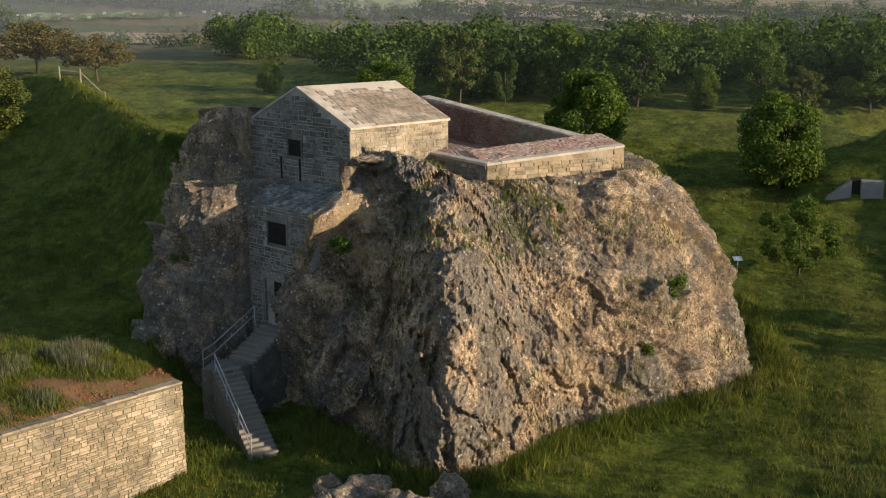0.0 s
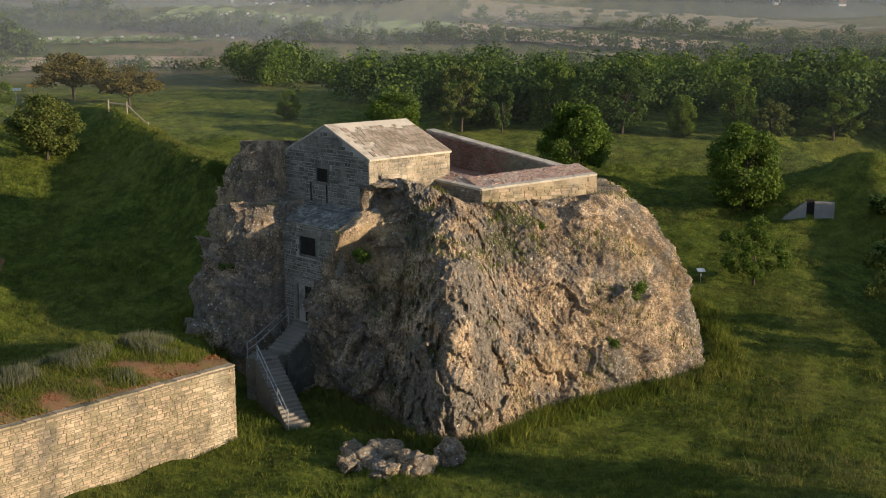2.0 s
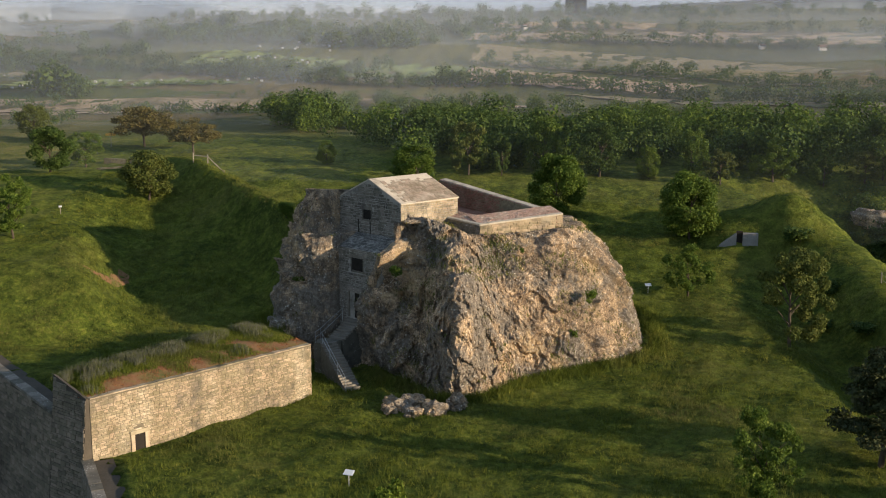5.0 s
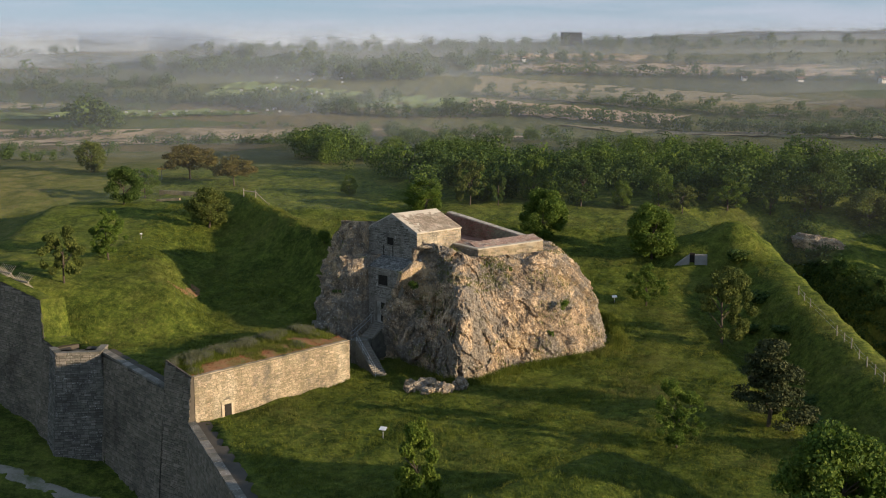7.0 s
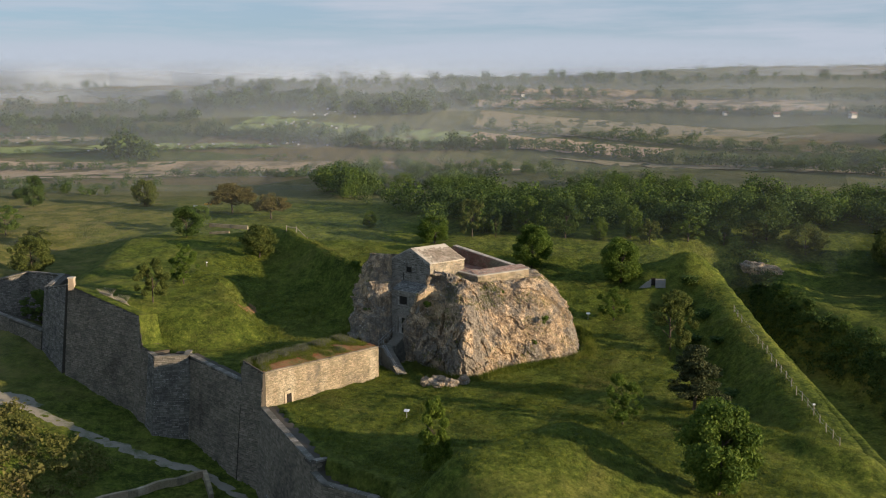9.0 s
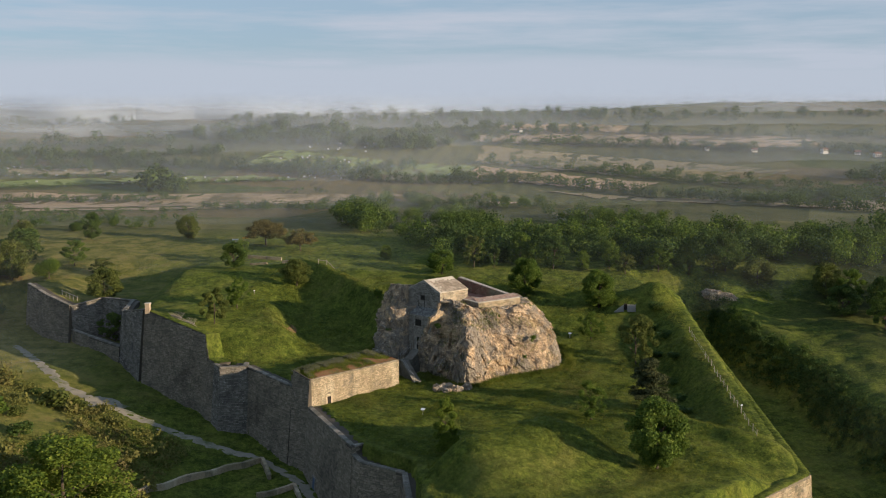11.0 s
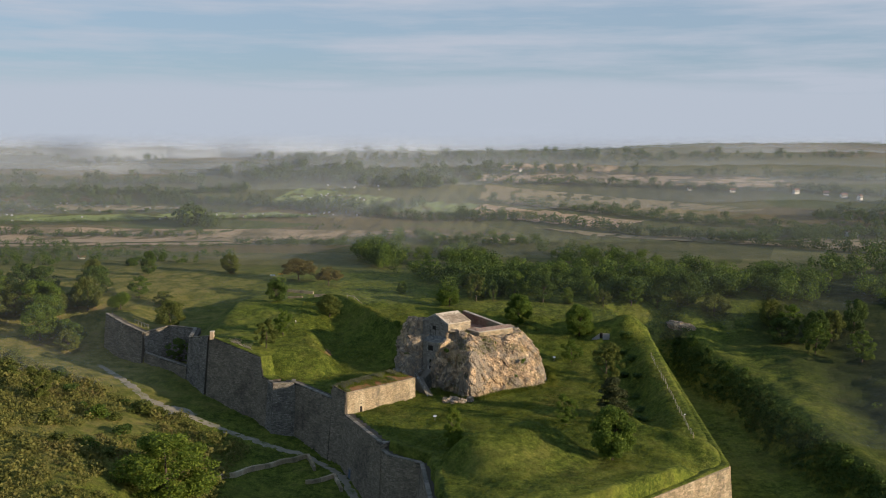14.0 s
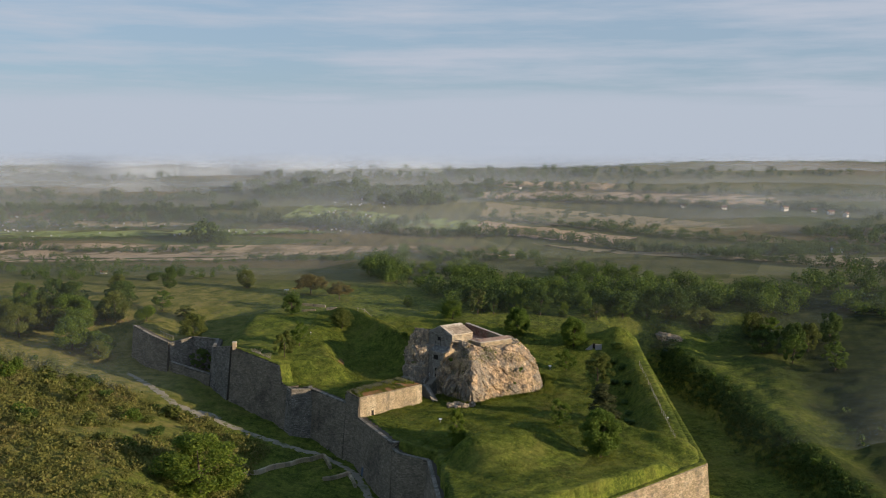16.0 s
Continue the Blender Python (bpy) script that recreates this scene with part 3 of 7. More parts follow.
    vor = n.new("ShaderNodeTexVoronoi")
    vor.inputs["Scale"].default_value = 1.0
    vor.inputs["Randomness"].default_value = 0.8
    l.new(mp.outputs[0], vor.inputs["Vector"])
    sc = n.new("ShaderNodeSeparateColor")
    l.new(vor.outputs["Color"], sc.inputs[0])
    field = ramp_of(sc.outputs[0], [(0.0, (0.075, 0.085, 0.030)), (0.25, (0.17, 0.135, 0.072)), (0.45, (0.085, 0.10, 0.036)), (0.60, (0.15, 0.150, 0.065)), (0.78, (0.11, 0.125, 0.045)), (0.92, (0.085, 0.115, 0.035))])
    field.node.color_ramp.interpolation = "CONSTANT"
    speck = ramp_of(noise_of(0.06, 9, 0.7), [(0.38, (0.05, 0.06, 0.022)), (0.62, (0.17, 0.14, 0.07))])
    q = n.new("ShaderNodeValue")
    q.outputs[0].default_value = 0.35
    field = mix_of(q.outputs[0], field, speck)
    far = n.new("ShaderNodeMapRange")
    far.inputs["From Min"].default_value, far.inputs["From Max"].default_value = 168, 196
    l.new(sep.outputs["Y"], far.inputs["Value"])
    col = mix_of(far.outputs[0], turf, field)
    l.new(col, bsdf.inputs["Base Color"])
    bsdf.inputs["Roughness"].default_value = 0.95
    bsdf.inputs["Specular IOR Level"].default_value = 0.1
    b = n.new("ShaderNodeBump")
    b.inputs["Strength"].default_value, b.inputs["Distance"].default_value = 1.0, 0.5
    l.new(noise_of(1.6, 9, 0.72), b.inputs["Height"])
    l.new(b.outputs[0], bsdf.inputs["Normal"])
    return m


M_GROUND = ground_material()


# ---- ground ----
def graded(parts):
    out = [parts[0][0]]
    for a, b, step in parts:
        n = max(1, round((b - a) / step))
        out += [a + (b - a) * (i + 1) / n for i in range(n)]
    return np.array(out)


def build_ground():
    xs = graded([(-4000, -1000, 500), (-1000, -400, 60), (-400, -130, 10), (-130, 110, 1.0), (110, 400, 10), (400, 1000, 60), (1000, 4000, 500)])
    ys = graded([(-600, -250, 50), (-250, -60, 8), (-60, 130, 1.0), (130, 200, 2.5), (200, 560, 8), (560, 1000, 40), (1000, 4800, 380)])
    gx, gy = np.meshgrid(xs, ys)
    gz = land(gx, gy)
    verts = np.stack([gx.ravel(), gy.ravel(), gz.ravel()], 1)
    w = len(xs)
    i, j = np.meshgrid(np.arange(w - 1), np.arange(len(ys) - 1))
    a = (j * w + i).ravel()
    faces = np.stack([a, a + 1, a + w + 1, a + w], 1)
    me = mesh_of("ground", verts.tolist(), faces.tolist(), [M_GROUND], True)
    return thing("ground", me, "rolling grassland of the fort, with farmed plain beyond", "ground", kind="structure")


build_ground()


# ---- the rock ----
CENTRE = (0.5, 67.0)
ROCK_BASE = [(20.5, 66), (19.6, 62.5), (15.5, 59.2), (11.2, 57.0), (6.7, 54.2), (3.4, 50.8), (0.2, 48.0), (-3.4, 52.2), (-6.2, 55.0), (-7.8, 57.6), (-12.6, 59.9), (-15.4, 60.2), (-18.0, 62.6), (-19, 70), (-14, 84), (0, 90), (14, 84), (20, 74)]
ROCK_TOP = [(14.4, 66.5), (13.2, 63.9), (11.2, 62.5), (7, 61.0), (2.9, 59.3), (1.5, 58.0), (-0.4, 57.9), (-3.2, 58.7), (-5.4, 59.8), (-8.6, 61.6), (-13.6, 64.4), (-16.4, 68.0), (-16.4, 75), (-8, 82), (0, 84), (8, 80), (13.4, 72)]
U, V = Vector((0.70, 0.714, 0)), Vector((0.714, -0.70, 0))     # back along the ridge; from the ridge to the lit eave
HOUSE = Vector((-8.5, 62.4, 0))
STEP_OUT = 2.4                                                    # how far the lower wall stands before the gable


def house_at(s, u, z):
    """s: from the ridge towards the lit eave; u: back from the gable."""
    return HOUSE + V * s + U * u + Vector((0, 0, z))


def ring_radius(poly, ang):
    """Distance from the rock's centre to an outline, by direction."""
    out = np.zeros(len(ang))
    for k, a in enumerate(ang):
        d = (math.cos(a), math.sin(a))
        for (ax, ay), (bx, by) in zip(poly, poly[1:] + poly[:1]):
            px, py, ex, ey = ax - CENTRE[0], ay - CENTRE[1], bx - ax, by - ay
            den = d[0] * ey - d[1] * ex
            if abs(den) < 1e-9:
                continue
            t, u = (px * ey - py * ex) / den, (px * d[1] - py * d[0]) / den
            if t > 0 and -1e-6 <= u <= 1 + 1e-6:
                out[k] = max(out[k], t)
    return out


def chips(q, tilt):
    """Flat chips that meet at sharp edges: each cell of the rock slants its own way."""
    c = noise.voronoi(q)[1][0]
    n = noise.noise_vector(c * 5.3 + Vector((1.7, 9.2, 4.1)))
    return tilt * (q - c).dot(n) + 0.22 * n.y


def rough(p, shade):
    """How far the rock's skin stands out at p: broad faces, slanting beds broken into chips, pits. shade: 1 on the blockier shaded side."""
    v = Vector(p)
    w = v + noise.noise_vector(v * 0.4) * 0.6 + noise.noise_vector(v * 1.3) * 0.16
    along, back = w.x * 0.85 + w.y * 0.5, w.y * 0.85 - w.x * 0.5
    bed, dip = along * 0.80 + w.z * 0.60, along * 0.60 - w.z * 0.80        # across the beds; down them
    broad = noise.fractal(v * 0.10, 0.9, 2.2, 3)
    big = chips(Vector((bed * 0.34, dip * 0.17, back * 0.30)) + Vector((3, 5, 1)), 1.3)
    mid = chips(Vector((bed * 0.95, dip * 0.46, back * 0.8)) + Vector((7, 2, 4)), 1.1)
    small = chips(Vector((bed * 2.3, dip * 1.3, back * 2.0)), 1.1)
    blocks = chips(w * 0.33 + Vector((5, 1, 8)), 1.5)
    pits = noise.turbulence(w * 1.1, 4, True, amplitude_scale=0.6, frequency_scale=2.1)
    fine = noise.fractal(v * 3.1, 0.7, 2.1, 4)
    lit = 0.55 * broad + 0.80 * big + 0.50 * mid + 0.30 * small + 0.14 * (pits - 0.55) + 0.13 * fine
    dark = 1.25 * broad + 1.5 * blocks + 0.6 * big + 0.62 * mid + 0.28 * small + 0.28 * (pits - 0.55) + 0.13 * fine
    return lit + (dark - lit) * shade


def clear_of_house(x, y, z):
    """Keeps the rock behind the faces of the house."""
    d = Vector((x, y, 0)) - HOUSE
    s, u = d.dot(V), d.dot(U)
    if z > 12.7:
        lo, hi, face = -4.5, 5.0 if z > 14.4 else 3.6, 0.0
    else:
        lo, hi = -1.85, float(np.interp(z, (5.2, 8.0, 9.9, 11.9), (1.3, 2.3, 3.5, 4.4)))
        face = -STEP_OUT * min(1.0, max(0.0, (12.9 - z) / 1.3))
    if lo - 0.4 < s < hi + 0.4 and u < face + 0.5:
        k = min(1.0, (s - lo + 0.4) / 0.4, (hi + 0.4 - s) / 0.4)
        p = Vector((x, y, z)) + U * (face + 0.5 - u) * max(0.0, k)
        return p.x, p.y, z
    # the crag closes against both flanks of the walls
    w = 1.5
    side = s - hi if s > hi else lo - s
    if 0 < side < w and z < 14.6 and u > face - 0.12 and u < face + 4:
        k = 1 - float(smooth(0.5 * w, w, side))
        n = 0.35 * noise.noise(Vector((x, y, z)) * 0.8)
        p = Vector((x, y, z)) + U * (face - 0.12 - 0.25 * k + n * k - u) * k
        return p.x, p.y, z
    return x, y, z


def build_rock():
    front = np.linspace(radians(165), radians(385), 640)
    back = np.linspace(radians(25), radians(165), 60)[1:-1]
    ang = np.concatenate([front, back + 2 * math.pi])
    rb, rt = ring_radius(ROCK_BASE, ang % (2 * math.pi)), ring_radius(ROCK_TOP, ang % (2 * math.pi))
    k = np.ones(9) / 9
    rb, rt = [np.convolve(np.concatenate([r[-4:], r, r[:4]]), k, "valid") for r in (rb, rt)]
    nv, na = 150, len(ang)
    verts, faces = [], []
    bump_l = np.array([max(0.0, math.cos((a - radians(182)) * 1.6)) if abs((a - radians(182) + math.pi) % (2 * math.pi) - math.pi) < 0.95 else 0.0 for a in ang])
    bump_f = np.array([max(0.0, math.cos((a - radians(247)) * 3)) if abs(a - radians(247)) < 0.5 else 0.0 for a in ang])
    roll = smooth(radians(298), radians(325), ang) * (1 - smooth(radians(375), radians(385), ang))
    ztop = 13.2 + 3.7 * bump_l + 1.9 * bump_f + np.array([0.8 * noise.fractal(Vector((math.cos(a) * 2.2, math.sin(a) * 2.2, 3)), 1, 2, 4) for a in ang]) * (0.3 + bump_l + bump_f)
    nose = 1.15 * np.exp(-((ang - radians(272)) / radians(10)) ** 2)
    hollow = 0.8 * np.exp(-((ang - radians(250)) / radians(8)) ** 2)
    for j in range(nv):
        h = j / (nv - 1)
        for i in range(na):
            shade = 1.0 - float(smooth(radians(262), radians(272), ang[i]))
            if h < 0.86:
                s = h / 0.86
                r = rb[i] + (rt[i] - rb[i]) * (0.70 * s ** (1.9 + 1.6 * bump_l[i] + 1.8 * nose[i]) + 0.30 * s ** (1 + bump_l[i] + nose[i])) - 0.9 * float(smooth(0.80, 1.0, s)) ** 2 * (0.25 + bump_l[i] + roll[i])
                r -= hollow[i] * math.sin(math.pi * min(1.0, s * 1.05))
                z = -2.0 + (ztop[i] + 2.0) * s
                keep = 1.0
            else:
                s = (h - 0.86) / 0.14
                r = (rt[i] - 0.9 * (0.25 + bump_l[i] + roll[i])) * (1 - s)
                z = ztop[i] + (12.5 - ztop[i]) * s + 0.35 * math.sin(math.pi * min(1, s * 3)) * bump_l[i]
                keep = 1 - s * 0.9
            x, y = CENTRE[0] + r * math.cos(ang[i]), CENTRE[1] + r * math.sin(ang[i])
            d = rough((x, y, z), shade) * keep
            verts.append(clear_of_house(x + d * math.cos(ang[i]), y + d * math.sin(ang[i]), z + 0.3 * d * keep))
    for j in range(nv - 1):
        for i in range(na):
            i2 = (i + 1) % na
            faces.append((j * na + i, j * na + i2, (j + 1) * na + i2, (j + 1) * na + i))
    me = mesh_of("rock", verts, faces, [M_ROCK], False)
    return thing("rock_outcrop", me, "massive weathered limestone crag crowned by a small fort", "rock")


def boulder_mesh(name, seed, size, detail=4, cells=0.5):
    bm = bmesh.new()
    bmesh.ops.create_icosphere(bm, subdivisions=detail, radius=1.0)
    off = Vector((seed * 3.1, seed * 1.7, seed * 0.9))
    for v in bm.verts:
        p = v.co.copy()
        q = 1 / (abs(p.x) ** 3.2 + abs(p.y) ** 3.2 + abs(p.z) ** 3.2) ** (1 / 3.2)      # squarer than a ball
        p = p * (0.35 + 0.65 * q)
        w = p + noise.noise_vector(p * 0.9 + off) * 0.45
        c = noise.voronoi(w * 1.2 + off)[0]
        f = 0.95 + 0.25 * noise.fractal(p * 0.9 + off, 1, 2, 3) + cells * (0.42 - c[0]) + 0.16 * (noise.turbulence(w * 1.4 + off, 5, True) - 0.6) + 0.05 * noise.fractal(p * 7 + off, 0.8, 2, 4)
        v.co = Vector((p.x * size[0] * f, p.y * size[1] * f, p.z * size[2] * f))
    me = bpy.data.meshes.new(name)
    bm.to_mesh(me)
    bm.free()
    me.materials.append(M_ROCK)
    return me


rock = build_rock()
thing("rock_outcrop", boulder_mesh("outcrop", 4, (2.9, 4.6, 6.0), 6, 0.3), "dark craggy outcrop leaning beside the stone stair", "rock", at=pose(-15.0, 64.6, 2.8, 0, -16, 25))
thing("rock_outcrop", boulder_mesh("outcrop", 9, (2.4, 3.2, 3.0), 6, 0.25), "low craggy outcrop below the guard house", "rock", at=pose(-17.2, 62.4, 1.6, 0, 10, 10))
for i, (x, y, sx, sy, sz) in enumerate(((-3.6, 46.4, 1.3, 1.2, 1.0), (-1.6, 45.0, 1.2, 1.1, 0.9), (-5.6, 47.6, 0.8, 0.7, 0.7), (-5.6, 45.6, 0.9, 0.8, 0.7), (0.3, 46.4, 1.0, 1.0, 1.1), (-3.4, 44.4, 0.9, 0.8, 0.7))):
    thing("boulder", boulder_mesh("boulder", 20 + i, (sx, sy, sz), 5, 0.5), "fallen limestone block in rough grass below the crag", "boulder", "blocks below the crag", at=pose(x, y, ground_z(x, y) + sz * 0.18, 0, 0, 37 * i))


# ---- laid stone ----
def stone_mesh(name, mat, jit):
    """One dressed stone, 1 x 1 on its face, standing 1 proud: a tapered block with knocked-off edges."""
    rnd = random.Random(jit)
    r = lambda: rnd.uniform(-0.05, 0.05)
    back = [(-0.5, 0, -0.5), (0.5, 0, -0.5), (0.5, 0, 0.5), (-0.5, 0, 0.5)]
    mid = [(x * (0.98 + r() * 0.4), -0.72, z * (0.97 + r() * 0.4)) for x, _, z in back]
    top = [(x * (0.88 + r()), -1.0 + 2 * r(), z * (0.82 + r())) for x, _, z in back]
    v = back + mid + top
    f = [(8, 9, 10, 11)] + [(a + o, (a + 1) % 4 + o, (a + 1) % 4 + o + 4, a + o + 4) for o in (0, 4) for a in range(4)]
    return mesh_of(name, v, f, [mat])


def lay_courses(rnd, width, z0, z1, course, length, holes=(), roofline=None, side=None, gap=0.03):
    """Stones of one face, in its own metres: rows of (x, z, w, h). holes: x0, z0, x1, z1 left free; roofline(x): top; side(z): left and right ends."""
    out, z = [], z0
    while z < z1 - 0.05:
        h = min(course * rnd.uniform(0.62, 1.42), z1 - z)
        lo, hi = side(z + h / 2) if side else (0.0, width)
        x = lo - rnd.uniform(0, length * 0.5)
        while x < hi:
            w = length * rnd.uniform(0.4, 1.75)
            a, b = max(x, lo), min(x + w, hi)
            x += w
            if b - a < 0.1:
                continue
            if roofline and z + h > min(roofline(a), roofline(b)):
                continue
            if any(a < hx1 and b > hx0 and z < hz1 and z + h > hz0 for hx0, hz0, hx1, hz1 in holes):
                continue
            g = gap * rnd.uniform(0.6, 1.5)
            if h > course * 0.85 and rnd.random() < 0.3:        # two thin stones in the course
                k = rnd.uniform(0.38, 0.62)
                out.append(((a + b) / 2, z + h * k / 2, b - a - g, h * k - g))
                out.append(((a + b) / 2, z + h * (1 + k) / 2, b - a - g, h * (1 - k) - g))
            else:
                out.append(((a + b) / 2 + rnd.uniform(-0.01, 0.01), z + h / 2 + rnd.uniform(-0.012, 0.012), b - a - g, h - g))
        z += h
    return out


def joined_stones(name, frame_m, stones, proud, mat, parent, rnd):
    """Stones too many to part, in one mesh. frame_m: face's x along it, -y outwards, z up."""
    verts, faces = [], []
    for x, z, w, h in stones:
        p = proud * rnd.uniform(0.4, 1.5)
        o = len(verts)
        ring = [(-0.5, -0.5), (0.5, -0.5), (0.5, 0.5), (-0.5, 0.5)]
        verts += [frame_m @ Vector((x + a * w, 0.01, z + b * h)) for a, b in ring]
        verts += [frame_m @ Vector((x + a * w * rnd.uniform(0.84, 1.0), -p * rnd.uniform(0.8, 1.1), z + b * h * rnd.uniform(0.76, 1.0))) for a, b in ring]
        faces += [(o + 4, o + 5, o + 6, o + 7)] + [(o + i, o + (i + 1) % 4, o + (i + 1) % 4 + 4, o + i + 4) for i in range(4)]
    return piece(name, mesh_of(name, verts, faces, [mat]), parent, kind="stuff")


def face_frame(p, q, lean=0.0):
    """A face from p to q, seen from the side on which p is left; lean: metres it falls back for each metre of height."""
    p, q = Vector(p), Vector(q)
    ex = (q - p).normalized()
    out = Vector((ex.y, -ex.x, 0)).normalized()
    ez = (Vector((0, 0, 1)) - out * lean)
    m = Matrix((ex, -out, ez)).transposed().to_4x4()
    m.translation = p
    return m


def parted_stones(name, frame_m, stones, proud, meshes, parent, rnd):
    for x, z, w, h in stones:
        m = frame_m @ Matrix.Translation((x, 0, z)) @ Matrix.Diagonal((w, proud * rnd.uniform(0.6, 1.3), h, 1))
        piece(name, rnd.choice(meshes), parent, at=m)


STONES = []        # laid last: name, frame, stones, proud, meshes, parent

# ---- the house on the rock ----
house = thing("stone_house", None, "small grey stone guard house with slab roof on the crag", "house")
HALF, DEEP, EAVE, RIDGE = 4.65, 7.8, 16.1, 18.15
bm = bmesh.new()
prism(bm, [house_at(s, u, 8.0) for s, u in ((-HALF, 0.0), (HALF, 0.0), (HALF, DEEP), (-HALF, DEEP))],
      [house_at(s, u, EAVE) for s, u in ((-HALF, 0.0), (HALF, 0.0), (HALF, DEEP), (-HALF, DEEP))])
prism(bm, [house_at(-HALF, 0.0, EAVE), house_at(HALF, 0.0, EAVE), house_at(0, 0.0, RIDGE)], [house_at(-HALF, DEEP, EAVE), house_at(HALF, DEEP, EAVE), house_at(0, DEEP, RIDGE)])
part("wall_core", bm, M_MORTAR, house)
bm = bmesh.new()
for sgn in (-1, 1):
    a, b = (0, HALF + 0.12) if sgn > 0 else (-HALF - 0.04, 0)
    za, zb = (RIDGE + 0.02, EAVE - 0.02) if sgn > 0 else (EAVE - 0.02, RIDGE + 0.02)
    ring = ((a, -0.03, za), (b, -0.03, zb), (b, DEEP + 0.06, zb), (a, DEEP + 0.06, za))
    prism(bm, [house_at(s, u, z) for s, u, z in ring], [house_at(s, u, z + 0.12) for s, u, z in ring])
part("roof_bed", bm, M_COPING, house, "pale mortar bed and ridge of the roof")

# slabs of the lit roof slope and the hidden one
rnd = random.Random(5)
slope_len = math.hypot(HALF + 0.16, RIDGE - EAVE)
slab_mesh = [stone_mesh("roof_slab", M_ROOF, 40 + i) for i in range(4)]
for sgn in (1, -1):
    ev = (V * sgn * (HALF + 0.16) + Vector((0, 0, EAVE - RIDGE - 0.04))).normalized()
    nrm = U.cross(ev) * sgn * -1
    nrm = nrm if nrm.z > 0 else -nrm
    row = 0.75 if sgn > 0 else 0.3
    while row < slope_len - 0.1:
        h = min(rnd.uniform(0.27, 0.38) if sgn > 0 else 0.5, slope_len - row)
        u = 0.75 + rnd.uniform(-0.3, 0.2) if sgn > 0 else 0.1
        while u < DEEP - 0.1:
            w = min(rnd.uniform(0.28, 0.65), DEEP + 0.05 - u)
            if not (sgn > 0 and (u < 1.6 and rnd.random() < 0.45 or row < 1.1 and rnd.random() < 0.5)):
                c = house_at(0, u + w / 2, RIDGE + 0.14) + ev * (row + h / 2)
                m = Matrix((U, -nrm, ev)).transposed().to_4x4()
                m.translation = c + nrm * 0.0
                piece("roof_slab", rnd.choice(slab_mesh), house, at=m @ Matrix.Diagonal((w - 0.012, rnd.uniform(0.022, 0.045), h - 0.006, 1)))
            u += w
        row += h

# lower wall under its sloping ledge
bm = bmesh.new()
LW0, LW1 = -2.0, 5.2
LWB = 1.6                                                         # the wall narrows downwards, where the crag overlaps it
prism(bm, [house_at(LW0, -STEP_OUT, 3.0), house_at(LWB, -STEP_OUT, 3.0), house_at(LWB, 0.3, 3.0), house_at(LW0, 0.3, 3.0)],
      [house_at(LW0, -STEP_OUT, 11.6), house_at(LW1, -STEP_OUT, 11.6), house_at(LW1, 0.3, 11.6), house_at(LW0, 0.3, 11.6)])
prism(bm, [house_at(LW0, -STEP_OUT, 11.6), house_at(LW1, -STEP_OUT, 11.6), house_at(LW1, 0.3, 11.6), house_at(LW0, 0.3, 11.6)],
      [house_at(LW0, -STEP_OUT + 0.06, 11.62), house_at(LW1, -STEP_OUT + 0.06, 11.62), house_at(LW1, 0.3, 12.9), house_at(LW0, 0.3, 12.9)])
part("lower_wall", bm, M_MORTAR, house)

gable_f = face_frame(house_at(-HALF, 0, 0), house_at(HALF, 0, 0))
lower_f = face_frame(house_at(LW0, -STEP_OUT, 0), house_at(LW1, -STEP_OUT, 0))
side_f = face_frame(house_at(HALF, 0, 0), house_at(HALF, DEEP, 0))
roofline = lambda x: RIDGE - abs(x - HALF) * (RIDGE - EAVE) / HALF - 0.02
grey = [stone_mesh("stone", M_STONE, i) for i in range(6)]
warm = [stone_mesh("stone", M_WARM, 10 + i) for i in range(6)]
UPW = (3.78, 14.2, 4.92, 15.2)        # upper window
REC = (3.0, 12.6, 4.85, 14.1)          # blocked opening below it
MIDW = (2.1, 9.45, 3.75, 10.75)       # middle window, on the lower wall
DOOR = (1.7, 4.7, 3.3, 7.3)
ups = lay_courses(random.Random(1), 2 * HALF, 12.4, 18.2, 0.27, 0.46, [UPW], roofline, gap=0.045)
STONES.append(("stone", gable_f, ups[:300], 0.025, grey, house))
joined_stones("gable_stonework", gable_f, ups[300:], 0.025, M_STONE, house, random.Random(2))
los = lay_courses(random.Random(3), LW1 - LW0, 3.4, 11.6, 0.25, 0.40, [MIDW, DOOR], side=lambda z: (0.0, LWB - LW0 + (LW1 - LWB) * (z - 3.0) / 8.6), gap=0.045)
joined_stones("lower_stonework", lower_f, los, 0.025, M_STONE, house, random.Random(4))
ledge_f = face_frame(house_at(LW0, -STEP_OUT, 11.62), house_at(LW1, -STEP_OUT, 11.62), 2.05)
joined_stones("ledge_stonework", ledge_f, lay_courses(random.Random(14), LW1 - LW0, 0.0, 1.2, 0.16, 0.34), 0.06, M_LICHEN, house, random.Random(15))
sides = lay_courses(random.Random(6), DEEP, 13.2, EAVE, 0.25, 0.45)
joined_stones("side_stonework", side_f, sides, 0.025, M_WARM, house, random.Random(7))


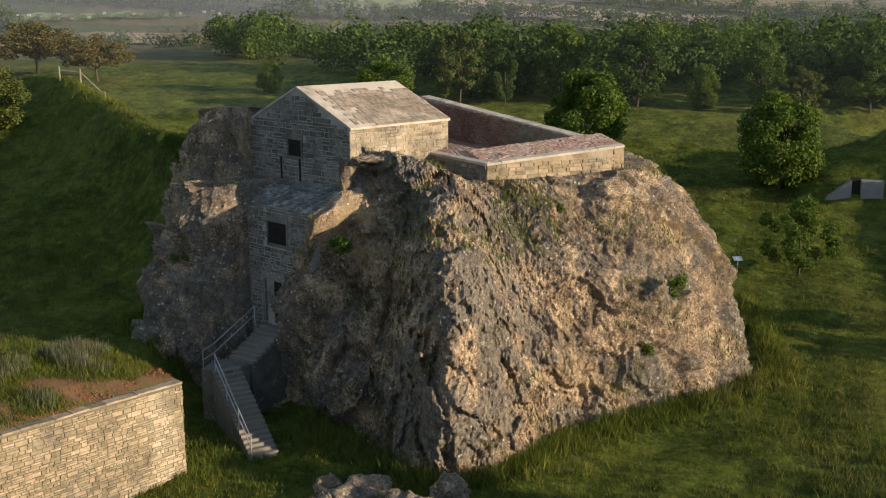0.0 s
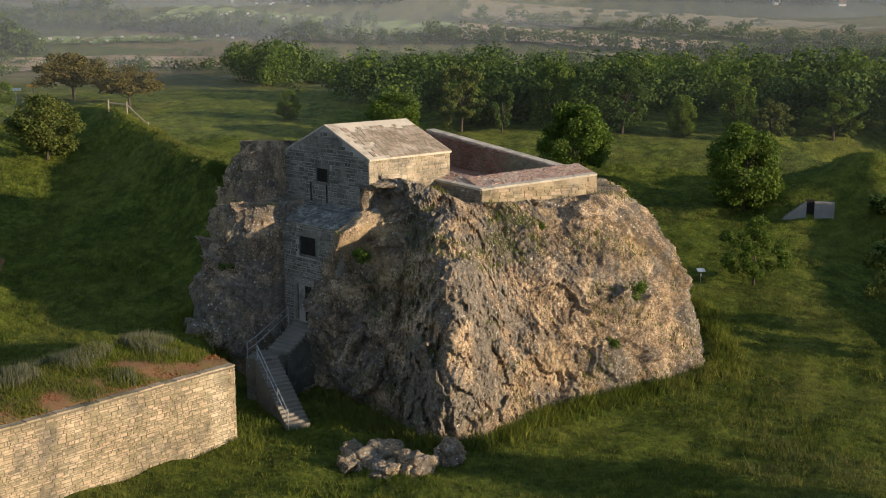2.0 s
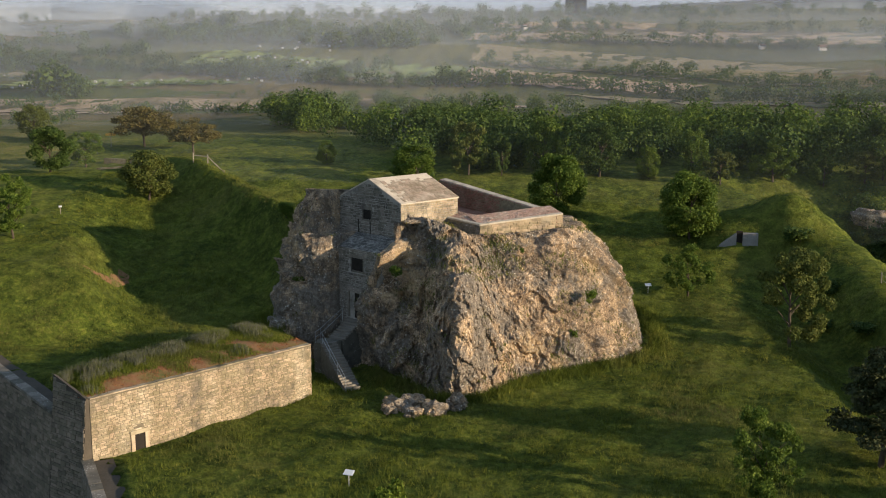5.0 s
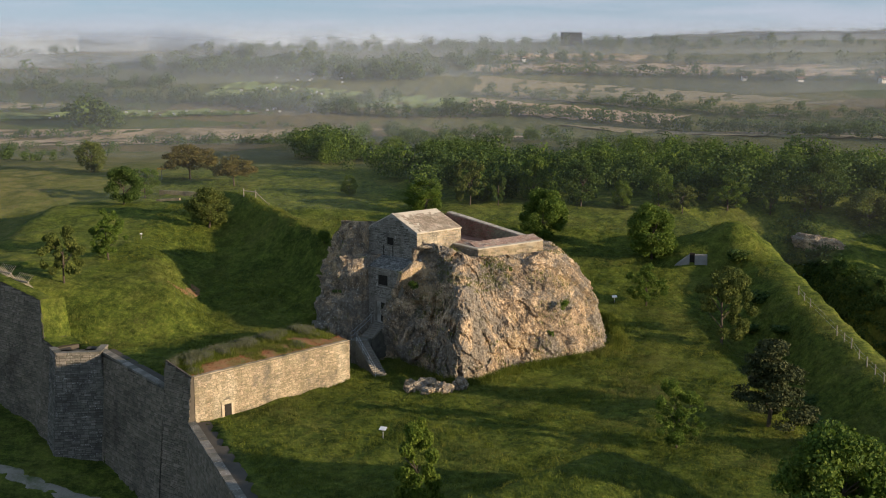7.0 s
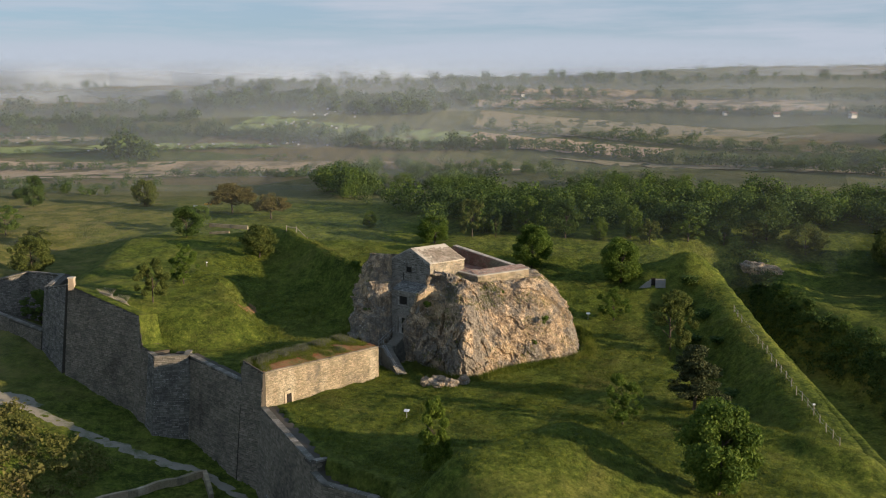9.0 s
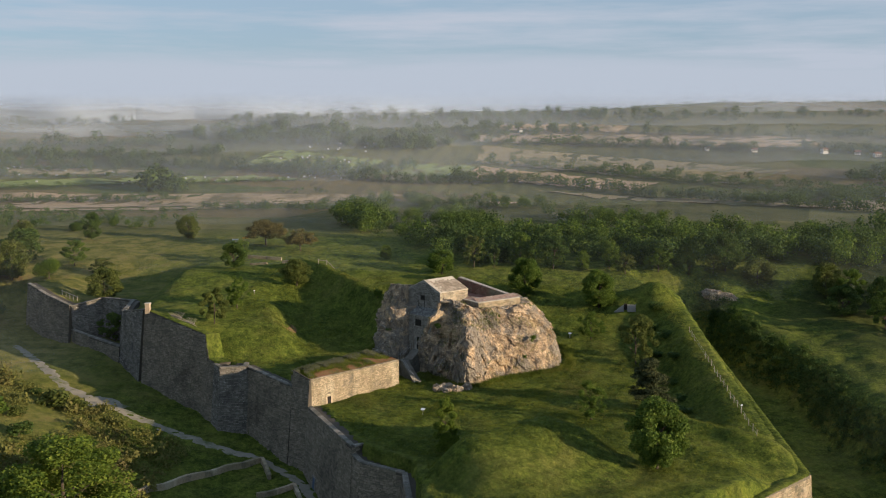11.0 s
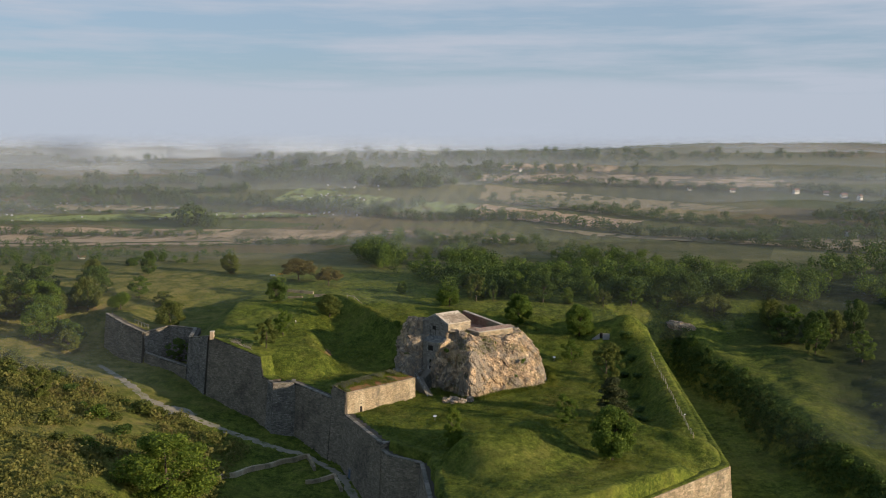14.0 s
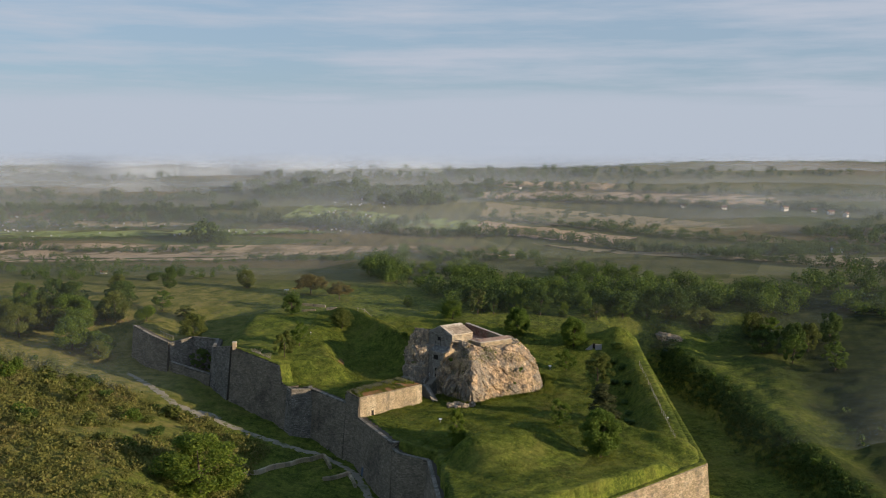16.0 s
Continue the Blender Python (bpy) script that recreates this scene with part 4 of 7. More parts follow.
def opening(frame_m, box, name, shutter=True, lintel=True):
    """A dark opening let into a face, with its stone lintel, jambs and, if wanted, a pair of board shutters."""
    x0, z0, x1, z1 = box
    win = piece(name, None, house)
    bm = bmesh.new()
    for a, b, c, d in ((x0 - 0.16, z0 - 0.1, x0, z1), (x1, z0 - 0.1, x1 + 0.16, z1), (x0 - 0.2, z1, x1 + 0.2, z1 + 0.3), (x0 - 0.16, z0 - 0.16, x1 + 0.16, z0)):
        prism(bm, [frame_m @ Vector(p) for p in ((a, -0.045, b), (c, -0.045, b), (c, 0.02, b), (a, 0.02, b))],
              [frame_m @ Vector(p) for p in ((a, -0.045, d), (c, -0.045, d), (c, 0.02, d), (a, 0.02, d))])
    part("frame", bm, M_STONE, win, "grey dressed stone surround")
    if shutter:
        mid = (x0 + x1) / 2
        for a, c in ((x0 + 0.02, mid - 0.01), (mid + 0.01, x1 - 0.02)):
            n = 4
            for k in range(n):
                p, q = a + (c - a) * k / n + 0.01, a + (c - a) * (k + 1) / n - 0.01
                bd = bmesh.new()
                prism(bd, [frame_m @ Vector(v) for v in ((p, -0.05, z0 + 0.03), (q, -0.05, z0 + 0.03), (q, 0.01, z0 + 0.03), (p, 0.01, z0 + 0.03))],
                      [frame_m @ Vector(v) for v in ((p, -0.05, z1 - 0.03), (q, -0.05, z1 - 0.03), (q, 0.01, z1 - 0.03), (p, 0.01, z1 - 0.03))])
                part("shutter_board", bd, M_DARK, win, "black shutter board")
            for zz in (z0 + 0.2, z1 - 0.3):
                bm = bmesh.new()
                prism(bm, [frame_m @ Vector(v) for v in ((a, -0.08, zz), (c, -0.08, zz), (c, -0.045, zz), (a, -0.045, zz))],
                      [frame_m @ Vector(v) for v in ((a, -0.08, zz + 0.1), (c, -0.08, zz + 0.1), (c, -0.045, zz + 0.1), (a, -0.045, zz + 0.1))])
                part("shutter_rail", bm, M_DARK, win, "black cross rail of the shutter")
    return win


opening(gable_f, UPW, "window", True, False)
opening(lower_f, MIDW, "window")
# dark bars stand in for the shade inside two narrow recesses
bm = bmesh.new()
for a, c in ((REC[0], REC[0] + 0.07), (REC[2] - 0.08, REC[2])):
    prism(bm, [gable_f @ Vector(p) for p in ((a, -0.085, REC[1]), (c, -0.085, REC[1]), (c, 0.0, REC[1]), (a, 0.0, REC[1]))],
          [gable_f @ Vector(p) for p in ((a, -0.085, REC[3]), (c, -0.085, REC[3]), (c, 0.0, REC[3]), (a, 0.0, REC[3]))])
part("slot", bm, M_DARK, house, "dark drawbridge slots beside a walled-up opening")
# doorway: deep reveal, near-black panel standing in for the unlit opening
door = piece("door", None, house)
bm = bmesh.new()
x0, z0, x1, z1 = DOOR
for a, c in ((x0 - 0.25, x0), (x1, x1 + 0.3)):
    prism(bm, [lower_f @ Vector(p) for p in ((a, -0.14, z0), (c, -0.14, z0), (c, 0.05, z0), (a, 0.05, z0))], [lower_f @ Vector(p) for p in ((a, -0.14, z1), (c, -0.14, z1), (c, 0.05, z1), (a, 0.05, z1))])
prism(bm, [lower_f @ Vector(p) for p in ((x0 - 0.3, -0.16, z1), (x1 + 0.35, -0.16, z1), (x1 + 0.35, 0.05, z1), (x0 - 0.3, 0.05, z1))], [lower_f @ Vector(p) for p in ((x0 - 0.3, -0.16, z1 + 0.45), (x1 + 0.35, -0.16, z1 + 0.45), (x1 + 0.35, 0.05, z1 + 0.45), (x0 - 0.3, 0.05, z1 + 0.45))])
part("frame", bm, M_STONE, door, "worn grey stone door surround")
bm = bmesh.new()
prism(bm, [lower_f @ Vector(p) for p in ((x0 + 0.75, -0.03, z0), (x1 - 0.1, -0.03, z0), (x1 - 0.1, 0.02, z0), (x0 + 0.75, 0.02, z0))], [lower_f @ Vector(p) for p in ((x0 + 0.75, -0.03, z1 - 0.1), (x1 - 0.1, -0.03, z1 - 0.1), (x1 - 0.1, 0.02, z1 - 0.1), (x0 + 0.75, 0.02, z1 - 0.1))])
part("leaf", bm, M_DARK, door, "near-black panel standing in for the unlit doorway")

# ---- terrace ----
terrace = thing("brick_terrace", None, "walled terrace with red brick parapets on the crag", "terrace")
TC, TR, TB, TL = Vector((2.45, 60.6, 0)), Vector((10.9, 64.3, 0)), Vector((-1.1, 79.0, 0)), Vector((-2.75, 65.6, 0))
HB = house_at(HALF, DEEP, 0)
bm = bmesh.new()
inner = [TC + Vector((-0.3, 2.6, 0)), TR + Vector((-2.2, 1.6, 0)), TB, HB + Vector((-3, 3, 0)), HB + Vector((-1.5, -2.0, 0))]
prism(bm, [p + Vector((0, 0, 11.5)) for p in inner], [p + Vector((0, 0, z)) for p, z in zip(inner, (13.05, 13.1, 13.9, 13.9, 13.3))])
part("floor", bm, M_BRICK, terrace, "worn red brick paving")


def parapet(p, q, zp, zq, thick, slope, mat, low=11.0, cap=0.32, name="parapet"):
    """A parapet whose brick top falls inwards from a stone edge; p to q has the outside on its right."""
    ex = (q - p).normalized()
    nin = Vector((-ex.y, ex.x, 0))
    top = lambda base, z: Vector((base.x, base.y, z))
    bm = bmesh.new()
    prism(bm, [top(p, low), top(q, low), top(q + nin * thick, low), top(p + nin * thick, low)],
          [top(p, zp - 0.1), top(q, zq - 0.1), top(q + nin * thick, zq - slope - 0.1), top(p + nin * thick, zp - slope - 0.1)])
    core = part(name, bm, M_WARM, terrace, "pale stone parapet wall")
    # edge stones and brick courses on the sloping top
    length = (q - p).length
    n = int(length / 0.9)
    verts, faces = [], []
    rr = random.Random(int(length * 100))
    def block(s0, s1, t0, t1, lift, thickness):
        o = len(verts)
        for tt, lo in ((0, 1), (1, 0)):
            for s, t in ((s0, t0), (s1, t0), (s1, t1), (s0, t1)):
                ps = p + ex * s + nin * t
                z = zp + (zq - zp) * s / length - slope * t / thick - 0.1
                verts.append((ps.x, ps.y, z + (lift if tt else 0) + (0 if tt else -0.02)))
        faces.extend([(o + 4, o + 5, o + 6, o + 7)] + [(o + i, o + (i + 1) % 4, o + (i + 1) % 4 + 4, o + i + 4) for i in range(4)])
    for i in range(n):
        block(length * i / n + 0.01, length * (i + 1) / n - 0.01, -0.06, cap, 0.12 + rr.uniform(-0.01, 0.015), 0.1)
    piece("coping", mesh_of("coping", verts, faces, [M_COPING]), terrace, "pale stone edge of the parapet", kind="stuff")
    verts, faces = [], []
    t = cap + 0.02
    while t < thick - 0.08:
        s = rr.uniform(-0.2, 0)
        while s < length:
            w = rr.uniform(0.2, 0.26)
            if s + w > 0:
                block(max(0, s) + 0.008, min(length, s + w) - 0.008, t + 0.008, min(thick, t + 0.12) - 0.008, 0.085 + rr.uniform(-0.02, 0.02), 0.08)
            s += w
        t += 0.12
    if verts:
        piece("brick_top", mesh_of("brick_top", verts, faces, [M_BRICK_TOP]), terrace, "weathered red brick top", kind="stuff")
    return core


parapet(TC, TR, 14.0, 14.6, 2.8, -0.5, M_BRICK)
parapet(TL, TC, 14.45, 14.0, 2.0, -0.35, M_BRICK)
parapet(TR + (TB - TR) * 0.09, TB, 14.75, 16.55, 0.9, 0.05, M_BRICK, cap=0.7)
parapet(HB + Vector((-1.5, 1.5, 0)), HB + Vector((-0.2, -0.2, 0)), 14.6, 14.4, 0.8, 0.0, M_BRICK)
fr = face_frame(TC, TR)
STONES.append(("stone", fr, lay_courses(random.Random(8), (TR - TC).length, 12.0, 13.95, 0.24, 0.55, roofline=lambda x: 13.95 + 0.07 * x), 0.05, warm, terrace))
joined_stones("side_stonework", face_frame(TL, TC), lay_courses(random.Random(9), (TC - TL).length, 12.2, 13.9, 0.24, 0.5), 0.05, M_STONE, terrace, random.Random(10))
# red brick lining of the tall inner wall
lining = face_frame(TB - Vector((0.9, 0.6, 0)), TR - Vector((0.75, 0.2, 0)))
joined_stones("brick_lining", lining, lay_courses(random.Random(11), (TR - TB).length, 12.9, 16.5, 0.12, 0.24, roofline=lambda x: 16.45 - 1.85 * x / (TR - TB).length), 0.03, M_BRICK, terrace, random.Random(12))
# low inner step that crosses the terrace
bm = bmesh.new()
a, b = HB + Vector((0.3, 3.5, 0)), Vector((8.2, 66.8, 0))
bar(bm, (a.x, a.y, 13.75), (b.x, b.y, 13.25), 0.5, 0.5)
part("kerb", bm, M_COPING, terrace, "low pale kerb across the terrace")


# ---- stair to the house ----
stair = thing("stone_stair", None, "two flights of stone steps with galvanised handrails", "stair")
DOOR_FOOT = house_at(0.7, -STEP_OUT - 0.3, 0)
LAND = Vector((-12.5, 57.2, 0))
FOOT = Vector((-9.35, 52.0, 0))


def flight(p, q, z0, z1, n, width, under):
    """n steps from p (low) to q (high), each a slab on a solid body."""
    d = (q - p).normalized()
    side = Vector((-d.y, d.x, 0)) * width / 2
    run = (q - p).length / n
    rise = (z1 - z0) / n
    for i in range(n):
        a, b = p + d * run * i, q
        bm = bmesh.new()
        z = z0 + rise * (i + 1)
        c = p + d * (run * (i + 1) + 0.06)
        jit = random.uniform(-0.015, 0.015)
        prism(bm, [v + Vector((0, 0, z - 0.17)) for v in (a - side, c - side, c + side, a + side)],
              [v + Vector((0, 0, z + jit)) for v in (a - side * 1.02, c - side * 1.02, c + side * 1.02, a + side * 1.02)])
        part("step", bm, M_STEP, stair)
    bm = bmesh.new()
    prism(bm, [v + Vector((0, 0, under)) for v in (p - side * 0.98, q - side * 0.98, q + side * 0.98, p + side * 0.98)],
          [v + Vector((0, 0, z)) for v, z in ((p - side * 0.98, z0 - 0.02), (q - side * 0.98, z1 - 0.16), (q + side * 0.98, z1 - 0.16), (p + side * 0.98, z0 - 0.02))])
    part("stair_body", bm, M_STONE, stair, "rubble stone side of the stair")


flight(FOOT, LAND + (FOOT - LAND).normalized() * 0.75, -0.1, 3.15, 18, 1.55, -1.0)
UPF = LAND + Vector((1.0, 0.6, 0))
flight(UPF, DOOR_FOOT, 3.15, 4.6, 8, 1.9, -0.5)
bm = bmesh.new()
c = LAND
lq = [c + Vector(v) for v in ((-0.95, -0.75, 0), (0.6, -1.0, 0), (1.6, 0.3, 0), (0.6, 1.3, 0), (-0.6, 0.9, 0))]
prism(bm, [v + Vector((0, 0, -1)) for v in lq], [v + Vector((0, 0, 3.15)) for v in lq])
part("landing", bm, M_STONE, stair, "stone landing between the flights")


def handrail(points, post_every, height=1.05):
    for p, q in zip(points, points[1:]):
        p, q = Vector(p), Vector(q)
        for hh in (height, height * 0.5):
            bm = bmesh.new()
            tube(bm, p + Vector((0, 0, hh)), q + Vector((0, 0, hh)), 0.03, n=6)
            part("rail", bm, M_STEEL, stair, "thin galvanised rail")
        n = max(1, round((q - p).length / post_every))
        for i in range(n + 1):
            b = p + (q - p) * i / n
            bm = bmesh.new()
            tube(bm, b + Vector((0, 0, -0.15)), b + Vector((0, 0, height)), 0.032, n=6)
            part("post", bm, M_STEEL, stair)


fd = (LAND - FOOT).normalized()
fs = Vector((-fd.y, fd.x, 0)) * 0.7
handrail([FOOT + fs + Vector((0, 0, 0.05)), LAND + fs * 0.9 - fd * 0.8 + Vector((0, 0, 3.1))], 1.9)
handrail([LAND + Vector((-0.85, -0.65, 3.15)), LAND + Vector((-0.5, 0.8, 3.15)), DOOR_FOOT + Vector((-1.3, 0.9, 4.5))], 2.6)

# ---- casemate beside the rock ----
casemate = thing("casemate", None, "long pale stone casemate with a turf roof", "building")
CL, CR = Vector((-27.2, 33.6, 0)), Vector((-12.8, 49.5, 0))
cdir = (CR - CL).normalized()
cnor = Vector((cdir.y, -cdir.x, 0))
CLEN = (CR - CL).length
bm = bmesh.new()
foot = [CL, CR, CR - cnor * 8.2, CL - cnor * 5.6]
prism(bm, [p + cnor * 0.0 + Vector((0, 0, -2)) for p in foot], [p + Vector((0, 0, 4.85)) for p in foot])
part("wall_core", bm, M_JOINT, casemate)
cf = face_frame(CL, CR, 0.0)
CDOOR = (3.55, -0.75, 4.5, 1.15)
cst = lay_courses(random.Random(21), CLEN, -1.2, 4.7, 0.18, 0.36, [CDOOR, (4.0, 1.7, 4.15, 1.85)], gap=0.02)
cst.sort(key=lambda s: -s[0])
STONES.append(("stone", cf, cst[:300], 0.03, warm, casemate))
joined_stones("front_stonework", cf, cst[300:], 0.03, M_WARM, casemate, random.Random(22))
joined_stones("end_stonework", face_frame(CR, CR - cnor * 8.2), lay_courses(random.Random(23), 8.2, -1.2, 4.7, 0.23, 0.5), 0.05, M_STONE, casemate, random.Random(24))
# edge stones along the roof
verts_n = int(CLEN / 0.8)
for i in range(verts_n):
    bm = bmesh.new()
    a, b = CL + cdir * (CLEN * i / verts_n + 0.01), CL + cdir * (CLEN * (i + 1) / verts_n - 0.01)
    zz = 4.82 + random.uniform(-0.02, 0.02)
    prism(bm, [v + Vector((0, 0, zz)) for v in (a + cnor * 0.1, b + cnor * 0.1, b - cnor * 0.45, a - cnor * 0.45)],
          [v + Vector((0, 0, zz + 0.09)) for v in (a + cnor * 0.09, b + cnor * 0.09, b - cnor * 0.44, a - cnor * 0.44)])
    part("coping_stone", bm, M_WARM, casemate)
# doorway: near-black panel for the unlit inside, worn step and stone lintel
dr = piece("door", None, casemate)
bm = bmesh.new()
x0, z0, x1, z1 = CDOOR
prism(bm, [cf @ Vector(p) for p in ((x0, -0.02, z0), (x1, -0.02, z0), (x1, 0.02, z0), (x0, 0.02, z0))], [cf @ Vector(p) for p in ((x0, -0.02, z1), (x1, -0.02, z1), (x1, 0.02, z1), (x0, 0.02, z1))])
part("leaf", bm, M_DARK, dr, "dark open doorway")
bm = bmesh.new()
for a, b, c, d in ((x0 - 0.3, z0, x0 + 0.02, z1), (x1 - 0.02, z0, x1 + 0.35, z1), (x0 - 0.35, z1, x1 + 0.4, z1 + 0.32), (x0 - 0.3, z0 - 0.2, x1 + 0.3, z0)):
    prism(bm, [cf @ Vector(p) for p in ((a, -0.12, b), (c, -0.12, b), (c, 0.0, b), (a, 0.0, b))], [cf @ Vector(p) for p in ((a, -0.12, d), (c, -0.12, d), (c, 0.0, d), (a, 0.0, d))])
part("frame", bm, M_WARM, dr, "dressed stone door surround")
# turf roof
n_u, n_v = 60, 24
verts, faces = [], []
for j in range(n_v + 1):
    for i in range(n_u + 1):
        s, t = i / n_u, j / n_v
        p = CL + cdir * CLEN * s - cnor * (0.40 + (5.2 + 2.6 * s) * t)
        edge = min(1.0, 4 * t, 4 * (1 - t) + 0.2, 6 * s + 0.1, 6 * (1 - s) + 0.1)
        z = 4.92 + 0.55 * edge * (0.5 + t) + 0.10 * noise.noise(Vector((p.x, p.y, 0)) * 0.9)
        verts.append((p.x, p.y, z))
faces = [(j * (n_u + 1) + i, j * (n_u + 1) + i + 1, (j + 1) * (n_u + 1) + i + 1, (j + 1) * (n_u + 1) + i) for j in range(n_v) for i in range(n_u)]
piece("turf_roof", mesh_of("turf_roof", verts, faces, [M_SOIL], True), casemate, "reddish soil and patchy turf")


# ---- outer walls ----
def rampart_wall(name, line, tops, bottoms, thick, label, batter=0.10, coping=True, seed=1, mat=None, ref=None, verge=False):
    """A wall along line, with a sloping outer face on its right-hand side, courses of stone and a coping."""
    ob = thing(name, None, label, "wall", kind="structure")
    rr = random.Random(seed)
    pts = [Vector((*p, 0)) for p in line]
    nor = [(q - p).normalized().cross(Vector((0, 0, 1))) for p, q in zip(pts, pts[1:])]
    mitre = [nor[0]] + [(m + n) / max(0.35, 1 + m.dot(n)) for m, n in zip(nor, nor[1:])] + [nor[-1]]
    for k, (zp, zq, bp, bq) in enumerate(zip(tops, tops[1:], bottoms, bottoms[1:])):
        p3, q3, nrm, mp, mq = pts[k], pts[k + 1], nor[k], mitre[k], mitre[k + 1]
        ex = (q3 - p3).normalized()
        length, low = (q3 - p3).length, min(bp, bq)
        high = max(tops) if ref is None else ref
        out = lambda base, m, z: base + m * batter * (high - z) + Vector((0, 0, z))
        bm = bmesh.new()
        prism(bm, [out(p3, mp, low), out(q3, mq, low), q3 - nrm * thick + Vector((0, 0, low)), p3 - nrm * thick + Vector((0, 0, low))],
              [out(p3, mp, zp), out(q3, mq, zq), q3 - nrm * thick + Vector((0, 0, zq)), p3 - nrm * thick + Vector((0, 0, zp))])
        part("wall_core", bm, M_WALLJOINT if mat is not M_WARM else M_JOINT, ob)
        fm = face_frame(p3, q3, batter)
        fm.translation = p3 + nrm * batter * high
        ends = lambda z: (mp.dot(ex) * batter * (high - z), length + mq.dot(ex) * batter * (high - z))
        st = lay_courses(rr, length, low, max(zp, zq), 0.31, 0.62, roofline=lambda x: zp + (zq - zp) * min(1.0, max(0.0, x / length)) + 0.02, side=ends)
        joined_stones("stonework", fm, st, 0.06, mat or M_CURTAIN, ob, rr)
        if verge:      # turf that has grown over the wall's top
            n = max(2, int(length / 0.35))
            verts, faces = [], []
            for i in range(n + 1):
                f = i / n
                zt = zp + (zq - zp) * f
                lip = batter * (high - zt)
                for t, zz in ((lip + rr.uniform(-0.05, 0.14), 0.03), (lip - 0.22, rr.uniform(0.08, 0.24)), (lip * 0.5 - 0.4, rr.uniform(0.14, 0.30)), (-thick - 0.5, 0.05)):
                    ps = p3 + ex * length * f + nrm * t
                    verts.append((ps.x, ps.y, zt + zz))
            faces = [(4 * i + k, 4 * i + 4 + k, 4 * i + 5 + k, 4 * i + 1 + k) for i in range(n) for k in range(3)]
            piece("turf_verge", mesh_of("turf_verge", verts, faces, [M_GROUND], True), ob, "grass grown over the wall's top")
        if coping:
            n = max(1, int(length / 1.2))
            verts, faces = [], []
            for i in range(n):
                o = len(verts)
                for zz in (0.0, 0.22 + rr.uniform(-0.02, 0.03)):
                    for s, t in ((i / n * length + 0.015, 0.12), ((i + 1) / n * length - 0.015, 0.12), ((i + 1) / n * length - 0.015, -0.75), (i / n * length + 0.015, -0.75)):
                        ps = p3 + ex * s + nrm * (t + batter * (high - zp - (zq - zp) * s / length))
                        verts.append((ps.x, ps.y, zp + (zq - zp) * s / length + zz - 0.02))
                faces += [(o + 4, o + 5, o + 6, o + 7)] + [(o + k, o + (k + 1) % 4, o + (k + 1) % 4 + 4, o + k + 4) for k in range(4)]
            piece("coping", mesh_of("coping", verts, faces, [M_STONE]), ob, "paler coping stones", kind="stuff")
    return ob


rampart_wall("wall_west", [(-104, 99), (-97, 92.5), (-90, 88.5)], [11.6, 10.0, 8.2], [-4, -4, -5], 2.0, "grey stone rampart of the far bastion", seed=2)
rampart_wall("wall_west_low", [(-90, 88.5), (-84.5, 83.5), (-74, 73)], [2.6, 2.2, 2.0], [-6, -7, -8], 1.6, "low broken stone wall beside the breach", seed=12)
rampart_wall("wall_breach", [(-90, 88.5), (-84, 92.6), (-75.0, 86.0)], [8.0, 9.3, 9.8], [-5, -5, -5], 1.6, "pale stone wall at the back of the breach", seed=13, mat=M_STONE)
rampart_wall("wall_flank", [(-75.0, 86), (-73.2, 73.8), (-66.2, 64.9)], [9.8, 9.6, 11.6], [-5, -8, -9], 1.6, "pale flank wall of the high bastion", seed=3, mat=M_STONE)
rampart_wall("wall_north", [(-65.8, 64.8), (-50.2, 53.1)], [11.7, 8.9], [-10, -12], 1.0, "tall grey stone rampart in shade", seed=4, ref=11.7, coping=False, verge=True)
rampart_wall("wall_north_end", [(-50.2, 53.1), (-48.9, 51.2), (-46.5, 49.0)], [8.9, 4.6, 4.1], [-12, -12, -12], 2.0, "sloping end of the tall rampart", seed=5, ref=11.7, coping=False, verge=True)
rampart_wall("wall_tower", [(-47.9, 48.6), (-46.2, 45.9), (-41.35, 46.7), (-41.6, 50)], [4.0, 4.0, 4.0, 4.0], [-13, -13, -14, -13], 2.2, "square stone tower at the bend of the wall", 0.08, seed=6, mat=M_STONE)
rampart_wall("wall_middle", [(-41.8, 47.9), (-30.9, 36.0)], [3.9, 2.9], [-15, -16], 1.8, "grey stone curtain wall with coping", seed=7, ref=3.9)
rampart_wall("wall_block", [(-30.9, 36.0), (-27.45, 33.35)], [6.0, 4.9], [-16, -16], 0.35, "raised stone block at the casemate's end", seed=8, coping=False, ref=3.9)
rampart_wall("wall_middle_low", [(-27.45, 33.35), (-17.6, 12.6), (-14.0, 15.9)], [0.0, -0.5, -0.6], [-16, -17, -2], 1.8, "grey stone curtain wall stepping down", seed=9, ref=3.9)
rampart_wall("wall_front", [(-17.9, 12.0), (-16.2, 9.6), (-9.4, 5.4), (-2.8, -44.4)], [-1.6, -2.2, -2.4, -4.4], [-18, -18, -18, -18], 1.8, "grey stone face of the bastion", seed=10)
rampart_wall("wall_east", [(-2.6, -44.4), (51.3, 7.4), (51.0, 98)], [-4.8, -2.8, 5.9], [-20, -17, -5], 0.6, "pale stone wall round the bastion's tip", 0.07, seed=11, coping=False, mat=M_WARM, verge=True)


